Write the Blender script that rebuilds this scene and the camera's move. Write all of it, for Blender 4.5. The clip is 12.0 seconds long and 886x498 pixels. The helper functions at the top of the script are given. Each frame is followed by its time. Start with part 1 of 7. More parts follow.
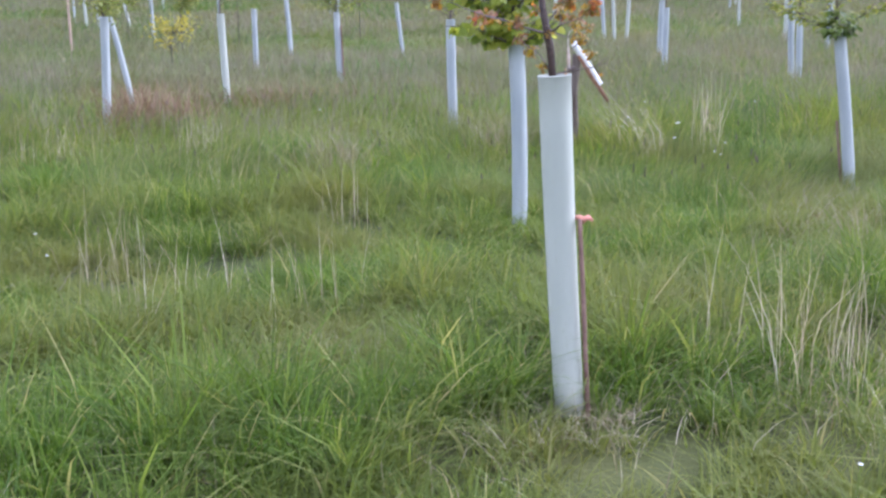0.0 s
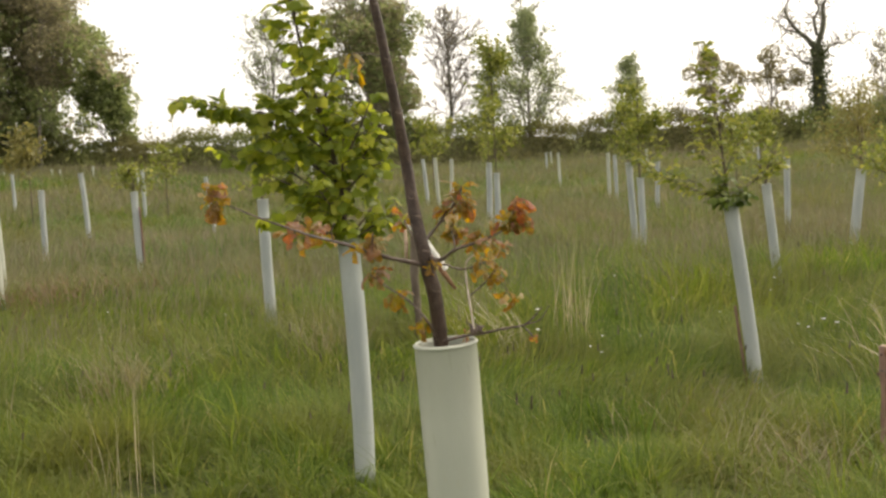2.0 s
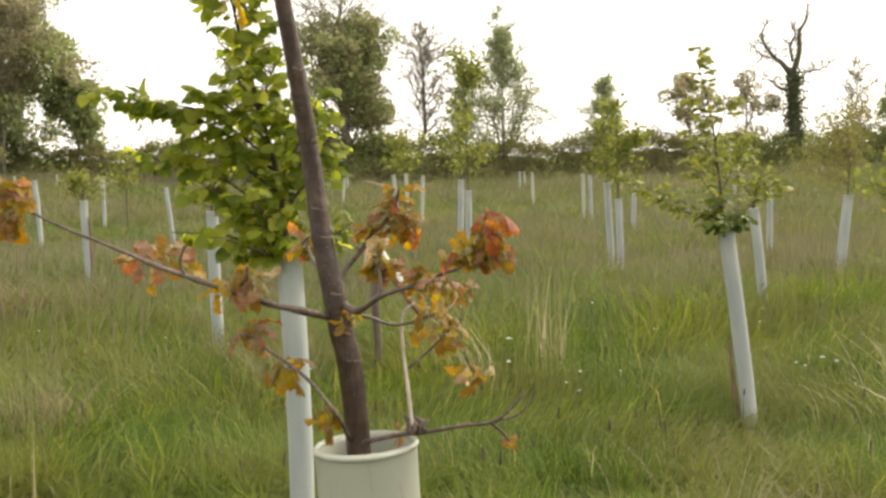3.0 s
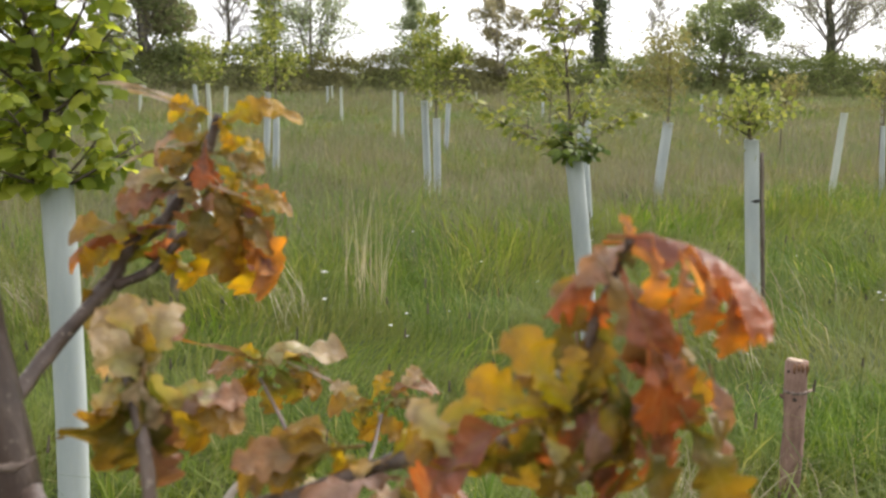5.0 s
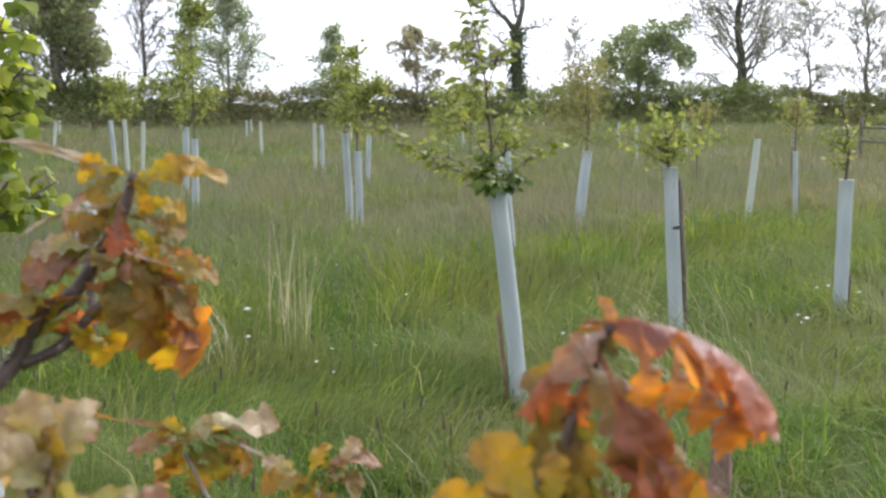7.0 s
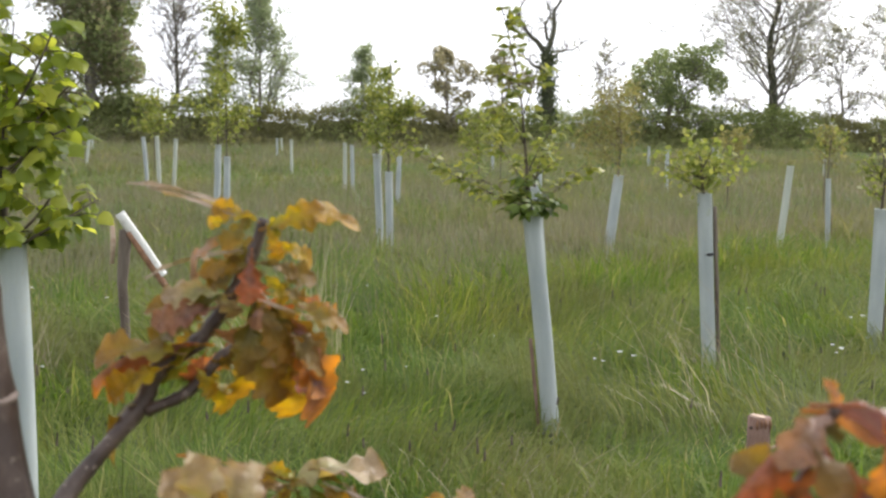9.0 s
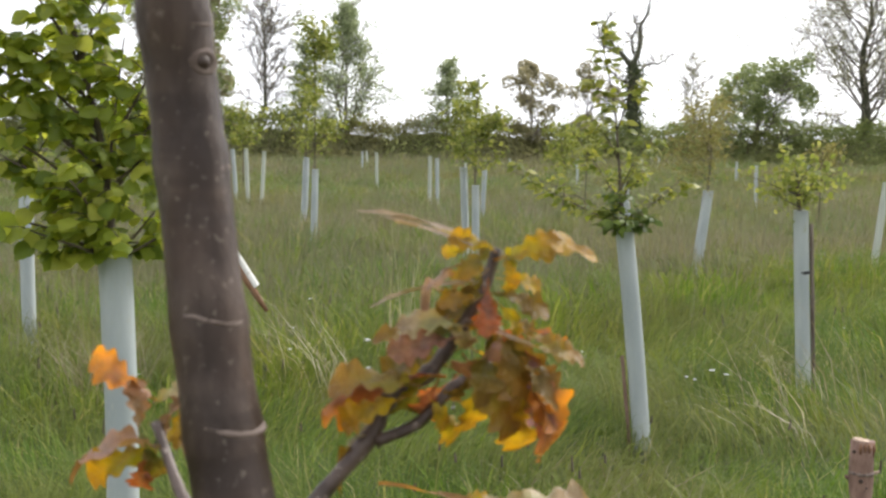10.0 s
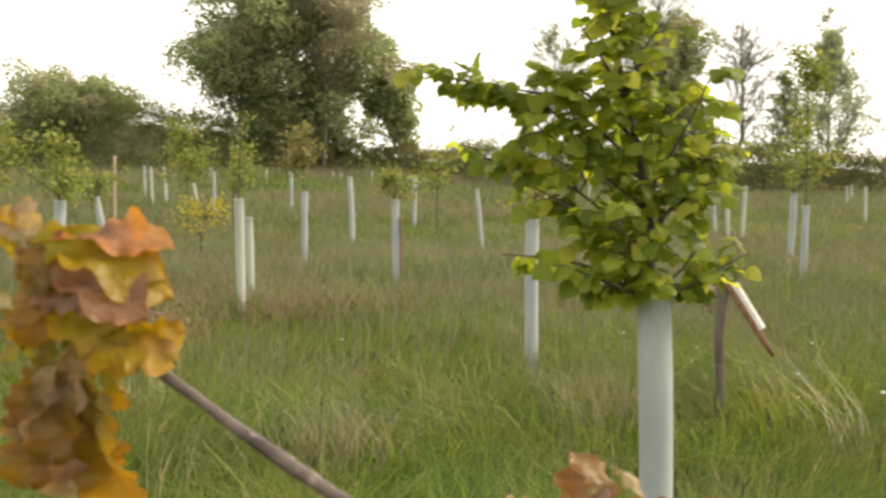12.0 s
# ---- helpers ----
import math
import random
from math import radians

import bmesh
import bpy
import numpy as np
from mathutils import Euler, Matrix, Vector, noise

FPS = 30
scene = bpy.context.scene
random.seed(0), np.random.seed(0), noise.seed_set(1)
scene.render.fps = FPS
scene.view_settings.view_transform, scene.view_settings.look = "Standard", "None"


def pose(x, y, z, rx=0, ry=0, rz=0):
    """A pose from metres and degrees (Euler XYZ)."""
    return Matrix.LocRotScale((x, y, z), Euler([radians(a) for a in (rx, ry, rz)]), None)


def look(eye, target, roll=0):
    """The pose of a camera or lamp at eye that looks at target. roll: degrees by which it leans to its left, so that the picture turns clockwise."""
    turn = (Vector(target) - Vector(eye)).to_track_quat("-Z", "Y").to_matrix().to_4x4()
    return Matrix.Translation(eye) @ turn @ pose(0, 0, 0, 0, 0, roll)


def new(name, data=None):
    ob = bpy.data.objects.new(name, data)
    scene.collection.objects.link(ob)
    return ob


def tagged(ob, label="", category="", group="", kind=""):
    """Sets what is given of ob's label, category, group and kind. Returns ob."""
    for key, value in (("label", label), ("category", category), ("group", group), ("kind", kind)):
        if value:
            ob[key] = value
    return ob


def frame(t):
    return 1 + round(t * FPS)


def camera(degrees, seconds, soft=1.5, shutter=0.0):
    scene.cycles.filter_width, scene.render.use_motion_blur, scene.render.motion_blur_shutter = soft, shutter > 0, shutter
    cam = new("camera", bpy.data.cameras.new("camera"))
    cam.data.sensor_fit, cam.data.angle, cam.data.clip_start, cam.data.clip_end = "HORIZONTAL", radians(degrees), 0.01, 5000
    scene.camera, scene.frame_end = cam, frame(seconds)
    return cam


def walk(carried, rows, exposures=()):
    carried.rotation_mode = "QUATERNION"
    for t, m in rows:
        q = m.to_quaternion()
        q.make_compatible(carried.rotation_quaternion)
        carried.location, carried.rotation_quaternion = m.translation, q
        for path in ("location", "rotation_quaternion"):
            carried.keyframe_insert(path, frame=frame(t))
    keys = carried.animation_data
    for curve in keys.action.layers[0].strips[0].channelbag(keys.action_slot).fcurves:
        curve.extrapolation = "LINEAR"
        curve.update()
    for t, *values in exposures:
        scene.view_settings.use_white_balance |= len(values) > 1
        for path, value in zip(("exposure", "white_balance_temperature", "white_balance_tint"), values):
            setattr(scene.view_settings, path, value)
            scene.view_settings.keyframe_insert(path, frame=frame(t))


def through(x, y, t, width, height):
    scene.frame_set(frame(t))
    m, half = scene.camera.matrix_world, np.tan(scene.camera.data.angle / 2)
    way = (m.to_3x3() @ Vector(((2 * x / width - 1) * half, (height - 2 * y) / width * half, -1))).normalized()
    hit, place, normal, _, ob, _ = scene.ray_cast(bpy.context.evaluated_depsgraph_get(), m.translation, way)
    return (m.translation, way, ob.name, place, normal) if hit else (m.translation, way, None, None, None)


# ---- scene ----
cam = camera(42.0, 12.0, soft=2.6, shutter=0.15)
cam_lens = cam.data
cam_lens.dof.use_dof, cam_lens.dof.focus_distance, cam_lens.dof.aperture_fstop = True, 4.0, 38.0
PATH = [
    (0, (0.0834, -3.8640, 1.4970), (-0.1481, -1.9271, 1.0556), -0.67),
    (0.5, (0.0228, -3.5927, 1.5434), (-0.0976, -1.6271, 1.1946), -1.33),
    (1, (0.0701, -2.9430, 1.5389), (0.0153, -0.9466, 1.4318), -2.31),
    (1.5, (-0.0276, -2.3989, 1.5272), (0.0033, -0.3997, 1.4779), -2.30),
    (2, (-0.0718, -1.9859, 1.5465), (0.0028, 0.0052, 1.3734), -2.54),
    (2.5, (0.0051, -1.5942, 1.5236), (0.0831, 0.3927, 1.3085), -2.96),
    (3, (0.0099, -1.2164, 1.5056), (0.1351, 0.7745, 1.3617), -1.11),
    (3.5, (-0.0564, -0.8289, 1.5108), (0.1725, 1.1543, 1.3905), 0.77),
    (3.7, (-0.0689, -0.7184, 1.5111), (0.1959, 1.2582, 1.3598), 0.76),
    (5.3, (0.0356, -0.3463, 1.4876), (0.5390, 1.5672, 1.1958), 0.85),
    (5.5, (0.0357, -0.3433, 1.4853), (0.5696, 1.5626, 1.1982), 0.54),
    (6, (0.0242, -0.3341, 1.4899), (0.6051, 1.5599, 1.2150), 0.22),
    (6.5, (0.0293, -0.3324, 1.4940), (0.6176, 1.5619, 1.2381), 0.02),
    (7, (0.0277, -0.3296, 1.4998), (0.6159, 1.5677, 1.2663), 0.25),
    (7.2, (0.0278, -0.3316, 1.4988), (0.6132, 1.5680, 1.2781), 0.01),
    (8.8, (0.0049, -0.3156, 1.5062), (0.5656, 1.5936, 1.3053), 0.99),
    (9, (-0.0027, -0.3111, 1.5081), (0.5419, 1.6031, 1.3097), 1.16),
    (9.5, (-0.0291, -0.3030, 1.5121), (0.4599, 1.6271, 1.3238), 1.34),
    (10, (-0.0478, -0.2916, 1.5118), (0.3592, 1.6584, 1.3331), 1.46),
    (10.5, (-0.0783, -0.2867, 1.5186), (0.2119, 1.6849, 1.3492), 1.28),
    (11, (-0.1174, -0.2773, 1.5314), (0.0112, 1.7122, 1.3719), 1.12),
    (11.5, (-0.1989, -0.2082, 1.5265), (-0.2734, 1.7853, 1.3823), 1.43),
    (12, (-0.2570, -0.1097, 1.5130), (-0.6463, 1.8474, 1.3780), 0.92),
]
walk(cam, [(t, look(e, g, r)) for t, e, g, r in PATH], [(0, 1.11, 5200, 27), (0.5, 0.97, 5350, 24), (1.0, 0.67, 6500, 16), (1.5, 0.34, 7200, 12), (2.0, 0.43, 7600, 12), (2.5, 0.65, 7500, 12), (3.0, 0.71, 7600, 12), (3.7, 0.55, 7500, 12),
                                                                     (5.3, 0.75, 6400, 12), (7.2, 0.79, 5900, 14), (9.0, 0.65, 6300, 13), (10.5, 0.64, 6600, 12), (11.5, 0.67, 7500, 12), (12.0, 0.72, 7600, 12)])

# ---- world, sun ----
world = bpy.data.worlds.new("sky")
scene.world = world
world.use_nodes = True
wn, wl = world.node_tree.nodes, world.node_tree.links
wn.clear()
sky = wn.new("ShaderNodeTexSky")
sky.sky_type = "NISHITA"
sky.sun_disc = False
sky.sun_elevation, sky.sun_rotation = radians(40), radians(62)
sky.air_density, sky.dust_density, sky.ozone_density = 1.0, 4.0, 1.0
pale = wn.new("ShaderNodeHueSaturation")
pale.inputs["Saturation"].default_value = 0.25
bg = wn.new("ShaderNodeBackground")
bg.inputs["Strength"].default_value = 0.15
wout = wn.new("ShaderNodeOutputWorld")
wl.new(sky.outputs[0], pale.inputs["Color"])
veil = wn.new("ShaderNodeMix")
veil.data_type = "RGBA"
veil.inputs["Factor"].default_value = 0.62
veil.inputs["B"].default_value = (8.6, 8.8, 9.0, 1)  # thin bright cloud over the whole sky
wl.new(pale.outputs[0], veil.inputs["A"])
wl.new(veil.outputs["Result"], bg.inputs["Color"])
wl.new(bg.outputs[0], wout.inputs["Surface"])

sun = new("sun", bpy.data.lights.new("sun", "SUN"))
sun.data.energy, sun.data.angle, sun.data.color = 1.9, radians(16), (1.0, 0.95, 0.86)
# the sun stands ahead of the walk, behind thin cloud
SUN_AZ, SUN_EL = radians(62), radians(40)
sun.matrix_world = look((0, 0, 0), (-math.sin(SUN_AZ) * math.cos(SUN_EL), -math.cos(SUN_AZ) * math.cos(SUN_EL), -math.sin(SUN_EL)))


# ---- materials ----
def material(name):
    m = bpy.data.materials.new(name)
    m.use_nodes = True
    m.node_tree.nodes.clear()
    return m, m.node_tree.nodes, m.node_tree.links


def ramp(nodes, stops):
    r = nodes.new("ShaderNodeValToRGB")
    e = r.color_ramp.elements
    e[0].position, e[0].color = stops[0][0], (*stops[0][1], 1)
    e[1].position, e[1].color = stops[-1][0], (*stops[-1][1], 1)
    for p, c in stops[1:-1]:
        k = e.new(p)
        k.color = (*c, 1)
    return r


def mixed(nodes, links, fac, a, b, mode="MIX"):
    m = nodes.new("ShaderNodeMix")
    m.data_type, m.blend_type = "RGBA", mode
    for socket, v in ((m.inputs["Factor"], fac), (m.inputs["A"], a), (m.inputs["B"], b)):
        if isinstance(v, (int, float)):
            socket.default_value = v
        elif isinstance(v, tuple):
            socket.default_value = (*v, 1)
        else:
            links.new(v, socket)
    return m.outputs["Result"]


def noise_of(nodes, links, scale, detail=3.0, coords="Object"):
    tc = nodes.new("ShaderNodeTexCoord")
    n = nodes.new("ShaderNodeTexNoise")
    n.inputs["Scale"].default_value, n.inputs["Detail"].default_value = scale, detail
    links.new(tc.outputs[coords], n.inputs["Vector"])
    return n.outputs["Fac"]


def foliage_material(name, stops, translucent=0.4, rough=0.55, patch=None, patch_scale=0.4, per_object=False, gloss=0.3, glow=(1.35, 1.3, 0.8)):
    """Leaves or blades: a colour for each piece from the stops, patches across the place, and light through the blade."""
    m, n, l = material(name)
    if per_object:
        rnd = n.new("ShaderNodeObjectInfo").outputs["Random"]
    else:
        rnd = n.new("ShaderNodeNewGeometry").outputs["Random Per Island"]
    r = ramp(n, stops)
    l.new(rnd, r.inputs["Fac"])
    col = r.outputs["Color"]
    if patch:
        soft = ramp(n, [(0.40, (0, 0, 0)), (0.62, (1, 1, 1))])
        l.new(noise_of(n, l, patch_scale, 4.0), soft.inputs["Fac"])
        col = mixed(n, l, soft.outputs["Color"], col, mixed(n, l, 0.65, col, patch))
    p = n.new("ShaderNodeBsdfPrincipled")
    p.inputs["Roughness"].default_value = rough
    p.inputs["Specular IOR Level"].default_value = gloss
    l.new(col, p.inputs["Base Color"])
    t = n.new("ShaderNodeBsdfTranslucent")
    bright = mixed(n, l, 1.0, col, glow, "MULTIPLY")
    l.new(bright, t.inputs["Color"])
    s = n.new("ShaderNodeMixShader")
    s.inputs["Fac"].default_value = translucent
    l.new(p.outputs[0], s.inputs[1])
    l.new(t.outputs[0], s.inputs[2])
    o = n.new("ShaderNodeOutputMaterial")
    l.new(s.outputs[0], o.inputs["Surface"])
    return m


def veined_material(name, stops, edge, translucent=0.45, rim_share=0.45):
    """A young leaf close to the eye: ribs, blotches and a tinted edge on the leaf's own coordinates."""
    m, n, l = material(name)
    info = n.new("ShaderNodeObjectInfo")
    r = ramp(n, stops)
    l.new(info.outputs["Random"], r.inputs["Fac"])
    uv = n.new("ShaderNodeTexCoord")
    sep = n.new("ShaderNodeSeparateXYZ")
    l.new(uv.outputs["UV"], sep.inputs[0])

    def calc(op, a, b=None, c=None):
        k = n.new("ShaderNodeMath")
        k.operation = op
        for i, v in enumerate((a, b, c)):
            if v is None:
                continue
            if isinstance(v, (int, float)):
                k.inputs[i].default_value = v
            else:
                l.new(v, k.inputs[i])
        return k.outputs[0]

    off = calc("ABSOLUTE", calc("SUBTRACT", sep.outputs["X"], 0.5))
    along = calc("SUBTRACT", calc("MULTIPLY", sep.outputs["Y"], 6.5), calc("MULTIPLY", off, 5.0))
    side = calc("ABSOLUTE", calc("SUBTRACT", calc("FRACT", along), 0.5))
    vein = calc("MAXIMUM", calc("LESS_THAN", off, 0.022), calc("LESS_THAN", side, 0.055))
    blot = ramp(n, [(0.42, (0, 0, 0)), (0.60, (1, 1, 1))])
    l.new(noise_of(n, l, 2.6, 4.0), blot.inputs["Fac"])
    rim = ramp(n, [(0.12, (0, 0, 0)), (0.46, (1, 1, 1))])
    l.new(off, rim.inputs["Fac"])
    tip = ramp(n, [(0.40, (0, 0, 0)), (0.95, (1, 1, 1))])
    l.new(sep.outputs["Y"], tip.inputs["Fac"])
    dusk = ramp(n, [(0.46, (0, 0, 0)), (0.62, (1, 1, 1))])
    l.new(noise_of(n, l, 4.3, 5.0), dusk.inputs["Fac"])
    col = mixed(n, l, calc("MULTIPLY", blot.outputs["Color"], 0.5), r.outputs["Color"], edge)
    col = mixed(n, l, calc("MULTIPLY", rim.outputs["Color"], rim_share), col, edge)
    col = mixed(n, l, calc("MULTIPLY", tip.outputs["Color"], 0.55), col, edge)
    col = mixed(n, l, calc("MULTIPLY", dusk.outputs["Color"], 0.42), col, (0.10, 0.058, 0.035))
    col = mixed(n, l, calc("MULTIPLY", vein, 0.10), col, (0.40, 0.34, 0.16))
    p = n.new("ShaderNodeBsdfPrincipled")
    p.inputs["Roughness"].default_value, p.inputs["Specular IOR Level"].default_value = 0.34, 0.38
    l.new(col, p.inputs["Base Color"])
    bump = n.new("ShaderNodeBump")
    bump.inputs["Strength"].default_value, bump.inputs["Distance"].default_value = 0.4, 0.006
    l.new(calc("ADD", calc("MULTIPLY", vein, -0.6), noise_of(n, l, 9.0, 3.0)), bump.inputs["Height"])
    l.new(bump.outputs[0], p.inputs["Normal"])
    t = n.new("ShaderNodeBsdfTranslucent")
    l.new(mixed(n, l, 1.0, col, (1.75, 1.5, 0.55), "MULTIPLY"), t.inputs["Color"])
    s = n.new("ShaderNodeMixShader")
    s.inputs["Fac"].default_value = translucent
    l.new(p.outputs[0], s.inputs[1])
    l.new(t.outputs[0], s.inputs[2])
    o = n.new("ShaderNodeOutputMaterial")
    l.new(s.outputs[0], o.inputs["Surface"])
    return m


def bark_material(name, dark, mid, light):
    """Smooth young bark: upright streaks, blotches, dark girdles and pale pores."""
    m, n, l = material(name)
    tc = n.new("ShaderNodeTexCoord")

    def field(stretch, scale, detail, low, high):
        mp = n.new("ShaderNodeMapping")
        mp.inputs["Scale"].default_value = stretch
        l.new(tc.outputs["Object"], mp.inputs["Vector"])
        k = n.new("ShaderNodeTexNoise")
        k.inputs["Scale"].default_value, k.inputs["Detail"].default_value = scale, detail
        l.new(mp.outputs[0], k.inputs["Vector"])
        r = ramp(n, [(low, (0, 0, 0)), (high, (1, 1, 1))])
        l.new(k.outputs["Fac"], r.inputs["Fac"])
        return r.outputs["Color"]

    streak = field((1, 1, 0.35), 120.0, 5.0, 0.42, 0.68)
    blotch = field((1, 1, 0.5), 70.0, 5.0, 0.30, 0.66)
    girdle = field((0.10, 0.10, 1), 75.0, 4.0, 0.50, 0.64)
    pores = field((1, 1, 0.8), 420.0, 2.0, 0.63, 0.74)
    col = mixed(n, l, blotch, dark, mid)
    col = mixed(n, l, mixed(n, l, 0.5, (0, 0, 0), streak), col, light)
    col = mixed(n, l, mixed(n, l, 0.6, (0, 0, 0), girdle), col, dark)
    col = mixed(n, l, mixed(n, l, 0.3, (0, 0, 0), pores), col, (0.29, 0.245, 0.195))
    p = n.new("ShaderNodeBsdfPrincipled")
    p.inputs["Roughness"].default_value, p.inputs["Specular IOR Level"].default_value = 0.48, 0.3
    l.new(col, p.inputs["Base Color"])
    bump = n.new("ShaderNodeBump")
    bump.inputs["Strength"].default_value, bump.inputs["Distance"].default_value = 0.8, 0.0009
    l.new(mixed(n, l, 0.5, streak, blotch), bump.inputs["Height"])
    l.new(bump.outputs[0], p.inputs["Normal"])
    o = n.new("ShaderNodeOutputMaterial")
    l.new(p.outputs[0], o.inputs["Surface"])
    return m


def solid_material(name, a, b, scale=8.0, rough=0.8, bump=0.3, distance=0.004, fine=60.0, stretch=(1, 1, 1), c=None, through=0.0, spec=0.3):
    """Bark, wood, plastic or soil: two colours mixed by a coarse and a fine noise, with relief."""
    m, n, l = material(name)
    tc = n.new("ShaderNodeTexCoord")
    mp = n.new("ShaderNodeMapping")
    mp.inputs["Scale"].default_value = stretch
    l.new(tc.outputs["Object"], mp.inputs["Vector"])
    big = n.new("ShaderNodeTexNoise")
    big.inputs["Scale"].default_value, big.inputs["Detail"].default_value = scale, 5.0
    l.new(mp.outputs[0], big.inputs["Vector"])
    small = n.new("ShaderNodeTexNoise")
    small.inputs["Scale"].default_value, small.inputs["Detail"].default_value = fine, 4.0
    l.new(mp.outputs[0], small.inputs["Vector"])
    r = ramp(n, [(0.35, a), (0.68, b)])
    l.new(big.outputs["Fac"], r.inputs["Fac"])
    col = r.outputs["Color"]
    if c:
        spots = ramp(n, [(0.60, (0, 0, 0)), (0.70, (1, 1, 1))])
        l.new(small.outputs["Fac"], spots.inputs["Fac"])
        col = mixed(n, l, spots.outputs["Color"], col, c)
    p = n.new("ShaderNodeBsdfPrincipled")
    p.inputs["Roughness"].default_value, p.inputs["Specular IOR Level"].default_value = rough, spec
    l.new(col, p.inputs["Base Color"])
    bm_ = n.new("ShaderNodeBump")
    bm_.inputs["Strength"].default_value, bm_.inputs["Distance"].default_value = bump, distance
    l.new(small.outputs["Fac"], bm_.inputs["Height"])
    l.new(bm_.outputs[0], p.inputs["Normal"])
    out = p.outputs[0]
    if through:
        t = n.new("ShaderNodeBsdfTranslucent")
        l.new(col, t.inputs["Color"])
        s = n.new("ShaderNodeMixShader")
        s.inputs["Fac"].default_value = through
        l.new(out, s.inputs[1])
        l.new(t.outputs[0], s.inputs[2])
        out = s.outputs[0]
    o = n.new("ShaderNodeOutputMaterial")
    l.new(out, o.inputs["Surface"])
    return m


SOIL = solid_material("thatch_and_soil", (0.034, 0.048, 0.011), (0.085, 0.090, 0.026), 1.5, 0.95, 0.6, 0.03, 30.0)
GRASS = foliage_material("grass_blades", [(0.0, (0.052, 0.099, 0.012)), (0.45, (0.090, 0.158, 0.020)), (0.80, (0.145, 0.222, 0.031)), (0.95, (0.226, 0.280, 0.060)), (1.0, (0.486, 0.411, 0.206))],
                         0.45, 0.6, (0.198, 0.195, 0.064), 0.9, gloss=0.18)
FIELD = foliage_material("field_grass_blades", [(0.0, (0.059, 0.105, 0.023)), (0.45, (0.097, 0.160, 0.035)), (0.8, (0.136, 0.209, 0.054)), (0.93, (0.192, 0.227, 0.088)), (1.0, (0.407, 0.338, 0.196))],
                         0.4, 0.55, (0.226, 0.190, 0.115), 0.30, gloss=0.18)
SEED = foliage_material("seeding_grass_stems", [(0.0, (0.128, 0.122, 0.080)), (0.5, (0.190, 0.166, 0.122)), (1.0, (0.306, 0.267, 0.207))], 0.3, 0.7, (0.125, 0.140, 0.070), 0.13)
STRAW = foliage_material("dry_straw", [(0.0, (0.36, 0.29, 0.20)), (0.6, (0.50, 0.42, 0.31)), (1.0, (0.66, 0.59, 0.48))], 0.25, 0.6)
THATCH = foliage_material("dead_grass_blades", [(0.0, (0.17, 0.145, 0.085)), (0.6, (0.29, 0.25, 0.165)), (1.0, (0.44, 0.40, 0.29))], 0.3, 0.7)
DOCK = foliage_material("dead_dock_stems", [(0.0, (0.15, 0.095, 0.060)), (1.0, (0.32, 0.22, 0.15))], 0.2, 0.8)
OAK_YELLOW = veined_material("oak_leaf_yellow", [(0.0, (0.20, 0.195, 0.010)), (0.6, (0.32, 0.270, 0.012)), (1.0, (0.38, 0.265, 0.013))], (0.42, 0.205, 0.010), 0.46)
OAK_ORANGE = veined_material("oak_leaf_orange", [(0.0, (0.21, 0.18, 0.026)), (0.5, (0.24, 0.16, 0.026)), (1.0, (0.17, 0.12, 0.028))], (0.31, 0.150, 0.018), 0.40)
OAK_RED = veined_material("oak_leaf_red", [(0.0, (0.27, 0.14, 0.12)), (0.5, (0.22, 0.078, 0.06)), (1.0, (0.18, 0.07, 0.045))], (0.42, 0.105, 0.014), 0.42, 0.7)
OAK_PALE = veined_material("oak_leaf_pale", [(0.0, (0.26, 0.27, 0.10)), (0.5, (0.35, 0.31, 0.16)), (1.0, (0.40, 0.28, 0.19))], (0.39, 0.25, 0.16), 0.36)
OAK_OLIVE = veined_material("oak_leaf_olive", [(0.0, (0.070, 0.085, 0.013)), (0.5, (0.125, 0.12, 0.018)), (1.0, (0.15, 0.095, 0.02))], (0.25, 0.14, 0.02), 0.42)
OAK_DUSK = veined_material("oak_leaf_dusky_pink", [(0.0, (0.31, 0.21, 0.17)), (0.4, (0.24, 0.13, 0.11)), (0.7, (0.21, 0.155, 0.055)), (1.0, (0.20, 0.09, 0.075))], (0.31, 0.13, 0.045), 0.32)
OAK_FLAME = veined_material("oak_leaf_flame_edged", [(0.0, (0.30, 0.16, 0.15)), (1.0, (0.24, 0.10, 0.09))], (0.60, 0.245, 0.010), 0.52, 0.95)
OAK_CREAM = veined_material("oak_leaf_cream", [(0.0, (0.42, 0.36, 0.27)), (1.0, (0.46, 0.36, 0.29))], (0.42, 0.31, 0.24), 0.08)
LIME = foliage_material("lime_leaf", [(0.0, (0.125, 0.178, 0.024)), (0.5, (0.250, 0.305, 0.042)), (1.0, (0.420, 0.435, 0.080))], 0.68, 0.42, per_object=True, gloss=0.35)
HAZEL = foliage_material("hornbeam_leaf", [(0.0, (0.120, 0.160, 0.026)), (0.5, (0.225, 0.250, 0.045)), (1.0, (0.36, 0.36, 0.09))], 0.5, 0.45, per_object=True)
# darker copy of the hornbeam leaf: shade of the inner clump in its colour
HAZEL_SHADED = foliage_material("hornbeam_leaf_painted_shade", [(0.0, (0.060, 0.100, 0.016)), (1.0, (0.150, 0.200, 0.034))], 0.4, 0.45, per_object=True)
SAPLING = foliage_material("sapling_leaf", [(0.0, (0.115, 0.150, 0.035)), (0.6, (0.205, 0.235, 0.060)), (1.0, (0.33, 0.33, 0.11))], 0.5, 0.5)
SAP_YELLOW = foliage_material("yellow_sapling_leaf", [(0.0, (0.27, 0.25, 0.04)), (1.0, (0.43, 0.37, 0.07))], 0.45, 0.5)
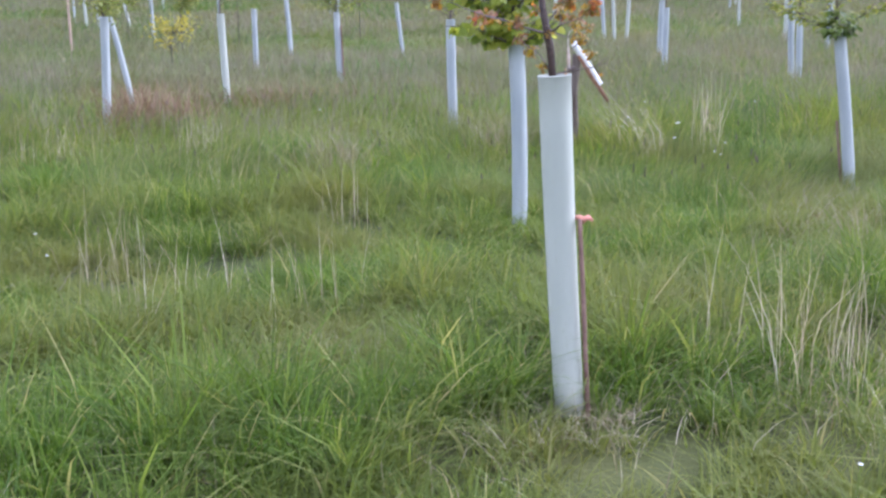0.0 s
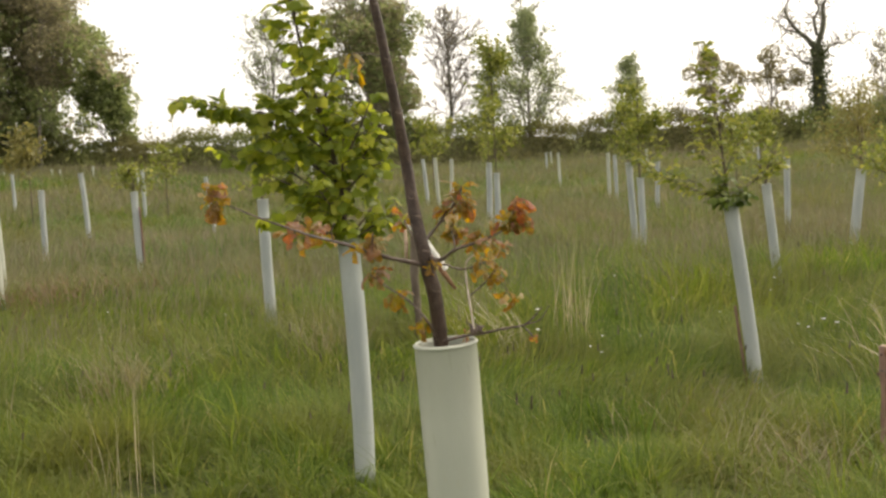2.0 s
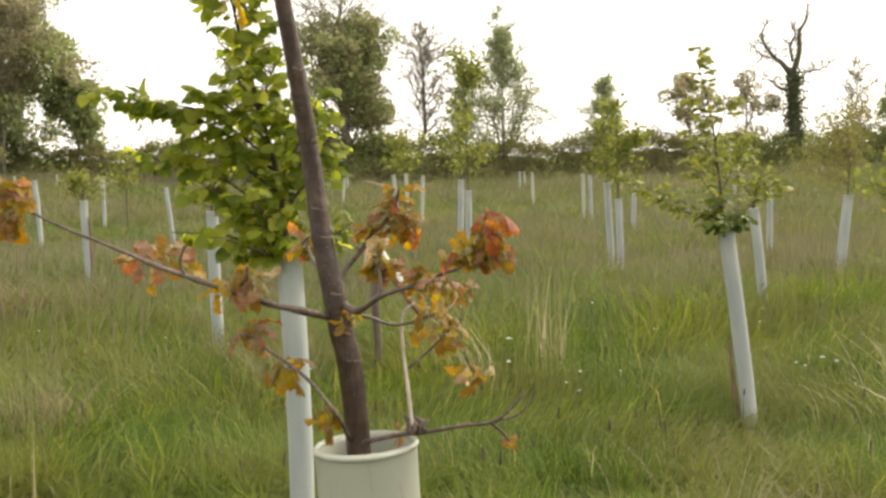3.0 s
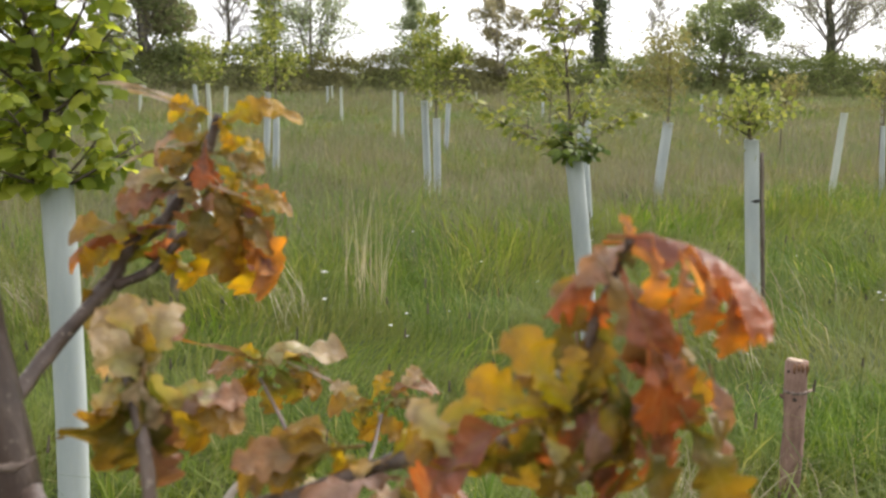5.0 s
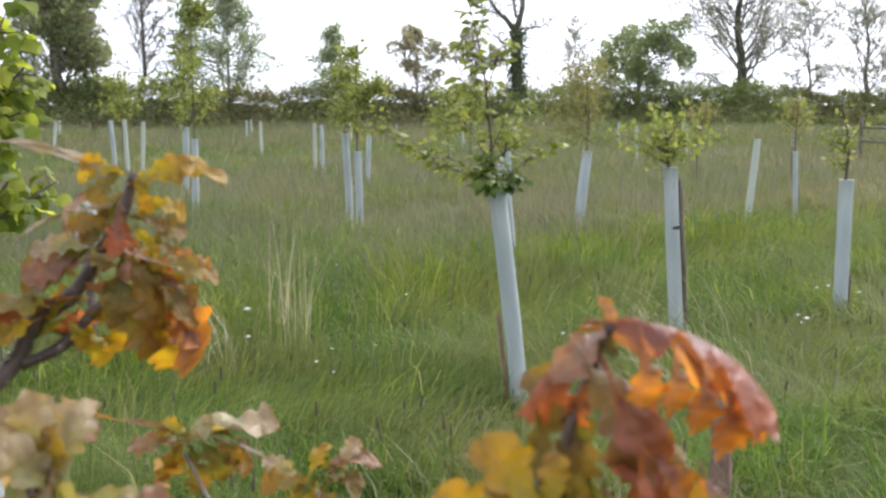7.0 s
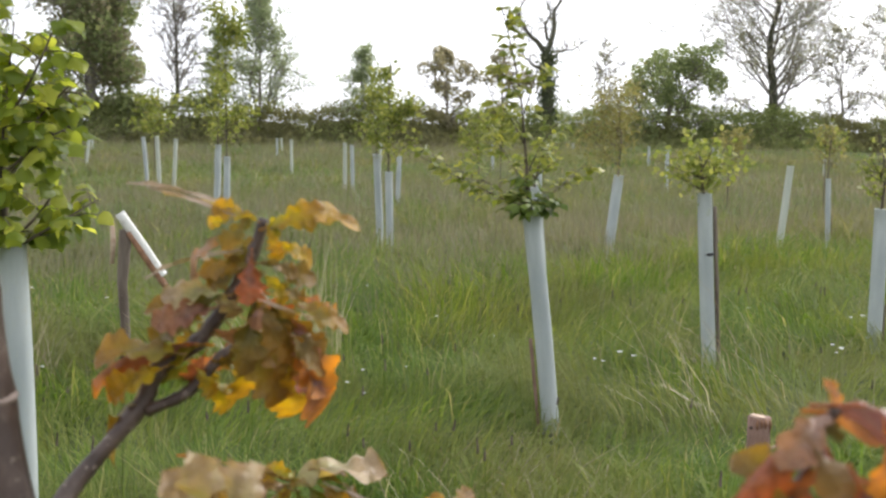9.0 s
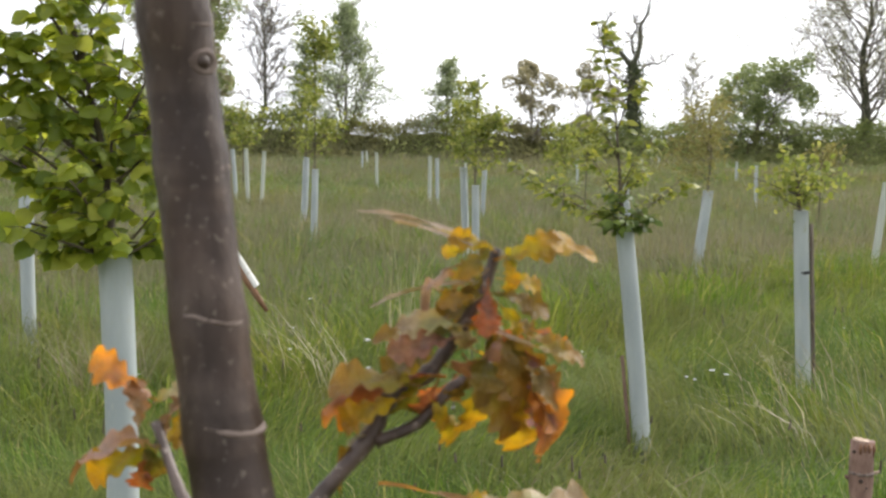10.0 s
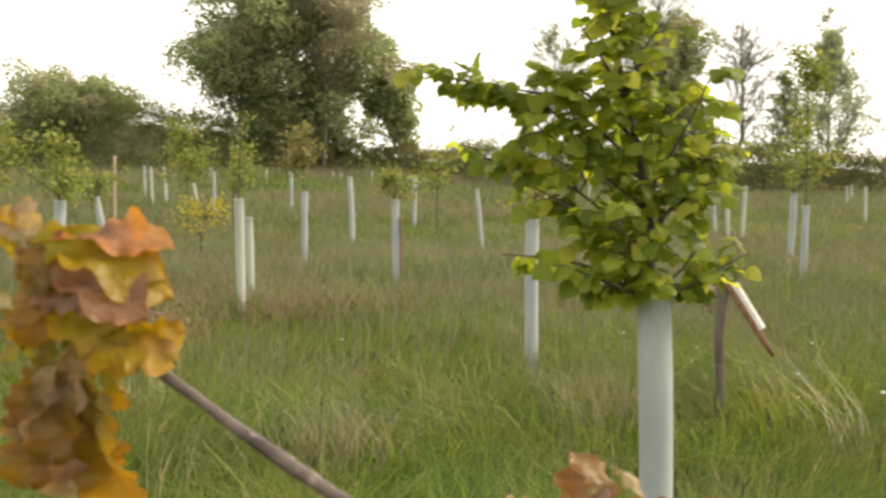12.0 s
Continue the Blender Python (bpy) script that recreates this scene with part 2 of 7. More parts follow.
SAP_BROWN = foliage_material("bronze_sapling_leaf", [(0.0, (0.155, 0.155, 0.060)), (1.0, (0.275, 0.245, 0.105))], 0.45, 0.5)
# distance haze is put into the far leaf colours: paler and greyer
FAR_HAZE_GLOW = (1.2, 1.2, 1.0)
FAR_OAK = foliage_material("far_oak_leaf_hazed", [(0.0, (0.175, 0.220, 0.100)), (0.6, (0.270, 0.315, 0.145)), (1.0, (0.385, 0.415, 0.210))], 0.66, 0.6, glow=FAR_HAZE_GLOW)
FAR_BROWN = foliage_material("far_bronze_leaf_hazed", [(0.0, (0.225, 0.205, 0.135)), (1.0, (0.360, 0.325, 0.220))], 0.66, 0.6, glow=FAR_HAZE_GLOW)
FAR_GREY = foliage_material("far_opening_leaf_hazed", [(0.0, (0.215, 0.216, 0.145)), (1.0, (0.360, 0.345, 0.250))], 0.66, 0.6, glow=FAR_HAZE_GLOW)
FAR_PALE = foliage_material("far_pale_leaf_hazed", [(0.0, (0.215, 0.262, 0.145)), (1.0, (0.360, 0.395, 0.250))], 0.66, 0.55, glow=FAR_HAZE_GLOW)
# the hedge leaves hold the same haze in their colour
HEDGE = foliage_material("hedge_leaf_hazed", [(0.0, (0.172, 0.212, 0.082)), (0.6, (0.255, 0.300, 0.112)), (1.0, (0.365, 0.385, 0.170))], 0.6, 0.6, (0.20, 0.165, 0.09), 0.20, glow=FAR_HAZE_GLOW)
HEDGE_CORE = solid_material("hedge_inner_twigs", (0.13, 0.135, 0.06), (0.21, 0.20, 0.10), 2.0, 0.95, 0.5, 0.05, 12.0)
PETAL = solid_material("white_petals", (0.75, 0.75, 0.72), (0.82, 0.82, 0.78), 40.0, 0.6, 0.0, through=0.3)
OAK_BARK = bark_material("young_oak_bark", (0.020, 0.011, 0.007), (0.050, 0.030, 0.020), (0.122, 0.088, 0.068))
TWIG = solid_material("oak_twig_bark", (0.048, 0.031, 0.024), (0.150, 0.108, 0.088), 70.0, 0.45, 0.6, 0.0008, 300.0, c=(0.27, 0.215, 0.18), spec=0.45)
DEAD_TWIG = solid_material("bleached_dead_twig", (0.36, 0.30, 0.25), (0.52, 0.46, 0.40), 50.0, 0.8, 0.4, 0.0006, 260.0)
SCAR = solid_material("node_scar", (0.085, 0.06, 0.048), (0.20, 0.155, 0.13), 90.0, 0.75, 0.4, 0.0006, 300.0)
BARK = solid_material("sapling_bark", (0.055, 0.045, 0.030), (0.14, 0.11, 0.08), 20.0, 0.8, 0.4, 0.003, 90.0)
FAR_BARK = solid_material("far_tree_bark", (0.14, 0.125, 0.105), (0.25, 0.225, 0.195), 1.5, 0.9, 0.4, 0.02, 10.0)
IVY_BARK = solid_material("ivy_clad_bark", (0.055, 0.06, 0.038), (0.12, 0.115, 0.08), 2.5, 0.9, 0.7, 0.05, 9.0)
IVY_LEAF = foliage_material("ivy_leaf", [(0.0, (0.045, 0.065, 0.030)), (1.0, (0.12, 0.14, 0.07))], 0.3, 0.5)
TUBE = solid_material("pale_green_plastic_tube", (0.42, 0.45, 0.38), (0.51, 0.53, 0.455), 3.0, 0.45, 0.12, 0.002, 70.0, (2.5, 2.5, 0.5), (0.42, 0.44, 0.36), through=0.12, spec=0.4)
TUBE_BLUE = solid_material("weathered_blue_white_tube", (0.33, 0.37, 0.365), (0.48, 0.515, 0.50), 3.5, 0.45, 0.12, 0.002, 60.0, (2.5, 2.5, 0.5), (0.40, 0.42, 0.37), through=0.12, spec=0.4)
TUBE_WHITE = solid_material("cracked_white_tube", (0.66, 0.66, 0.62), (0.78, 0.78, 0.74), 9.0, 0.5, 0.12, 0.002, 60.0, c=(0.50, 0.46, 0.38), through=0.2)
STAKE = solid_material("weathered_stake_wood", (0.120, 0.070, 0.052), (0.27, 0.172, 0.135), 9.0, 0.85, 0.8, 0.005, 45.0, (3, 3, 0.9), (0.11, 0.068, 0.052))
STAKE_GREY = solid_material("grey_stake_wood", (0.085, 0.065, 0.05), (0.20, 0.165, 0.135), 7.0, 0.85, 0.6, 0.004, 60.0, (3, 3, 0.4), (0.09, 0.07, 0.05))
CUT = solid_material("cut_wood_end", (0.34, 0.24, 0.17), (0.46, 0.36, 0.27), 40.0, 0.85, 0.4, 0.002, 120.0)
BLACK_TIE = solid_material("black_plastic_tie", (0.02, 0.02, 0.02), (0.04, 0.04, 0.04), 20.0, 0.5)
PINK_TIE = solid_material("faded_pink_tie", (0.52, 0.20, 0.15), (0.62, 0.30, 0.22), 60.0, 0.6)
RUST = solid_material("rusty_brown_bark_strip", (0.14, 0.07, 0.04), (0.28, 0.155, 0.09), 20.0, 0.85, 0.5, 0.003, 90.0)


# ---- mesh helpers ----
def np_mesh(name, verts, quads=None, tris=None, mat=None, smooth=False):
    """A mesh from arrays of places and of corner numbers."""
    me = bpy.data.meshes.new(name)
    verts = np.asarray(verts, np.float32).reshape(-1, 3)
    quads = np.zeros((0, 4), np.int32) if quads is None else np.asarray(quads, np.int32)
    tris = np.zeros((0, 3), np.int32) if tris is None else np.asarray(tris, np.int32)
    loops = np.concatenate([quads.ravel(), tris.ravel()])
    me.vertices.add(len(verts))
    me.vertices.foreach_set("co", verts.ravel())
    me.loops.add(len(loops))
    me.loops.foreach_set("vertex_index", loops)
    count = len(quads) + len(tris)
    starts = np.concatenate([np.arange(len(quads)) * 4, len(quads) * 4 + np.arange(len(tris)) * 3]).astype(np.int32)
    me.polygons.add(count)
    me.polygons.foreach_set("loop_start", starts)
    if smooth:
        me.polygons.foreach_set("use_smooth", np.ones(count, bool))
    me.update(calc_edges=True)
    if mat:
        me.materials.append(mat)
    return me


def child(name, mesh, parent, label=""):
    ob = new(name, mesh)
    ob.parent = parent
    if label:
        tagged(ob, label)
    return ob


def part(name, bm, mat, parent, label="", smooth=True):
    """A bmesh as one mesh object under a thing or a part."""
    me = bpy.data.meshes.new(name)
    for f in bm.faces:
        f.smooth = smooth
    bm.to_mesh(me)
    bm.free()
    me.materials.append(mat)
    return child(name, me, parent, label)


def thing(name, x, y, z, label, category, group="", kind=""):
    ob = new(name)
    ob.empty_display_size = 0.05
    ob.location = (x, y, z)
    return tagged(ob, label, category, group, kind)


def spline(points, steps):
    """Points along a smooth line through the given ones (Catmull-Rom), rows of any width."""
    p = np.asarray(points, float)
    p = np.vstack([2 * p[0] - p[1], p, 2 * p[-1] - p[-2]])
    out = []
    for i in range(1, len(p) - 2):
        for k in range(steps):
            t = k / steps
            a, b, c, d = p[i - 1], p[i], p[i + 1], p[i + 2]
            out.append(0.5 * (2 * b + (c - a) * t + (2 * a - 5 * b + 4 * c - d) * t * t + (3 * b - a - 3 * c + d) * t ** 3))
    out.append(p[-2])
    return np.array(out)


def limb(bm, points, radii, sides=8, rough=0.0, rng=None):
    """A tapered round limb along the points, closed at both ends."""
    pts = [Vector(p) for p in points]
    rings, up = [], Vector((0.31, 0.95, 0.05))
    for i, p in enumerate(pts):
        d = (pts[min(i + 1, len(pts) - 1)] - pts[max(i - 1, 0)]).normalized()
        u = (up - d * up.dot(d)).normalized()
        v = d.cross(u)
        up = u
        ring = []
        for k in range(sides):
            a = 2 * math.pi * k / sides
            r = radii[i] * (1 + (rng.uniform(-rough, rough) if rng else 0))
            ring.append(bm.verts.new(p + (u * math.cos(a) + v * math.sin(a)) * r))
        rings.append(ring)
    for a, b in zip(rings, rings[1:]):
        for k in range(sides):
            bm.faces.new((a[k], a[(k + 1) % sides], b[(k + 1) % sides], b[k]))
    bm.faces.new(rings[0][::-1])
    bm.faces.new(rings[-1])


def unit_rows(v):
    return v / np.maximum(np.linalg.norm(v, axis=-1, keepdims=True), 1e-9)


def sticks(segs, sides):
    """Arrays of tapered sticks (start, end, two radii) for trees far off."""
    s = np.asarray(segs, float)
    a, b, r0, r1 = s[:, 0:3], s[:, 3:6], s[:, 6:7], s[:, 7:8]
    d = unit_rows(b - a)
    ref = np.where(np.abs(d[:, 2:3]) > 0.9, np.array([[1.0, 0, 0]]), np.array([[0, 0, 1.0]]))
    u = unit_rows(np.cross(d, ref))
    v = np.cross(d, u)
    verts = []
    for base, r in ((a, r0), (b, r1)):
        for k in range(sides):
            t = 2 * math.pi * k / sides
            verts.append(base + (u * math.cos(t) + v * math.sin(t)) * r)
    verts = np.stack(verts, 1)
    n = len(s)
    off = (np.arange(n) * 2 * sides)[:, None]
    quads = np.concatenate([off + np.array([[k, (k + 1) % sides, sides + (k + 1) % sides, sides + k]]) for k in range(sides)])
    return verts.reshape(-1, 3), quads


def leaf_cloud(name, centres, sizes, mat, rng, flat=0.0, long=1.5):
    """Many small folded leaves, one island each, turned every way; flat pulls them towards level."""
    c = np.asarray(centres, float)
    n = len(c)
    d = unit_rows(rng.normal(size=(n, 3)) * np.array([1, 1, 1 - flat]))
    w = unit_rows(np.cross(d, rng.normal(size=(n, 3))))
    up = np.cross(d, w)
    s = np.asarray(sizes, float).reshape(-1, 1)
    verts = np.stack([c - d * s * long / 2, c + w * s / 2 + up * s * 0.12, c + d * s * long / 2, c - w * s / 2 + up * s * 0.12], 1)
    off = (np.arange(n) * 4)[:, None]
    tris = np.concatenate([off + np.array([[0, 1, 2]]), off + np.array([[0, 2, 3]])])
    return np_mesh(name, verts.reshape(-1, 3), tris=tris, mat=mat)


# ---- ground ----
def smooth01(v):
    v = np.clip(v, 0, 1)
    return v * v * (3 - 2 * v)


def ground_z(x, y):
    """Nearly level at the oak, rising gently towards the hedge."""
    x, y = np.asarray(x, float), np.asarray(y, float)
    near = np.exp(-((x / 40.0) ** 2 + ((y - 10) / 40.0) ** 2))
    lumps = near * (0.025 * np.sin(1.3 * x + 0.4 * y) + 0.03 * np.sin(0.7 * y - 0.5 * x + 1) + 0.012 * np.sin(4.1 * x) * np.sin(3.7 * y)) - 0.03
    rise = 0.55 + 0.65 * smooth01((-x - 4) / 16) + 0.40 * smooth01((x - 12) / 16)
    return lumps + rise * smooth01((y - 22) / 36)


def build_ground():
    fine = np.concatenate([np.arange(-12, 12, 0.25), []])
    far = 12 * 1.16 ** np.arange(0, 38)
    axis = np.concatenate([-far[::-1][:-1], fine[1:], far])
    gx, gy = np.meshgrid(axis, axis + 6)
    v = np.stack([gx, gy, ground_z(gx, gy)], -1).reshape(-1, 3)
    n = len(axis)
    i = (np.arange(n - 1)[:, None] * n + np.arange(n - 1)[None, :]).ravel()
    q = np.stack([i, i + 1, i + n + 1, i + n], 1)
    ob = new("ground", np_mesh("ground", v, quads=q, mat=SOIL, smooth=True))
    tagged(ob, "rough meadow soil with old thatch under the grass", "ground", kind="structure")


build_ground()


# ---- grass ----
def wave(x, y, s, k):
    """A cheap smooth patchiness between 0 and 1."""
    return 0.5 + 0.25 * np.sin(x * s + k) * np.cos(y * s * 1.13 - 2 * k) + 0.25 * np.sin(x * s * 0.43 - y * s * 0.61 + 3 * k)


def blades(name, x, y, height, width, azimuth, lean, mat, label, category, rng, segs=3, tip=0.06, z=None):
    """Grass blades as bowed tapering strips, one island each."""
    n = len(x)
    base = np.stack([x, y, ground_z(x, y) - 0.01 if z is None else z], 1)
    d = np.stack([np.cos(azimuth), np.sin(azimuth), np.zeros(n)], 1)
    twist = azimuth + math.pi / 2 + rng.uniform(-0.9, 0.9, n)
    side = np.stack([np.cos(twist), np.sin(twist), np.zeros(n)], 1)
    rows = []
    for k in range(segs + 1):
        t = k / segs
        out = (lean * t ** 1.8)[:, None] * height[:, None] * d
        rise = (height * (t - 0.38 * lean * t ** 2.2))[:, None] * np.array([[0, 0, 1.0]])
        mid = base + out + rise
        if k < segs:
            w = (width * (1 - t) ** 0.55 * (0.75 + 0.5 * math.sin(math.pi * min(1, t * 1.5))))[:, None] / 2
            rows += [mid - side * w, mid + side * w]
        else:
            rows.append(mid)
    per = 2 * segs + 1
    verts = np.stack(rows, 1).reshape(-1, 3)
    off = (np.arange(n) * per)[:, None]
    quads = np.concatenate([off + np.array([[2 * k, 2 * k + 1, 2 * k + 3, 2 * k + 2]]) for k in range(segs - 1)])
    tris = off + np.array([[2 * segs - 2, 2 * segs - 1, 2 * segs]])
    ob = new(name, np_mesh(name, verts, quads, tris, mat))
    return tagged(ob, label, category, kind="stuff")


def clear_of(x, y):
    """Shorter growth close round the stem of the oak's tube and its straw."""
    return 1 - 0.5 * np.exp(-((x - 0.12) ** 2 + (y + 0.1) ** 2) / 0.05)


def meadow():
    rng = np.random.default_rng(4)
    # the near meadow in tussocks
    clumps = 1750
    cx, cy = rng.uniform(-5.0, 3.7, clumps), rng.uniform(-1.7, 4.4, clumps)
    tall = 0.45 + 1.0 * wave(cx, cy, 2.3, 1.0) * rng.uniform(0.5, 1.4, clumps)
    tall = tall * (0.55 + 0.75 * wave(cx, cy, 6.0, 3.0))
    which = rng.integers(0, clumps, 150000)
    n = len(which)
    r = np.abs(rng.normal(0, 0.075, n))
    a = rng.uniform(0, 2 * math.pi, n)
    x, y = cx[which] + r * np.cos(a), cy[which] + r * np.sin(a)
    h = 0.27 * tall[which] * rng.uniform(0.45, 1.35, n) * clear_of(x, y)
    az = np.where(rng.random(n) < 0.6, a + rng.normal(0, 0.5, n), rng.uniform(0, 2 * math.pi, n))
    lean = np.clip(rng.gamma(3.2, 0.28, n), 0.1, 1.7)
    arch = rng.random(n) < 0.07
    h = np.where(arch, h * 1.7, h)
    lean = np.where(arch, lean + 0.35, lean)
    blades("meadow_grass", x, y, h, rng.uniform(0.004, 0.0105, n), az, lean, GRASS, "lush green tussocky meadow grass leaning in the wind", "grass", rng)
    # the same meadow behind the walk and to its sides
    n = 60000
    x, y = rng.uniform(-13, 13, n), rng.uniform(-11, 7, n)
    keep = ~((x > -4.8) & (x < 3.6) & (y > -1.6)) & ~((y > 4.2) & (np.abs(x) < 0.75 * (y + 2.5)))
    x, y = x[keep], y[keep]
    n = len(x)
    blades("meadow_grass", x, y, 0.30 * (0.4 + 0.9 * wave(x, y, 2.3, 1.0)) * rng.uniform(0.5, 1.3, n), rng.uniform(0.018, 0.036, n), rng.uniform(0, 2 * math.pi, n), np.clip(rng.gamma(3.2, 0.28, n), 0.1, 1.5), GRASS, "green tussocky meadow grass round the planted trees", "grass", rng, segs=2)
    # dead blades lying in the tussocks
    m = 16000
    which = rng.integers(0, clumps, m)
    which = which[rng.random(m) < 0.15 + 0.85 * (wave(cx[which], cy[which], 1.7, 5.0) > 0.62)]
    m = len(which)
    x, y = cx[which] + rng.normal(0, 0.10, m), cy[which] + rng.normal(0, 0.10, m)
    blades("dead_grass", x, y, rng.uniform(0.10, 0.30, m), rng.uniform(0.003, 0.006, m), rng.uniform(0, 2 * math.pi, m), rng.uniform(0.7, 1.7, m), THATCH, "pale dead grass blades lying in the tussocks", "grass", rng)
    # the meadow beyond, thinning with distance, coarser blades
    n = 300000
    d = (5.2 ** 0.5 + rng.random(n) * (62 ** 0.5 - 5.2 ** 0.5)) ** 2
    b = np.radians(rng.uniform(-37, 43, n))
    x, y = d * np.sin(b), -2.5 + d * np.cos(b)
    keep = ((y > 3.9) | (x < -4.7) | (x > 3.4)) & (y < 59)
    x, y, d = x[keep], y[keep], d[keep]
    n = len(x)
    grow = np.clip((y - 3.5) / 4.5, 0, 1)
    h = (0.29 + 0.19 * grow) * (0.32 + 1.25 * (0.55 * wave(x, y, 1.1, 2.0) + 0.45 * wave(x, y, 3.1, 5.0))) * rng.uniform(0.5, 1.3, n)
    lean = np.clip(rng.gamma(3.0, 0.30, n) + 0.35 * wave(x, y, 2.0, 8.0), 0.1, 1.6)
    w = np.clip(0.0055 * (d / 6) ** 0.9, 0.005, 0.05) * rng.uniform(0.6, 1.4, n)
    # neighbouring blades lie the same way, in swirls
    az = 11.0 * wave(x, y, 1.5, 6.0) + rng.normal(0, 0.65, n)
    lush = d < 10.5 + 9 * wave(x, y, 0.5, 1.0) * rng.uniform(0.5, 1.5, n)
    for mask, mat, label in ((lush, GRASS, "lush green field grass among the nearest planted trees"), (~lush, FIELD, "long olive field grass among the planted trees")):
        blades("field_grass", x[mask], y[mask], h[mask], w[mask], az[mask], lean[mask], mat, label, "grass", rng, segs=2)
    # seeding stems, brown over the far field
    n = 150000
    d = (6.5 ** 0.5 + rng.random(n) * (61.5 ** 0.5 - 6.5 ** 0.5)) ** 2
    b = np.radians(rng.uniform(-37, 43, n))
    x, y = d * np.sin(b), -2.5 + d * np.cos(b)
    chance = np.clip((d - 8.0) / 10.0, 0.04, 1.0) * np.clip(3.2 * (0.6 * wave(x, y, 0.42, 4.0) + 0.4 * wave(x, y, 1.1, 2.5)) - 0.95, 0.05, 1)
    keep = (rng.random(n) < chance) & (y > 3.5) & (y < 59)
    x, y, d = x[keep], y[keep], d[keep]
    n = len(x)
    h = rng.uniform(0.34, 0.62, n) + 0.25 * smooth01((y - 48) / 10)
    w = np.clip(0.0035 * (d / 5) ** 0.9, 0.003, 0.035)
    blades("seeding_grass", x, y, h, w, rng.uniform(0, 2 * math.pi, n), np.clip(rng.gamma(2.5, 0.12, n), 0.02, 0.7), SEED, "thin brown seeding grass stems over the field", "grass", rng, segs=2)


meadow()


def straw_tuft(x, y, count, spread, low, high, lean, seed, label, mat=STRAW, name="straw_tuft", width=(0.002, 0.0045), heading=None):
    rng = np.random.default_rng(seed)
    px, py = x + rng.normal(0, spread, count), y + rng.normal(0, spread, count)
    az = rng.uniform(0, 2 * math.pi, count) if heading is None else rng.normal(heading, 0.5, count)
    ob = blades(name, px, py, rng.uniform(low, high, count), rng.uniform(*width, count), az, np.clip(rng.normal(lean, 0.2, count), 0.02, 1.6), mat, label, "dry grass", rng)
    return ob


straw_tuft(1.27, 6.98, 46, 0.085, 0.5, 1.25, 0.08, 11, "tall bleached dry grass stalks standing in the meadow", width=(0.003, 0.0055))
straw_tuft(0.94, 0.44, 60, 0.18, 0.25, 0.82, 0.22, 12, "tuft of upright pale straw stalks beside the oak", width=(0.002, 0.0045))
straw_tuft(1.18, 0.25, 70, 0.20, 0.15, 0.55, 0.5, 13, "tuft of upright pale straw stalks beside the oak", width=(0.002, 0.0045))
straw_tuft(0.20, -0.04, 160, 0.08, 0.05, 0.16, 1.1, 14, "flattened straw mulch round the foot of the tree tube")
straw_tuft(3.45, 5.7, 44, 0.18, 0.35, 1.05, 0.8, 15, "long drooping straw stalks blown to one side", STRAW, width=(0.003, 0.0055), heading=2.6)
straw_tuft(0.70, 6.5, 40, 0.15, 0.45, 1.1, 0.95, 16, "long drooping straw stalks blown to one side", width=(0.0028, 0.0055), heading=2.5)
straw_tuft(-1.05, 1.2, 16, 0.10, 0.35, 0.75, 0.12, 17, "few tall pale dry grass stalks in the meadow")
straw_tuft(-1.75, 1.5, 14, 0.12, 0.3, 0.7, 0.2, 18, "few tall pale dry grass stalks in the meadow")
straw_tuft(-0.62, 0.55, 40, 0.14, 0.1, 0.3, 0.5, 19, "small tuft of pale straw in green grass")
straw_tuft(-1.92, 5.5, 340, 0.18, 0.38, 0.68, 0.7, 20, "tussock of dead brown grass in green grass", THATCH, width=(0.003, 0.007))
straw_tuft(-0.60, 6.5, 220, 0.17, 0.38, 0.66, 0.6, 21, "tussock of pale dead grass in green grass", THATCH, width=(0.003, 0.006))
straw_tuft(-3.55, 11.2, 420, 0.6, 0.35, 0.65, 0.75, 22, "patch of dead brown dock stems in the field", DOCK, "dead_weeds", (0.004, 0.012))
straw_tuft(-4.0, 10.9, 380, 0.40, 0.3, 0.65, 0.75, 23, "patch of reddish dead dock stems in the field", DOCK, "dead_weeds", (0.004, 0.012))
straw_tuft(-4.6, 8.4, 620, 0.30, 0.4, 0.75, 0.45, 50, "clump of reddish dead dock stems in green grass", DOCK, "dead_weeds", (0.006, 0.016))
straw_tuft(-3.3, 6.15, 60, 0.09, 0.3, 0.62, 0.3, 51, "tuft of pale straw stalks in green grass", width=(0.003, 0.006))
straw_tuft(-5.7, 8.3, 150, 0.30, 0.25, 0.5, 0.5, 52, "tuft of pale straw stalks in green grass", THATCH, width=(0.003, 0.008))
straw_tuft(1.63, 3.00, 260, 0.24, 0.15, 0.45, 0.7, 53, "brown tuft of dead grass beside the short stake", THATCH, width=(0.004, 0.009))
straw_tuft(-2.6, 4.6, 30, 0.12, 0.3, 0.8, 0.2, 24, "few tall pale dry grass stalks in the meadow")


straw_tuft(-2.42, 2.0, 26, 0.16, 0.3, 0.75, 0.2, 31, "few tall pale dry grass stalks in the meadow", width=(0.002, 0.004))
straw_tuft(-1.93, 1.0, 18, 0.14, 0.3, 0.65, 0.2, 32, "few tall pale dry grass stalks in the meadow", width=(0.002, 0.004))
straw_tuft(-0.83, 0.62, 90, 0.12, 0.12, 0.3, 0.8, 33, "small tuft of pale straw in green grass", THATCH)
straw_tuft(-4.3, 5.4, 60, 0.25, 0.3, 0.7, 0.3, 34, "few tall pale dry grass stalks in the meadow", width=(0.002, 0.004))
straw_tuft(-1.44, 3.4, 18, 0.08, 0.35, 0.8, 0.12, 35, "few tall pale dry grass stalks in the meadow", width=(0.002, 0.004))
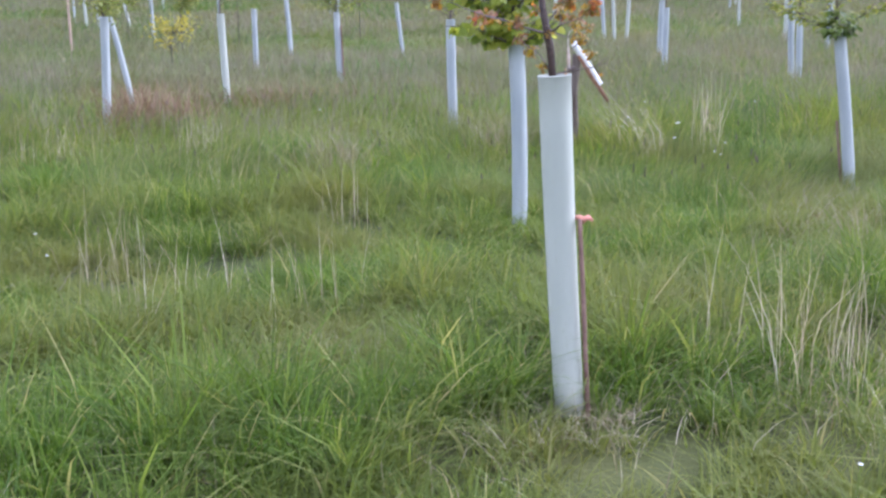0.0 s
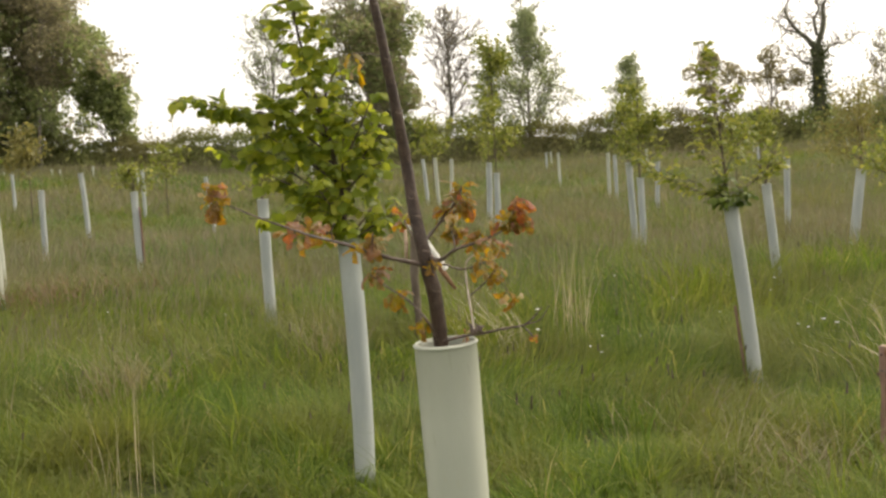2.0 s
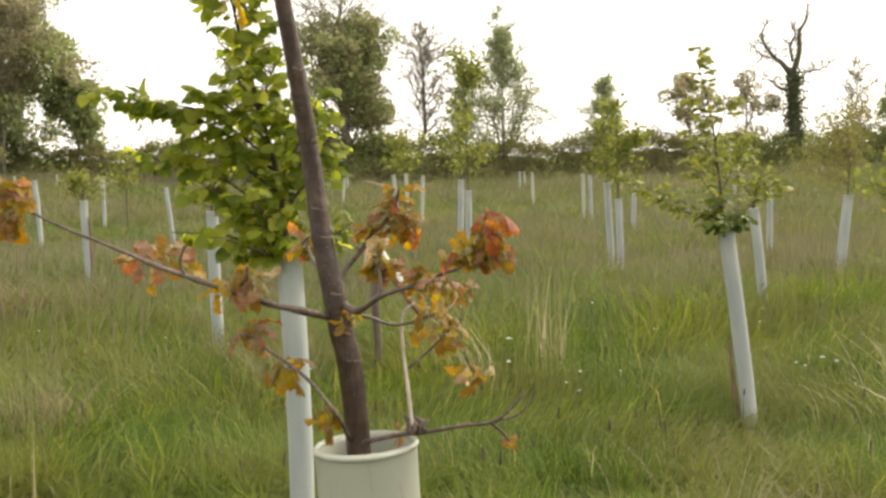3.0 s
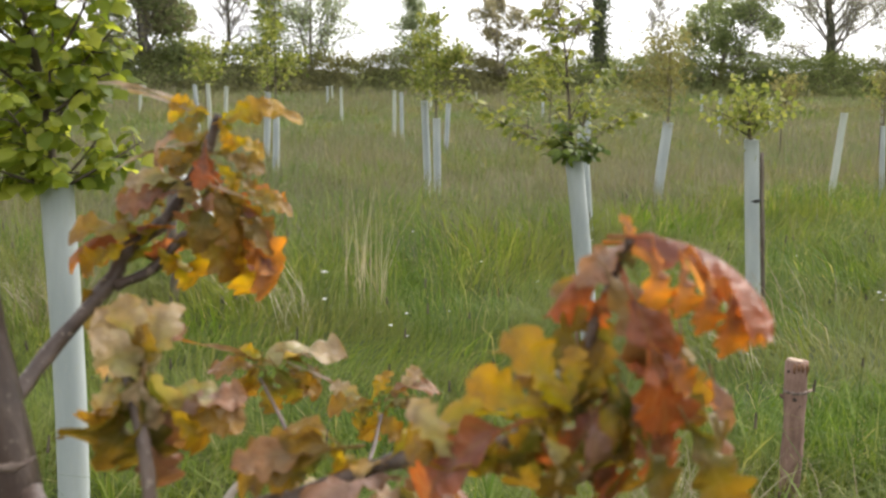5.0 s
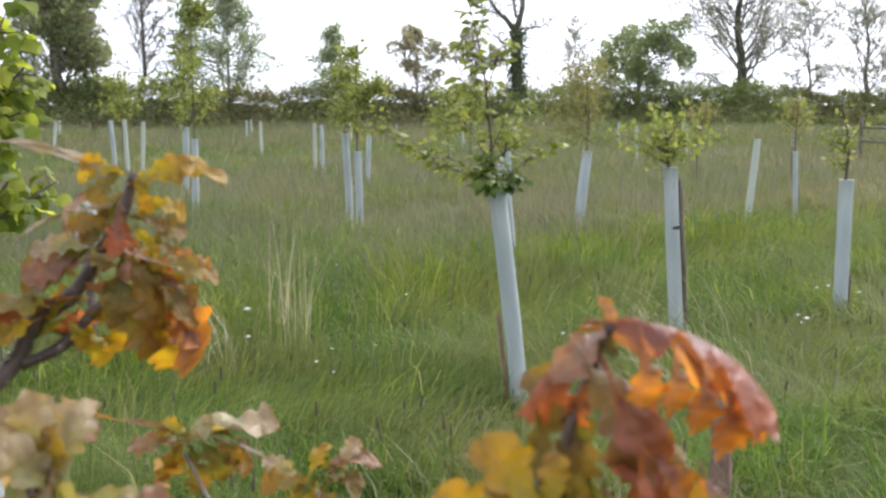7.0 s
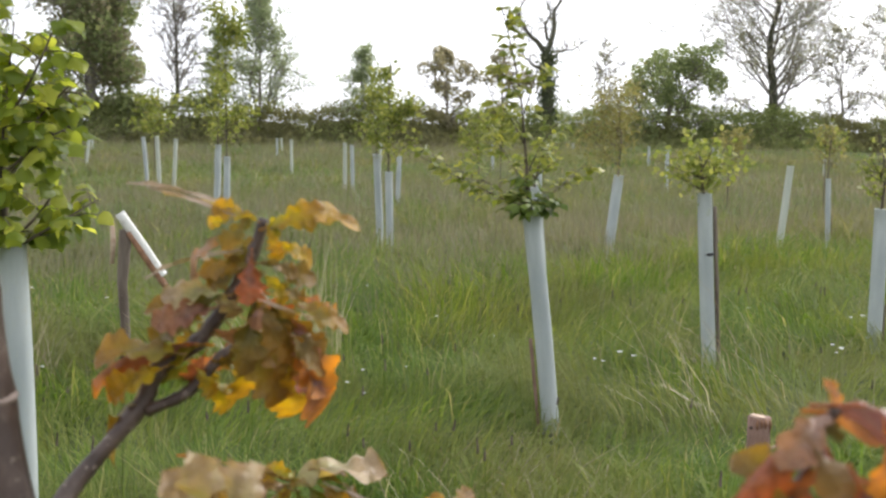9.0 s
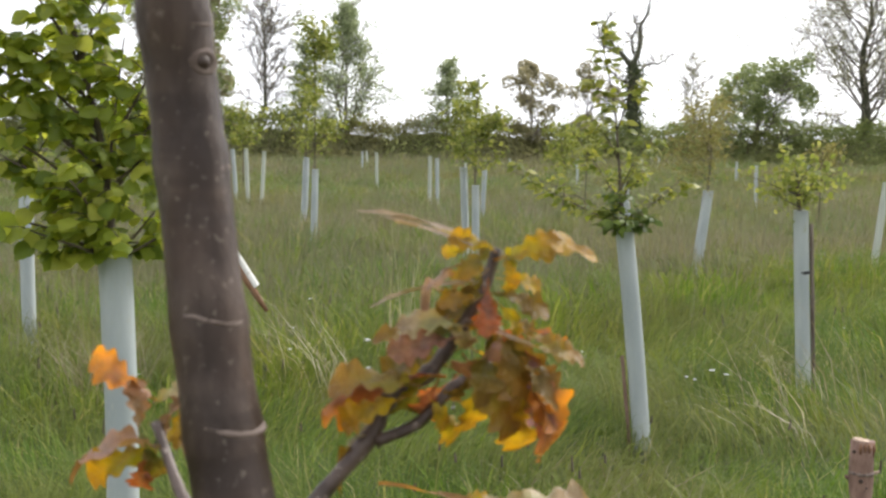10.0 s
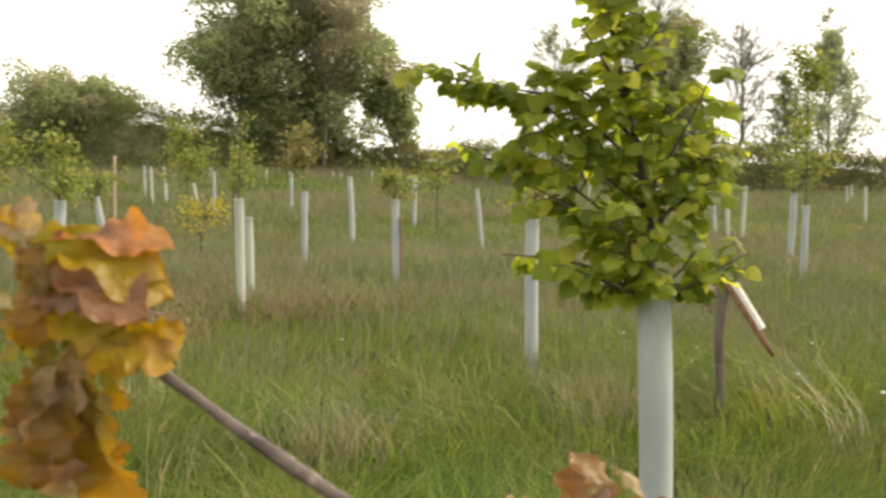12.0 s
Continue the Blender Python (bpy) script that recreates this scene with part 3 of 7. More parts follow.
straw_tuft(-2.2, 7.3, 160, 0.25, 0.2, 0.45, 0.6, 36, "low tuft of pale straw in green grass", THATCH, width=(0.003, 0.006))
straw_tuft(-5.6, 11.0, 420, 0.45, 0.3, 0.6, 0.9, 37, "heap of dead brown bracken stems in the field", DOCK, "dead_weeds", (0.005, 0.014))
straw_tuft(1.6, 4.2, 120, 0.30, 0.2, 0.5, 0.8, 38, "low tuft of pale straw in green grass", THATCH, width=(0.003, 0.006))
straw_tuft(2.95, 5.0, 18, 0.16, 0.4, 0.9, 0.95, 39, "long drooping straw stalks blown to one side", width=(0.003, 0.006), heading=2.8)


straw_tuft(1.02, 0.36, 170, 0.20, 0.06, 0.22, 1.2, 40, "flattened pale dead grass under upright straw", THATCH, width=(0.004, 0.008))
straw_tuft(-3.0, 3.2, 140, 0.35, 0.08, 0.3, 1.0, 41, "flattened pale dead grass in the meadow", THATCH, width=(0.004, 0.008))


def plantain_heads():
    rng = np.random.default_rng(88)
    n = 110
    d = rng.uniform(3.5, 11, n)
    b = np.radians(rng.uniform(-34, 38, n))
    x, y = d * np.sin(b), -0.6 + d * np.cos(b)
    z = ground_z(x, y)
    h = rng.uniform(0.32, 0.5, n)
    stems, heads = [], []
    for k in range(n):
        tx, ty = rng.normal(0, 0.03, 2)
        stems.append([x[k], y[k], z[k], x[k] + tx, y[k] + ty, z[k] + h[k], 0.0018, 0.0014])
        heads.append([x[k] + tx, y[k] + ty, z[k] + h[k], x[k] + 1.15 * tx, y[k] + 1.15 * ty, z[k] + h[k] + rng.uniform(0.03, 0.06), 0.005, 0.0035])
    ob = thing("plantain", 0, 0, 0, "dark brown plantain seed heads above the grass", "wild flower", kind="stuff")
    v, q = sticks(stems, 4)
    tagged(child("stem", np_mesh("stem", v, quads=q, mat=GRASS), ob), kind="stuff")
    v, q = sticks(heads, 6)
    tagged(child("seed_head", np_mesh("seed_head", v, quads=q, mat=BARK, smooth=True), ob), kind="stuff")


plantain_heads()


def flower(x, y, size, seed):
    """A white flower head of ragged petals on a thin stem."""
    rng = random.Random(seed)
    z = float(ground_z(x, y))
    ob = thing("meadow_flower", x, y, z, "small white meadow flower on a thin green stem", "flower", "white flowers in the meadow")
    h = rng.uniform(0.24, 0.34)
    bm = bmesh.new()
    limb(bm, [(0, 0, 0), (0.006, 0.003, h * 0.5), (0.012, 0, h)], [0.0018, 0.0016, 0.0014], 5)
    part("stem", bm, GRASS, ob)
    bm = bmesh.new()
    c = Vector((0.012, 0, h))
    for k in range(9):
        a = 2 * math.pi * k / 9 + rng.uniform(-0.2, 0.2)
        d = Vector((math.cos(a), math.sin(a), rng.uniform(0.0, 0.7))).normalized()
        s = Vector((-math.sin(a), math.cos(a), 0)) * size * 0.32
        t = c + d * size
        m = c + d * size * 0.55 + Vector((0, 0, size * 0.12))
        bm.faces.new([bm.verts.new(v) for v in (c, m - s, t, m + s)])
    part("corolla", bm, PETAL, ob, smooth=False)


for k, (fx, fy, fs) in enumerate([(0.98, 7.0, 0.03), (1.17, 5.68, 0.014), (1.24, 5.6, 0.012), (2.94, 5.88, 0.022), (2.72, 5.83, 0.014), (4.09, 5.5, 0.02), (5.05, 6.63, 0.022), (5.26, 6.57, 0.022),
                                  (5.15, 6.9, 0.016), (4.17, 5.7, 0.016), (-2.77, 1.8, 0.012), (0.55, 7.6, 0.016), (3.3, 8.3, 0.016),
                                  (2.2, 7.6, 0.014), (-0.4, 6.1, 0.012), (1.9, 8.6, 0.014), (4.6, 7.4, 0.016),
                                  (-2.5, 1.36, 0.012), (0.83, -0.88, 0.01), (2.83, 5.84, 0.022), (2.58, 5.63, 0.014), (0.9, 6.37, 0.02), (-0.6, 8.42, 0.016), (-0.08, 8.03, 0.016), (3.94, 5.33, 0.014),
                                  (1.17, 5.25, 0.014), (0.46, 6.67, 0.014), (0.78, 8.86, 0.018), (0.25, 8.16, 0.016), (-1.5, 7.2, 0.012), (-2.6, 7.9, 0.014), (1.6, 6.1, 0.01), (2.4, 6.9, 0.012), (3.0, 7.5, 0.012)]):
    flower(fx, fy, fs, k)


# ---- tubes, stakes ----
def tube_mesh(length, radius, mat, seed, sides=20, rings=9):
    """A thin-walled plastic tube, open above, with a rolled rim and a slight bow."""
    rng = random.Random(seed)
    bm = bmesh.new()
    bow, turn = rng.uniform(-0.012, 0.012), rng.uniform(0, 6.3)
    outer, inner = [], []
    for i in range(rings + 1):
        t = i / rings
        z = length * t
        dx, dy = bow * math.sin(math.pi * t) * math.cos(turn), bow * math.sin(math.pi * t) * math.sin(turn)
        oval = 1 + 0.035 * math.sin(2.3 * t + turn)
        r = radius * (1 + 0.01 * math.sin(9 * t + turn))
        outer.append([bm.verts.new((dx + r * oval * math.cos(a), dy + r / oval * math.sin(a), z)) for a in [2 * math.pi * k / sides for k in range(sides)]])
        inner.append([bm.verts.new((dx + (r - 0.0025) * oval * math.cos(a), dy + (r - 0.0025) / oval * math.sin(a), z)) for a in [2 * math.pi * k / sides for k in range(sides)]])
    rim = [bm.verts.new((v.co.x * 1.05, v.co.y * 1.05, length + 0.004)) for v in outer[-1]]
    lip = [bm.verts.new((v.co.x * 1.04, v.co.y * 1.04, length + 0.008)) for v in inner[-1]]

    def band(a, b):
        for k in range(sides):
            bm.faces.new((a[k], a[(k + 1) % sides], b[(k + 1) % sides], b[k]))
    for a, b in zip(outer, outer[1:]):
        band(a, b)
    band(outer[-1], rim)
    band(rim, lip)
    band(lip, inner[-1])
    for a, b in zip(inner[::-1], inner[::-1][1:]):
        band(a, b)
    band(inner[0], outer[0])
    me = bpy.data.meshes.new("tube")
    for f in bm.faces:
        f.smooth = True
    bm.to_mesh(me)
    bm.free()
    me.materials.append(mat)
    return me


def stake_bmesh(height, r, seed, square=True):
    """A rough stake, slightly bent, with worn corners and knots."""
    rng = random.Random(seed)
    bm = bmesh.new()
    pts, radii = [], []
    n = 9
    for i in range(n + 1):
        t = i / n
        pts.append((rng.uniform(-0.07, 0.07) * r, rng.uniform(-0.07, 0.07) * r, height * t))
        radii.append(r * rng.uniform(0.94, 1.07) * (1 - 0.06 * t))
    limb(bm, pts, radii, 8 if square else 10, 0.06, rng)
    return bm


def tie_bmesh(radius, z, width, tail=True):
    """A strap round a tube, with a knot that stands off."""
    bm = bmesh.new()
    sides = 20
    for a, b in ((radius + 0.003, 0),):
        rows = [[bm.verts.new((rr * math.cos(2 * math.pi * k / sides), rr * math.sin(2 * math.pi * k / sides), zz)) for k in range(sides)]
                for rr, zz in ((a, z - width / 2), (a + 0.002, z), (a, z + width / 2), (a - 0.002, z + width / 2), (a - 0.002, z - width / 2))]
        for i in range(5):
            p, q = rows[i], rows[(i + 1) % 5]
            for k in range(sides):
                bm.faces.new((p[k], p[(k + 1) % sides], q[(k + 1) % sides], q[k]))
    if tail:
        limb(bm, [(radius, 0, z), (radius + 0.012, 0.004, z + 0.004), (radius + 0.03, 0.004, z + 0.012), (radius + 0.035, -0.006, z - 0.012)], [width * 0.45, width * 0.5, width * 0.35, width * 0.2], 6)
    return bm


GUARDS = "plastic tubes round the planted trees"
TUBE_LEAN = {}


def guard(x, y, ztop, lean=0.0, seed=0, mat=None, length=1.2, radius=0.0525, stake=0.0, side=1, label="", tie=None, stake_mat=None, back=0.0):
    """A tree tube whose mouth stands at x, y, ztop; lean is how far the foot lies to the right of it for each metre."""
    mat = mat or TUBE_BLUE
    TUBE_LEAN[(x, y)] = lean
    if seed > 1:
        radius, x = radius * 0.88, x + 0.006
    foot = Vector((x + lean * length, y + back * length, ztop - length * math.sqrt(max(0.1, 1 - lean * lean - back * back))))
    up = (Vector((x, y, ztop)) - foot).normalized()
    colour = "cream green" if mat is TUBE else "weathered bluish white"
    how = "leaning " if abs(lean) > 0.08 else ""
    ob = thing("tree_guard", *foot, label or f"{how}{colour} plastic tree tube standing in the grass", "tree tube", GUARDS)
    ob.rotation_mode = "QUATERNION"
    ob.rotation_quaternion = Vector((0, 0, 1)).rotation_difference(up)
    child("tube", tube_mesh(length, radius, mat, seed), ob)
    bm = bmesh.new()
    limb(bm, [(radius * 1.03 * math.cos(2 * math.pi * k / 16), radius * 1.03 * math.sin(2 * math.pi * k / 16), length + 0.004) for k in range(17)], [0.0032] * 17, 5)
    part("rim", bm, mat, ob, "flared lip of the tube")
    if stake:
        s = part("stake", stake_bmesh(stake, 0.009 if stake < 0.8 else 0.014, seed), stake_mat or STAKE_GREY, ob, "rough brown wooden stake")
        s.location = (side * (radius + 0.011), -0.02 * side, 0)
    if tie:
        part("tie", tie_bmesh(radius, tie[0], tie[1]), tie[2], ob, "plastic strap")
    return ob


# the oak's own tube
guard(0.0, 0.0, 1.205, 0.055, 1, TUBE, 1.22, 0.0525, 0.74, 1, "cream green plastic tree tube round the young oak", None, STAKE, 0.01)
oak_guard = [o for o in scene.objects if o.name == "tree_guard"][0]
bm = bmesh.new()
limb(bm, [(0.045, 0.045, 0.735), (0.062, 0.012, 0.74), (0.075, -0.012, 0.735), (0.092, -0.004, 0.742), (0.105, 0.01, 0.73)], [0.007, 0.011, 0.013, 0.010, 0.005], 7, 0.15, random.Random(3))
part("tie", bm, PINK_TIE, oak_guard, "faded pink strap end")
# the nearest planted row
guard(-0.31, 3.24, 1.16, 0.02, 2, TUBE_BLUE, 1.2, 0.0535, label="bluish green plastic tree tube round the leafy lime")
guard(1.975, 5.08, 1.14, 0.125, 3, TUBE_BLUE, 1.2, 0.052, 0.55, -1, "leaning bluish plastic tree tube with a brown stake", stake_mat=STAKE)
guard(3.58, 6.27, 1.16, 0.075, 4, TUBE_BLUE, 1.2, 0.052, 1.12, 1, "white plastic tree tube strapped to a dark stake", (0.82, 0.02, BLACK_TIE))
guard(5.373, 6.91, 1.02, -0.01, 5, TUBE_BLUE, 1.2, 0.060, 0.5, 1)
guard(3.60, 9.40, 1.045, 0.10, 6)
guard(5.93, 12.75, 1.04, -0.11, 7, radius=0.07)
guard(-1.22, 7.86, 1.18, 0.02, 8)
# further rows
guard(8.35, 12.80, 1.18, -0.105, 9, TUBE)
guard(9.70, 13.95, 0.98, 0.05, 10, radius=0.042, stake=0.7)
guard(3.07, 13.57, 1.24, 0.058, 11)
guard(3.16, 13.28, 1.035, 0.03, 12)
guard(5.11, 20.79, 1.1, -0.03, 13)
guard(5.70, 14.92, 1.19, 0.0, 14)
guard(1.61, 19.0, 1.25, -0.03, 15, radius=0.06)
guard(1.51, 16.3, 1.12, -0.01, 16, radius=0.056)
guard(-4.5, 10.75, 1.20, 0.03, 17, TUBE, label="cream green plastic tree tube with a bare dark stem")
guard(-4.95, 12.2, 0.95, 0.03, 18, TUBE, 1.0)
guard(-5.6, 16.2, 1.17, 0.0, 19)
guard(-3.55, 13.43, 1.155, 0.03, 20, stake=1.0, side=1, stake_mat=STAKE)
guard(-4.96, 8.15, 1.23, -0.05, 21)
guard(-5.75, 10.2, 1.2, 0.2, 22, radius=0.04)
guard(-5.9, 19.64, 1.38, 0.06, 23)
guard(-3.72, 20.27, 1.2, 0.11, 24, radius=0.045)


def far_guards(rows, seed):
    for k, (x, y, z, lean) in enumerate(rows):
        guard(x, y, z, lean, seed + k, TUBE if (seed + k) % 3 else TUBE_BLUE)


far_guards([(-0.78, 36.4, 1.2, -0.09), (-0.9, 48, 1.15, 0), (0.6, 27, 1.3, 0.08), (0.85, 25.5, 1.33, 0.05), (1.25, 25.5, 1.28, -0.04), (6.1, 45.3, 1.2, 0), (4.93, 33.5, 1.25, 0.04),
            (5.23, 26.8, 1.25, 0.01), (5.38, 26.7, 1.2, 0.03), (13.4, 50, 1.0, 0.05), (16.3, 50.4, 1.05, 0.06), (11.9, 35.9, 1.17, 0.04), (20.5, 50, 1.2, 0.05)], 40)
far_guards([(-18.2, 37.0, 1.55, 0.03), (-16.0, 32.9, 1.5, 0.05), (-15.9, 33.6, 1.5, 0.07), (-22.5, 50, 1.5, 0.03), (-14.8, 33.2, 1.3, 0.22), (-21.2, 50.0, 1.5, 0.03), (-11.6, 27.2, 1.42, 0.03),
            (-17.5, 47.3, 1.5, 0.03), (-17.6, 50.5, 1.35, 0.03), (-11.3, 32.3, 1.42, 0.03), (-15.4, 50.2, 1.4, 0.08), (-15.1, 50.4, 1.35, 0.06)], 60)
far_guards([(-13.6, 50.3, 1.45, 0.03), (-6.3, 26.7, 1.38, 0.0), (6.6, 47.7, 1.2, 0.05), (22.5, 33, 1.2, 0.0), (25.0, 45, 1.2, 0.03), (16.9, 30.0, 1.2, -0.03), (-16.7, 42.2, 1.2, 0.0),
            (13.5, 26.5, 1.2, 0.02), (9.2, 40.5, 1.2, 0.0), (-9.6, 41.0, 1.3, 0.03), (18.8, 38.5, 1.2, 0.02), (-3.4, 44.0, 1.2, 0.0)], 80)


def standing_stake(x, y, height, r, seed, mat, label, tilt=0.0):
    ob = thing("wooden_stake", x, y, float(ground_z(x, y)) - 0.02, label, "stake")
    ob.rotation_euler = (0, tilt, 0)
    post = part("post", stake_bmesh(height, r, seed, False), mat, ob)
    bm = bmesh.new()
    limb(bm, [(0, 0, height - 0.003), (0.001, 0, height + 0.003)], [r * 0.86, r * 0.82], 12)
    part("cut_top", bm, CUT, post, "pale sawn end", smooth=False)
    rng = random.Random(seed)
    for k in range(4):
        bm = bmesh.new()
        a, z = rng.uniform(0, 6.28), height * rng.uniform(0.45, 0.92)
        c = Vector((math.cos(a), math.sin(a), 0))
        limb(bm, [c * r * 0.8 + Vector((0, 0, z)), c * r * 1.12 + Vector((0, 0, z + 0.004)), c * r * 1.3 + Vector((0, 0, z + 0.01))], [r * 0.24, r * 0.2, r * 0.1], 6)
        part("knot", bm, mat, post)
    # a pale branch ring with a dark knot hole under it, a snapped twig and peeled bark at the head
    z = height - 0.11
    bm = bmesh.new()
    limb(bm, [(0, 0, z - 0.008), (0, 0, z - 0.003), (0, 0, z + 0.003), (0, 0, z + 0.008)], [r * 0.93, r * 1.03, r * 1.04, r * 0.93], 16, 0.05, rng)
    part("branch_ring", bm, SCAR, post, "raised bark ring")
    for a, dz, size in ((-2.1, -0.022, 0.26), (-1.6, -0.045, 0.13), (-2.9, 0.075, 0.2)):
        bm = bmesh.new()
        c = Vector((math.cos(a), math.sin(a), 0))
        limb(bm, [c * r * 0.85 + Vector((0, 0, z + dz)), c * r * 1.05 + Vector((0, 0, z + dz))], [r * size, r * size * 0.6], 8)
        part("knot_hole", bm, OAK_BARK, post, "dark knot")
    bm = bmesh.new()
    c = Vector((math.cos(-0.5), math.sin(-0.5), 0))
    limb(bm, [c * r * 0.9 + Vector((0, 0, z)), c * r * 1.2 + Vector((0, 0, z + 0.004)), c * r * 1.45 + Vector((0, 0, z + 0.010))], [0.006, 0.005, 0.003], 6)
    part("twig_stub", bm, CUT, post, "pale snapped twig")
    bm = bmesh.new()
    for a in (-2.3, -1.9, -1.5, -0.9):
        c = Vector((math.cos(a), math.sin(a), 0))
        low = height - rng.uniform(0.03, 0.055)
        limb(bm, [c * r * 0.86 + Vector((0, 0, height - 0.004)), c * r * 0.99 + Vector((0, 0, height - 0.02)), c * r * 0.9 + Vector((0, 0, low))], [r * 0.10, r * 0.16, r * 0.06], 6, 0.1, rng)
    part("torn_bark", bm, RUST, post, "torn reddish bark")
    return ob


standing_stake(2.15, 3.18, 0.60, 0.040, 31, STAKE, "short thick reddish wooden stake in the grass")


def broken_guard():
    """A grey stake with a snapped tube hanging from its head, its underside rusty bark."""
    x, y = 0.03, 6.9
    ob = thing("broken_tree_guard", x, y, float(ground_z(x, y)), "broken white tube hanging slantwise from a grey stake", "tree tube")
    bm = bmesh.new()
    limb(bm, [(0.0, 0, 0), (0.02, 0, 0.3), (0.0, 0.01, 0.6), (0.02, 0, 0.86), (0.012, 0, 0.93)], [0.034, 0.030, 0.034, 0.038, 0.028], 9, 0.10, random.Random(5))
    part("stake", bm, STAKE_GREY, ob, "knotted grey stake")
    bm = bmesh.new()
    limb(bm, [(-0.055, 0.02, 0.98), (-0.05, 0.02, 0.85), (-0.06, 0.01, 0.72)], [0.012, 0.018, 0.012], 8, 0.1, random.Random(6))
    part("splinter", bm, CUT, ob, "pale split wood")
    t = child("tube", tube_mesh(0.45, 0.030, TUBE_WHITE, 44), ob, "cracked white tube end")
    t.rotation_mode = "QUATERNION"
    way = Vector((0.36, -0.02, -0.55)).normalized()
    t.location = Vector((-0.012, -0.02, 1.03))
    t.rotation_quaternion = way.to_track_quat("Z", "Y")
    bm = bmesh.new()
    p0 = Vector((-0.012, -0.02, 1.03)) + way * 0.12
    limb(bm, [p0 + way * d + Vector((-0.016, -0.012, -0.012)) for d in (0.0, 0.18, 0.36, 0.50)], [0.020, 0.024, 0.021, 0.012], 8, 0.1, random.Random(7))
    part("bark_strip", bm, RUST, ob, "rusty brown stem")


broken_guard()


def tall_pole():
    """A thin pale pole standing far across the field."""
    x, y = -11.6, 22.0
    ob = thing("wooden_pole", x, y, float(ground_z(x, y)) - 0.05, "thin pale wooden pole standing in long grass", "pole")
    part("shaft", stake_bmesh(1.8, 0.03, 71, False), CUT, ob)


tall_pole()


# ---- leaves that can be told apart ----
def leaf_mesh(name, outline, length, mat, curl, fold, wavy, seed, columns=2):
    """A leaf along +y from its stalk, with a folded midrib, bowed tip and ruffled edge. outline: (share of length, half width)."""
    rng = random.Random(seed)
    if columns > 1:
        outline = [tuple(q) for q in spline(outline, 2)]
    bm = bmesh.new()
    uvs = []
    grid = []
    ph = rng.uniform(0, 6.28)
    side_bias = rng.uniform(-0.12, 0.12)
    for t, w in outline:
        row = []
        for c in range(-columns, columns + 1):
            u = c / columns
            flat = u * w * length * (1 + side_bias * (1 if u > 0 else -1))
            x = flat * math.cos(fold)
            bend = curl * t
            y = length * (math.sin(bend) / curl if abs(curl) > 0.01 else t)
            z = -length * ((1 - math.cos(bend)) / curl if abs(curl) > 0.01 else 0)
            z += abs(flat) * math.sin(fold) + wavy * length * (math.sin(9 * t + ph + 2.2 * u) + 0.3 * math.sin(23 * t + 2 * ph - 3.1 * u)) * abs(u) - 0.55 * flat * flat / length
            v = bm.verts.new((x + side_bias * length * 0.5 * t * t, y, z))
            row.append(v)
            uvs.append((v, (0.5 + u * 0.5 * min(1, w / 0.3), t)))
        grid.append(row)
    layer = bm.loops.layers.uv.new("UVMap")
    look_up = dict(uvs)
    for a, b in zip(grid, grid[1:]):
        for k in range(2 * columns):
            f = bm.faces.new((a[k], a[k + 1], b[k + 1], b[k]))
            f.smooth = True
            for lp in f.loops:
                lp[layer].uv = look_up[lp.vert]
    # the stalk
    r = 0.012 * length
    limb(bm, [(0, -0.16 * length, 0.01 * length), (0, 0.0, 0.0), (0, 0.12 * length, -0.004 * length)], [r, r * 1.1, r * 0.6], 5)
    me = bpy.data.meshes.new(name)
    bm.to_mesh(me)
    bm.free()
    me.materials.append(mat)
    return me


LOBED = [(0.0, 0.02), (0.08, 0.04), (0.15, 0.10), (0.21, 0.145), (0.27, 0.135), (0.32, 0.10), (0.38, 0.15), (0.44, 0.225), (0.50, 0.22), (0.55, 0.165), (0.61, 0.20), (0.67, 0.285), (0.73, 0.275), (0.78, 0.19), (0.84, 0.21), (0.90, 0.235), (0.96, 0.16), (1.0, 0.03)]
ROLLED = [(0.0, 0.012), (0.12, 0.03), (0.3, 0.045), (0.5, 0.035), (0.62, 0.022), (0.75, 0.03), (0.9, 0.014), (1.0, 0.004)]
HEART = [(0.0, 0.10), (0.04, 0.28), (0.13, 0.41), (0.28, 0.46), (0.45, 0.44), (0.60, 0.36), (0.75, 0.24), (0.88, 0.10), (1.0, 0.008)]
OVAL = [(0.0, 0.05), (0.15, 0.20), (0.38, 0.29), (0.62, 0.25), (0.84, 0.12), (1.0, 0.01)]

OAK_LEAVES = {}
for tone, mat in (("yellow", OAK_YELLOW), ("orange", OAK_ORANGE), ("red", OAK_RED), ("pale", OAK_PALE), ("olive", OAK_OLIVE), ("dusk", OAK_DUSK), ("flame", OAK_FLAME), ("cream", OAK_CREAM)):
    OAK_LEAVES[tone] = [leaf_mesh("leaf", ROLLED if k == 7 else LOBED, 1.0, mat, curl, fold, 0.02 if k == 7 else 0.085, 7 * k + len(tone)) for k, (curl, fold) in enumerate(((0.7, 0.35), (1.4, 0.5), (2.0, 0.3), (-0.7, 0.45), (1.2, -0.35), (2.6, 0.7), (1.2, -0.95), (0.25, 0.9)))]
LIME_LEAVES = [leaf_mesh("leaf", HEART, 1.0, LIME, curl, fold, 0.04, k, 2) for k, (curl, fold) in enumerate(((0.4, 0.15), (0.8, 0.28), (0.2, -0.12), (1.1, 0.2)))]
HAZEL_LEAVES, SHADE_PAINTED_LEAVES = [[leaf_mesh("leaf", OVAL, 1.0, mat, curl, fold, 0.03, k, 1) for k, (curl, fold) in enumerate(((0.5, 0.25), (1.0, 0.35), (0.2, 0.1)))] for mat in (HAZEL, HAZEL_SHADED)]


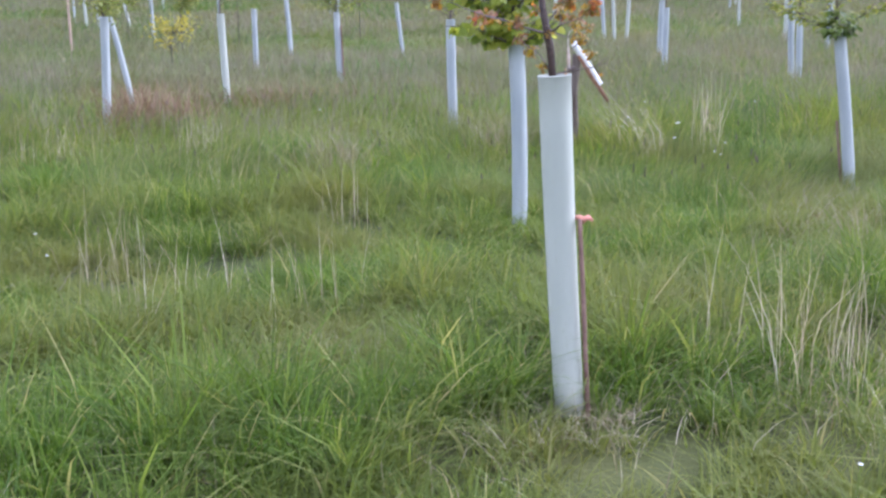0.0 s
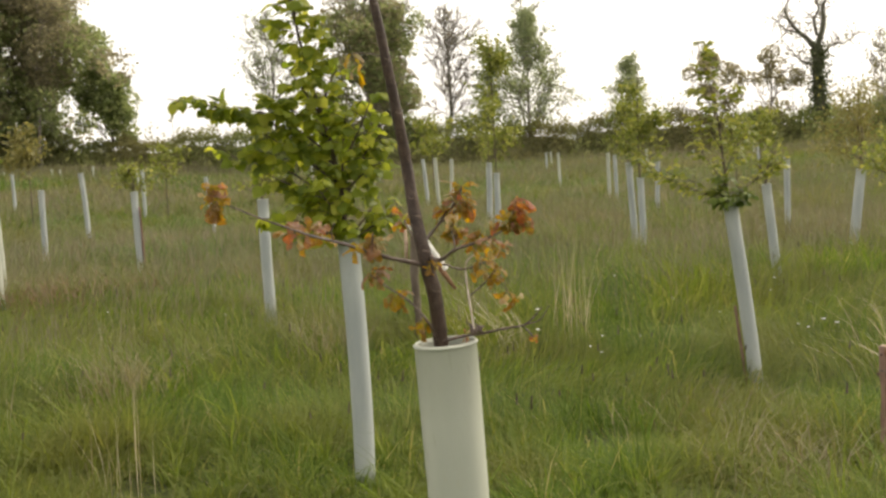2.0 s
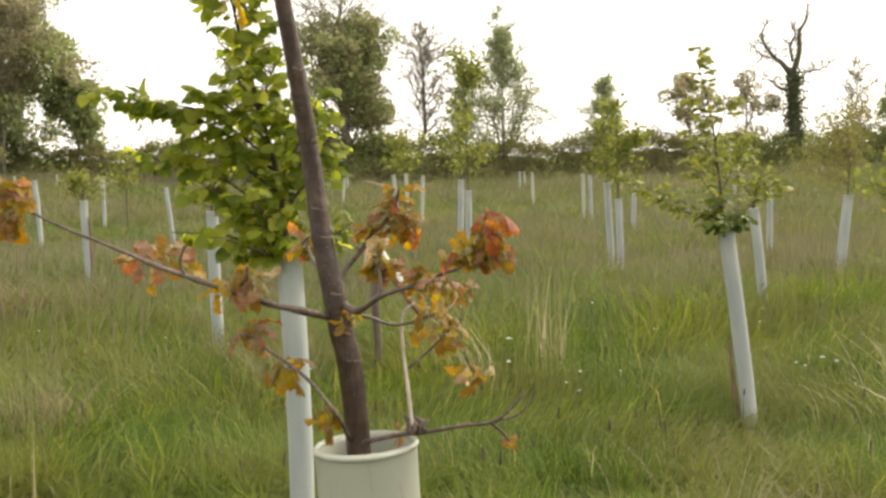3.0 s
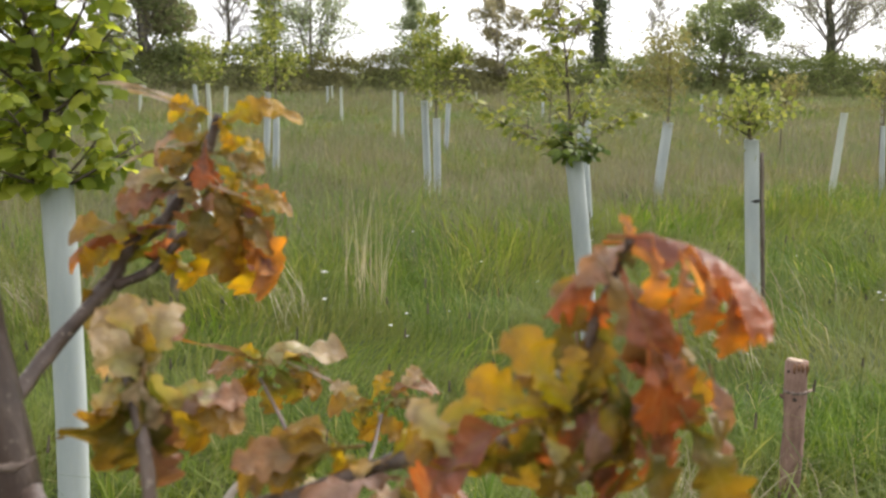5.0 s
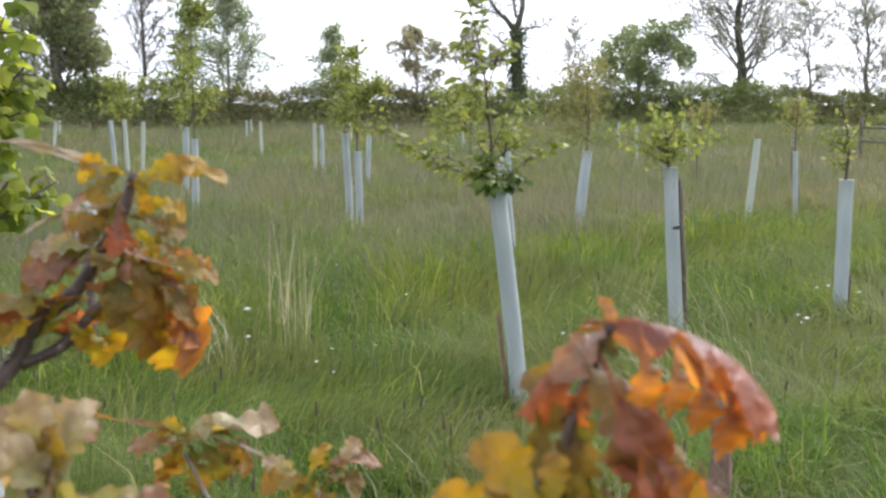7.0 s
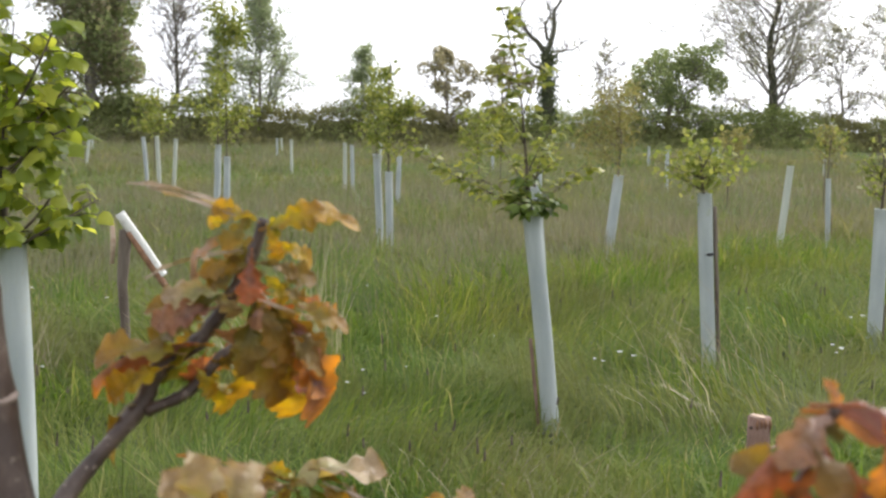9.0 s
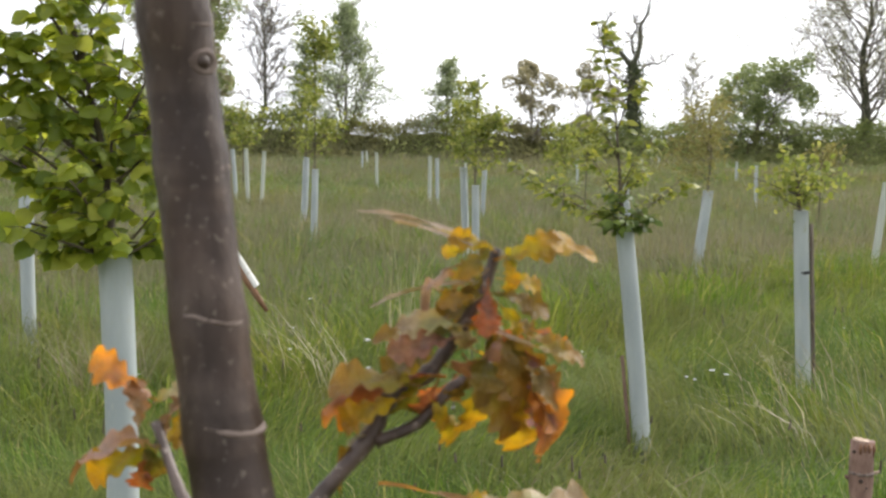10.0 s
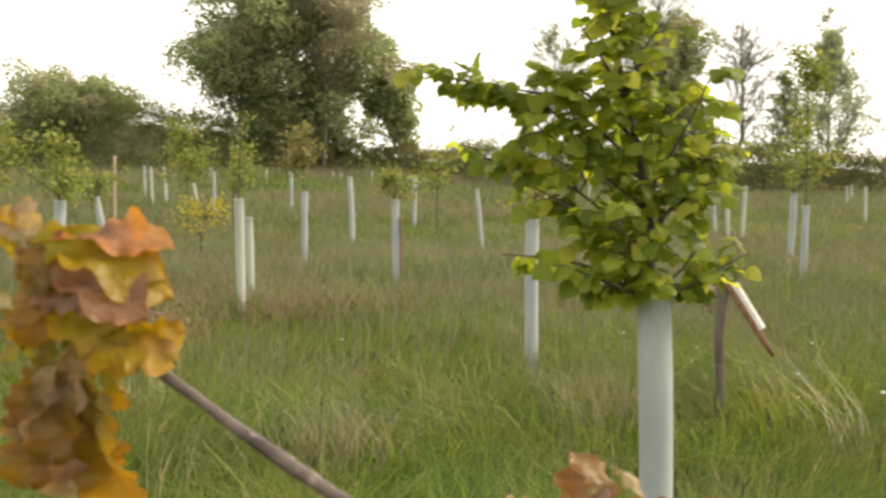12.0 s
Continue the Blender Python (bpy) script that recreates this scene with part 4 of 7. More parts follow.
def put_leaf(parent, mesh, at, way, face, size, name="leaf"):
    """A leaf with its stalk at a place, pointing along way, its upper side towards face."""
    ob = new(name, mesh)
    ob.parent = parent
    y = Vector(way).normalized()
    z = Vector(face)
    z = (z - y * z.dot(y))
    z = z.normalized() if z.length > 1e-4 else y.orthogonal().normalized()
    x = y.cross(z)
    m = Matrix((x, y, z)).transposed().to_4x4()
    ob.matrix_local = Matrix.Translation(Vector(at)) @ m @ Matrix.Scale(size, 4)
    return ob


FRONT, HALF, UP, SIDE = (0.1, -1, 0.35), (0.05, -0.7, 0.8), (0.0, -0.2, 1), (0.9, -0.5, 0.3)
SPAN = (0.98, 0.92, 0.84, 0.98, 0.94, 0.74, 1.0, 0.99)


def spray(parent, tone, kind, at, reach, face, turn=1.0):
    """One leaf of a spray, from its foot by its reach."""
    v = Vector(reach)
    k = 97.0 * at[0] + 61.0 * at[1] + 43.0 * at[2]
    face = Vector(face) + turn * Vector((0.55 * math.sin(41 * k), 0.25 * math.sin(67 * k), 0.45 * math.sin(53 * k)))
    put_leaf(parent, OAK_LEAVES[tone][kind], at, v, face, 1.24 * v.length / SPAN[kind])


def whorl(parent, at, axis, count, size, tones, rng, droop=0.45, spread=0.018, open_=(45, 105)):
    """Leaves crowded round a twig's tip, hanging a little."""
    axis = Vector(axis).normalized()
    u = axis.orthogonal().normalized()
    v = axis.cross(u)
    count, size = int(count * 1.7), size * 0.86
    for k in range(count):
        a = 2.4 * k + rng.uniform(-0.4, 0.4)
        th = radians(rng.uniform(*open_))
        r = u * math.cos(a) + v * math.sin(a)
        way = axis * math.cos(th) + r * math.sin(th) + Vector((0, 0, -droop * rng.uniform(0.3, 1.6)))
        s = size * rng.uniform(0.72, 1.25)
        base = Vector(at) - axis * rng.uniform(0, spread) + way.normalized() * s * 0.12
        face = axis * 0.8 + Vector((rng.uniform(-0.5, 0.5), rng.uniform(-0.5, 0.3), 0.9))
        put_leaf(parent, rng.choice(OAK_LEAVES[rng.choice(tones)][:7]), base, way, face, s)


def young_oak():
    rng = random.Random(21)
    ob = thing("young_oak", 0.0, 0.0, 0.0, "young oak with bronze and yellow spring leaves", "tree")
    # stem: ring-scarred, leaning left above the tube
    line = spline([(0.05, 0.0, 0.02, 0.019), (0.02, 0.005, 0.6, 0.017), (-0.008, 0.008, 1.21, 0.0148), (-0.026, 0.012, 1.345, 0.0142), (-0.042, 0.034, 1.43, 0.0122), (-0.053, 0.048, 1.52, 0.0113),
                   (-0.064, 0.042, 1.60, 0.0106), (-0.086, 0.036, 1.74, 0.0092), (-0.110, 0.03, 1.90, 0.0078), (-0.100, 0.03, 2.05, 0.0062), (-0.11, 0.03, 2.25, 0.0045), (-0.10, 0.03, 2.42, 0.002)], 12)
    radii = []
    for i, p in enumerate(line):
        r = p[3]
        for z in (1.30, 1.43, 1.46, 1.505, 1.545, 1.61, 1.70):
            r += 0.0009 * math.exp(-((p[2] - z) / 0.006) ** 2)
        radii.append(r * (0.90 + 0.02 * min(1, max(0, (p[2] - 1.35) / 0.25))))
    bm = bmesh.new()
    limb(bm, line[:, :3], radii, 18, 0.018, rng)
    part("trunk", bm, OAK_BARK, ob, "smooth purplish brown stem with pale ring scars")

    def at_height(z):
        k = int(np.argmin(np.abs(line[:, 2] - z)))
        return Vector(line[k, :3]), line[k, 3]

    for z, wide in ((1.302, 0.9), (1.372, 0.8), (1.432, 1.0), (1.462, 1.0), (1.505, 0.7), (1.545, 0.8), (1.612, 1.0), (1.705, 0.9), (1.80, 0.9)):
        c, r = at_height(z)
        r *= 0.90 + 0.02 * min(1, max(0, (z - 1.35) / 0.25))
        bm = bmesh.new()
        a0 = rng.uniform(-2.6, -1.2)
        arc = [a0 + k * 0.28 for k in range(int(9 * wide))]
        limb(bm, [c + Vector(((r - 0.0001) * math.cos(a), (r - 0.0001) * math.sin(a), (z - c.z) + 0.0014 * math.sin(2 * a) + rng.uniform(-0.0004, 0.0004))) for a in arc], [0.0003 + rng.uniform(0.4, 1.2) * 0.0015 * math.sin(math.pi * (k + 0.5) / len(arc)) for k in range(len(arc))], 6, 0.25, rng)
        part("ring_scar", bm, SCAR, ob, "pale ring scar")
    c, r = at_height(1.535)
    r *= 0.915
    bm = bmesh.new()
    mid = c + Vector((r * 0.62, -r * 0.66, 0))
    loop = [mid + Vector((0.0036 * math.cos(a) * 0.8, 0.0036 * math.cos(a) * 0.6, 0.0028 * math.sin(a))) for a in [0.5 * k for k in range(14)]]
    limb(bm, loop, [0.0015] * 14, 6)
    part("knot_rim", bm, SCAR, ob, "pale raised rim of a bud scar")
    bm = bmesh.new()
    limb(bm, [mid + Vector((-0.001, 0.001, 0)), mid + Vector((0.0006, -0.0006, 0)), mid + Vector((0.0014, -0.0014, 0))], [0.0030, 0.0027, 0.0008], 8)
    part("knot", bm, OAK_BARK, ob, "dark bud knot")

    def branch(points, mat=TWIG, label="", steps=6, sides=9):
        sp = spline(points, steps)
        b = bmesh.new()
        rr = [q[3] * 0.68 * (1 + 0.08 * math.sin(1.9 * i) + (0.20 if i % steps == 0 else 0)) for i, q in enumerate(sp)]
        limb(b, sp[:, :3], rr, sides, 0.05, rng)
        return part("branch", b, mat, ob, label)

    # the long lower branch to the left
    branch([(-0.028, 0.012, 1.345, 0.0068), (-0.06, -0.008, 1.356, 0.0058), (-0.10, -0.02, 1.368, 0.0048), (-0.17, -0.015, 1.393, 0.0042), (-0.225, 0.065, 1.402, 0.0036), (-0.275, 0.12, 1.416, 0.0030), (-0.345, 0.15, 1.442, 0.0025), (-0.398, 0.17, 1.466, 0.0020)])
    # right branch, rising to its end
    branch([(-0.022, 0.016, 1.360, 0.0072), (-0.004, -0.03, 1.358, 0.0054), (0.02, -0.072, 1.378, 0.0040), (0.05, -0.085, 1.388, 0.0034), (0.08, -0.092, 1.400, 0.0028), (0.098, -0.116, 1.410, 0.0022), (0.110, -0.130, 1.428, 0.0020), (0.115, -0.132, 1.442, 0.0018), (0.119, -0.133, 1.454, 0.0016), (0.121, -0.136, 1.461, 0.0016)])
    # the branch behind, up to the near cluster
    branch([(-0.036, 0.03, 1.372, 0.0052), (-0.018, 0.058, 1.394, 0.0042), (0.004, 0.064, 1.419, 0.0040), (0.010, 0.064, 1.431, 0.0040), (0.022, 0.061, 1.440, 0.0036), (0.031, 0.060, 1.453, 0.0032), (0.039, 0.060, 1.468, 0.0030), (0.043, 0.060, 1.480, 0.0024)])
    branch([(0.006, 0.063, 1.418, 0.0030), (0.019, 0.061, 1.424, 0.0028), (0.030, 0.059, 1.436, 0.0026), (0.039, 0.057, 1.441, 0.0020)])
    # side twigs
    branch([(-0.038, 0.028, 1.395, 0.0034), (-0.052, 0.055, 1.402, 0.0028), (-0.062, 0.078, 1.422, 0.0022)])
    branch([(-0.016, 0.0, 1.215, 0.004), (-0.03, -0.045, 1.255, 0.0030), (-0.06, -0.03, 1.290, 0.0026), (-0.10, -0.005, 1.316, 0.0022), (-0.125, 0.0, 1.335, 0.0016)])
    branch([(-0.022, 0.014, 1.350, 0.0036), (0.005, 0.02, 1.345, 0.0028), (0.035, 0.03, 1.334, 0.0026), (0.07, 0.03, 1.342, 0.0020), (0.095, 0.05, 1.348, 0.0014), (0.108, 0.085, 1.358, 0.0009)])
    branch([(0.045, 0.025, 1.285, 0.0022), (0.07, 0.0, 1.31, 0.002), (0.092, -0.02, 1.335, 0.0018)])
    branch([(0.092, -0.02, 1.335, 0.0018), (0.105, -0.01, 1.315, 0.0014), (0.112, 0.0, 1.292, 0.0012), (0.128, 0.005, 1.275, 0.001)])
    branch([(-0.008, 0.0, 1.212, 0.0042), (0.03, -0.012, 1.222, 0.0036), (0.06, -0.02, 1.226, 0.0036), (0.105, -0.04, 1.237, 0.0030), (0.135, -0.05, 1.243, 0.0026), (0.165, -0.045, 1.27, 0.0016)])
    branch([(0.135, -0.05, 1.243, 0.0022), (0.16, -0.05, 1.250, 0.0016), (0.178, -0.05, 1.275, 0.001)])
    branch([(0.128, -0.048, 1.242, 0.002), (0.142, -0.04, 1.228, 0.002), (0.152, -0.035, 1.215, 0.0016)])
    branch([(0.05, -0.018, 1.228, 0.0034), (0.046, 0.0, 1.27, 0.0028), (0.042, 0.03, 1.32, 0.0026), (0.044, 0.035, 1.345, 0.0024), (0.056, 0.03, 1.358, 0.0018)], DEAD_TWIG, "bleached dead twig")
    # the upper branches
    branch([(-0.106, 0.03, 1.89, 0.0052), (-0.16, 0.03, 1.935, 0.0040), (-0.22, 0.03, 1.975, 0.0030), (-0.30, 0.03, 2.02, 0.0018)])
    branch([(-0.10, 0.03, 2.04, 0.0042), (-0.07, 0.04, 2.12, 0.0032), (-0.05, 0.05, 2.24, 0.0018)])
    branch([(-0.075, 0.03, 1.70, 0.0024), (-0.10, 0.05, 1.715, 0.0018), (-0.14, 0.06, 1.72, 0.0012)])

    Y, O, R, P, L, D, F, C = "yellow", "orange", "red", "pale", "olive", "dusk", "flame", "cream"
    # cluster at the tip of the branch behind
    spray(ob, C, 7, (0.0310, 0.0550, 1.4840), (-0.0242, 0.0161, 0.0089), HALF, 0.0)
    spray(ob, C, 7, (0.0290, 0.0520, 1.4830), (-0.0185, 0.0121, 0.0073), (0.3, -1, 0.2), 0.0)
    spray(ob, P, 7, (0.0290, 0.0530, 1.4840), (-0.0153, 0.0121, 0.0032), FRONT, 0.0)
    spray(ob, D, 4, (0.0270, 0.0550, 1.4740), (-0.0137, 0.0081, -0.0081), HALF, 0.3)
    spray(ob, Y, 0, (0.0390, 0.0520, 1.4800), (-0.0097, -0.0032, 0.0040), FRONT, 0.3)
    spray(ob, Y, 1, (0.0320, 0.0540, 1.4800), (-0.0073, 0.0000, -0.0008), FRONT, 0.3)
    spray(ob, L, 0, (0.0380, 0.0500, 1.4810), (-0.0073, -0.0048, -0.0065), FRONT, 0.3)
    spray(ob, Y, 0, (0.045, 0.055, 1.478), (0.0189, -0.0089, 0.0078), HALF)
    spray(ob, Y, 4, (0.045, 0.051, 1.478), (0.0034, -0.0022, -0.0089), FRONT)
    spray(ob, L, 1, (0.039, 0.053, 1.466), (-0.0180, 0.0040, -0.0040), HALF)
    spray(ob, C, 7, (0.031, 0.060, 1.469), (-0.0210, 0.0170, -0.0050), UP)
    spray(ob, R, 2, (0.038, 0.050, 1.468), (0.0000, -0.0020, -0.0150), FRONT)
    spray(ob, L, 0, (0.042, 0.053, 1.466), (0.0140, -0.0040, -0.0020), FRONT)
    spray(ob, Y, 1, (0.042, 0.048, 1.463), (0.0078, -0.0022, -0.0078), FRONT)
    spray(ob, L, 1, (0.030, 0.053, 1.456), (-0.0240, -0.0050, -0.0050), HALF)
    spray(ob, P, 1, (0.027, 0.052, 1.458), (0.0060, -0.0020, -0.0090), FRONT)
    spray(ob, C, 7, (0.039, 0.046, 1.456), (0.0140, -0.0040, -0.0050), HALF)
    spray(ob, O, 0, (0.051, 0.045, 1.451), (0.0140, -0.0030, 0.0000), FRONT)
    spray(ob, O, 0, (0.033, 0.049, 1.445), (0.0140, -0.0050, -0.0170), FRONT)
    spray(ob, Y, 1, (0.034, 0.047, 1.447), (0.0089, -0.0022, 0.0044), FRONT)
    spray(ob, L, 0, (0.045, 0.048, 1.449), (0.0160, -0.0050, -0.0110), FRONT)
    spray(ob, F, 1, (0.050, 0.048, 1.441), (0.0160, -0.0060, -0.0180), HALF)
    spray(ob, Y, 4, (0.047, 0.055, 1.436), (0.0056, -0.0034, -0.0199), FRONT)
    spray(ob, F, 6, (0.021, 0.058, 1.440), (-0.0310, -0.0000, 0.0030), HALF)
    spray(ob, Y, 1, (0.021, 0.058, 1.439), (-0.0189, 0.0044, -0.0078), FRONT)
    spray(ob, L, 1, (0.020, 0.065, 1.429), (-0.0300, 0.0070, -0.0060), UP)
    spray(ob, R, 2, (0.024, 0.059, 1.436), (-0.0060, 0.0000, -0.0140), FRONT)
    spray(ob, Y, 4, (0.025, 0.064, 1.430), (0.0089, -0.0034, -0.0099), FRONT)
    spray(ob, R, 1, (0.032, 0.063, 1.439), (-0.0090, 0.0010, -0.0120), FRONT)
    spray(ob, L, 2, (0.037, 0.056, 1.471), (-0.0090, 0.0010, -0.0130), FRONT)
    spray(ob, L, 2, (0.047, 0.050, 1.455), (-0.0020, -0.0010, -0.0140), FRONT)
    spray(ob, L, 0, (0.042, 0.062, 1.461), (-0.0110, 0.0020, -0.0080), HALF)
    spray(ob, L, 1, (0.047, 0.061, 1.458), (0.0100, -0.0030, -0.0030), HALF)
    spray(ob, R, 0, (0.039, 0.063, 1.457), (0.0110, -0.0040, -0.0110), FRONT)
    spray(ob, L, 0, (0.031, 0.062, 1.447), (-0.0140, 0.0030, -0.0080), HALF)
    spray(ob, Y, 0, (0.039, 0.064, 1.446), (0.0155, -0.0044, -0.0078), FRONT)
    spray(ob, Y, 0, (0.040, 0.061, 1.439), (-0.0022, -0.0011, -0.0166), FRONT)
    spray(ob, O, 0, (0.052, 0.056, 1.443), (0.0090, -0.0040, -0.0140), FRONT)
    spray(ob, L, 0, (0.042, 0.062, 1.472), (-0.0110, 0.0030, -0.0020), FRONT)
    spray(ob, Y, 1, (0.046, 0.062, 1.470), (0.0122, -0.0034, 0.0000), HALF)
    spray(ob, L, 0, (0.024, 0.066, 1.446), (-0.0140, 0.0040, 0.0070), HALF)
    spray(ob, R, 0, (0.047, 0.058, 1.430), (0.0140, -0.0040, -0.0050), FRONT)
    spray(ob, L, 1, (0.034, 0.054, 1.440), (-0.0050, 0.0000, -0.0090), FRONT)
    spray(ob, F, 1, (0.056, 0.056, 1.454), (0.0110, -0.0030, -0.0030), HALF)
    spray(ob, D, 1, (0.040, 0.043, 1.453), (-0.0090, 0.0010, -0.0140), FRONT)
    # cluster at the end of the right branch, closest to the walk
    spray(ob, L, 0, (0.112, -0.136, 1.424), (0.006, -0.004, -0.015), FRONT)
    spray(ob, L, 1, (0.119, -0.140, 1.420), (0.004, -0.003, -0.016), FRONT)
    spray(ob, L, 0, (0.104, -0.134, 1.420), (-0.004, 0.003, -0.015), FRONT)
    spray(ob, R, 1, (0.110, -0.138, 1.416), (0.009, -0.006, -0.009), FRONT)
    spray(ob, L, 2, (0.115, -0.136, 1.431), (0.005, -0.003, -0.014), FRONT)
    spray(ob, R, 6, (0.120, -0.135, 1.457), (-0.017, -0.004, -0.002), HALF)
    spray(ob, L, 1, (0.121, -0.138, 1.454), (-0.003, 0.002, 0.006), FRONT)
    spray(ob, D, 4, (0.114, -0.140, 1.455), (0.007, -0.012, -0.014), HALF)
    spray(ob, L, 1, (0.128, -0.148, 1.429), (0.013, -0.005, -0.006), HALF)
    spray(ob, L, 0, (0.128, -0.153, 1.425), (0.010, -0.005, -0.017), FRONT)
    spray(ob, L, 0, (0.103, -0.138, 1.433), (0.006, 0.000, 0.012), FRONT)
    spray(ob, L, 2, (0.106, -0.139, 1.423), (0.002, 0.002, 0.017), SIDE)
    spray(ob, R, 1, (0.094, -0.140, 1.422), (-0.024, 0.005, -0.011), HALF)
    spray(ob, L, 1, (0.099, -0.143, 1.423), (-0.007, 0.000, -0.013), FRONT)
    spray(ob, D, 2, (0.110, -0.146, 1.424), (0.004, -0.003, -0.015), FRONT)
    spray(ob, O, 1, (0.114, -0.139, 1.434), (-0.004, -0.001, -0.013), FRONT)
    spray(ob, Y, 1, (0.097, -0.134, 1.422), (-0.017, 0.005, 0.005), HALF)
    spray(ob, L, 1, (0.117, -0.143, 1.429), (0.003, -0.004, -0.018), FRONT)
    spray(ob, R, 4, (0.119, -0.144, 1.428), (0.010, -0.005, -0.016), FRONT)
    spray(ob, P, 1, (0.100, -0.146, 1.421), (0.008, -0.004, -0.011), FRONT)
    spray(ob, Y, 1, (0.092, -0.138, 1.418), (-0.010, 0.001, -0.012), FRONT)
    spray(ob, L, 1, (0.066, -0.090, 1.403), (-0.027, 0.001, -0.001), HALF)
    spray(ob, O, 1, (0.064, -0.089, 1.405), (-0.009, 0.004, 0.007), HALF)
    spray(ob, Y, 1, (0.064, -0.089, 1.404), (0.003, -0.002, -0.008), FRONT)
    spray(ob, P, 1, (0.075, -0.093, 1.400), (-0.011, 0.002, -0.006), HALF)
    spray(ob, Y, 1, (0.078, -0.093, 1.401), (0.008, -0.001, 0.008), FRONT)
    spray(ob, L, 0, (0.119, -0.132, 1.436), (-0.008, 0.004, 0.013), HALF)
    spray(ob, R, 0, (0.120, -0.135, 1.435), (0.011, -0.004, -0.004), FRONT)
    spray(ob, L, 0, (0.114, -0.134, 1.428), (-0.011, 0.004, 0.004), FRONT)
    spray(ob, L, 0, (0.111, -0.135, 1.426), (-0.011, 0.001, -0.011), FRONT)
    spray(ob, R, 0, (0.114, -0.139, 1.425), (-0.009, 0.000, -0.013), FRONT)
    spray(ob, L, 0, (0.117, -0.152, 1.424), (0.008, -0.004, -0.012), FRONT)
    spray(ob, L, 0, (0.091, -0.133, 1.416), (-0.015, 0.004, -0.000), HALF)
    spray(ob, O, 0, (0.099, -0.140, 1.417), (-0.0094, 0.0016, -0.0039), FRONT)
    spray(ob, L, 0, (0.107, -0.148, 1.421), (-0.005, -0.000, -0.012), FRONT)
    spray(ob, R, 1, (0.118, -0.136, 1.451), (-0.006, 0.000, -0.009), FRONT)
    spray(ob, Y, 0, (0.084, -0.132, 1.410), (-0.0047, 0.0023, 0.0078), FRONT)
    whorl(ob, (0.080, -0.095, 1.402), (0, -0.4, 0.8), 5, 0.028, [L, Y, P, D], rng, 0.5, 0.02)
    # the pale cluster near the fork
    spray(ob, L, 1, (0.019, -0.066, 1.416), (0.003, -0.004, -0.025), FRONT)
    spray(ob, L, 1, (0.016, -0.065, 1.415), (-0.010, -0.001, -0.022), FRONT)
    spray(ob, P, 2, (0.018, -0.067, 1.417), (-0.004, -0.001, -0.017), FRONT)
    spray(ob, Y, 1, (0.025, -0.066, 1.408), (0.008, -0.004, -0.008), FRONT)
    spray(ob, P, 2, (0.015, -0.059, 1.420), (0.003, 0.001, 0.011), SIDE)
    branch([(0.02, -0.072, 1.378, 0.003), (0.018, -0.068, 1.40, 0.0026), (0.012, -0.058, 1.424, 0.002)])
    # the pale young leaves that cup the bud near the fork
    spray(ob, P, 0, (0.0180, -0.0600, 1.4170), (-0.0065, -0.0032, 0.0145), FRONT)
    spray(ob, P, 1, (0.0180, -0.0600, 1.4170), (0.0016, -0.0048, 0.0161), FRONT)
    spray(ob, D, 0, (0.0190, -0.0600, 1.4170), (0.0056, 0.0016, 0.0113), HALF)
    spray(ob, P, 4, (0.0180, -0.0600, 1.4160), (-0.0121, 0.0032, 0.0048), FRONT)
    spray(ob, L, 0, (0.0180, -0.0600, 1.4160), (-0.0008, -0.0081, 0.0097), FRONT)
    spray(ob, P, 0, (0.0260, -0.0600, 1.4120), (0.0145, -0.0048, -0.0024), HALF)
    spray(ob, O, 0, (0.0260, -0.0600, 1.4100), (0.0153, -0.0016, -0.0056), FRONT)
    spray(ob, Y, 0, (0.0270, -0.0600, 1.4070), (0.0065, 0.0000, -0.0113), FRONT)
    spray(ob, P, 2, (0.0200, -0.0600, 1.4180), (0.0032, -0.0097, -0.0105), FRONT)
    spray(ob, D, 0, (0.0200, -0.0600, 1.4100), (0.0032, -0.0048, -0.0202), FRONT)
    spray(ob, D, 1, (0.0210, -0.0600, 1.4100), (0.0073, -0.0016, -0.0185), FRONT)
    spray(ob, L, 0, (0.0150, -0.0600, 1.4100), (-0.0040, -0.0065, -0.0153), FRONT)
    spray(ob, O, 1, (0.0140, -0.0600, 1.4120), (-0.0081, -0.0032, -0.0105), FRONT)
    spray(ob, P, 1, (0.0140, -0.0600, 1.4160), (-0.0065, -0.0065, -0.0048), HALF)
    spray(ob, P, 0, (0.0160, -0.0620, 1.4190), (-0.0008, -0.0048, 0.0145), FRONT, 0.3)
    spray(ob, P, 4, (0.0180, -0.0620, 1.4160), (0.0056, -0.0065, 0.0137), FRONT, 0.3)
    spray(ob, P, 0, (0.0190, -0.0620, 1.4140), (-0.0065, -0.0097, 0.0137), (0.1, -0.8, 0.6), 0.3)
    spray(ob, D, 0, (0.0270, -0.0620, 1.4060), (0.0129, -0.0032, 0.0065), HALF, 0.3)
    spray(ob, O, 0, (0.0270, -0.0620, 1.4040), (0.0129, -0.0048, 0.0016), FRONT, 0.3)
    spray(ob, P, 1, (0.0170, -0.0620, 1.4170), (0.0024, -0.0097, -0.0073), FRONT, 0.3)
    # leaves low between the two clusters
    spray(ob, D, 0, (0.0630, -0.0850, 1.4010), (-0.0185, -0.0048, 0.0040), HALF)
    spray(ob, L, 0, (0.0620, -0.0850, 1.3990), (-0.0113, -0.0032, -0.0040), FRONT)
    spray(ob, O, 1, (0.0640, -0.0850, 1.4020), (-0.0073, 0.0016, 0.0056), HALF)
    spray(ob, O, 0, (0.0660, -0.0850, 1.4000), (0.0089, -0.0032, -0.0056), FRONT)
    spray(ob, P, 0, (0.0670, -0.0850, 1.3960), (0.0121, -0.0048, -0.0048), HALF)
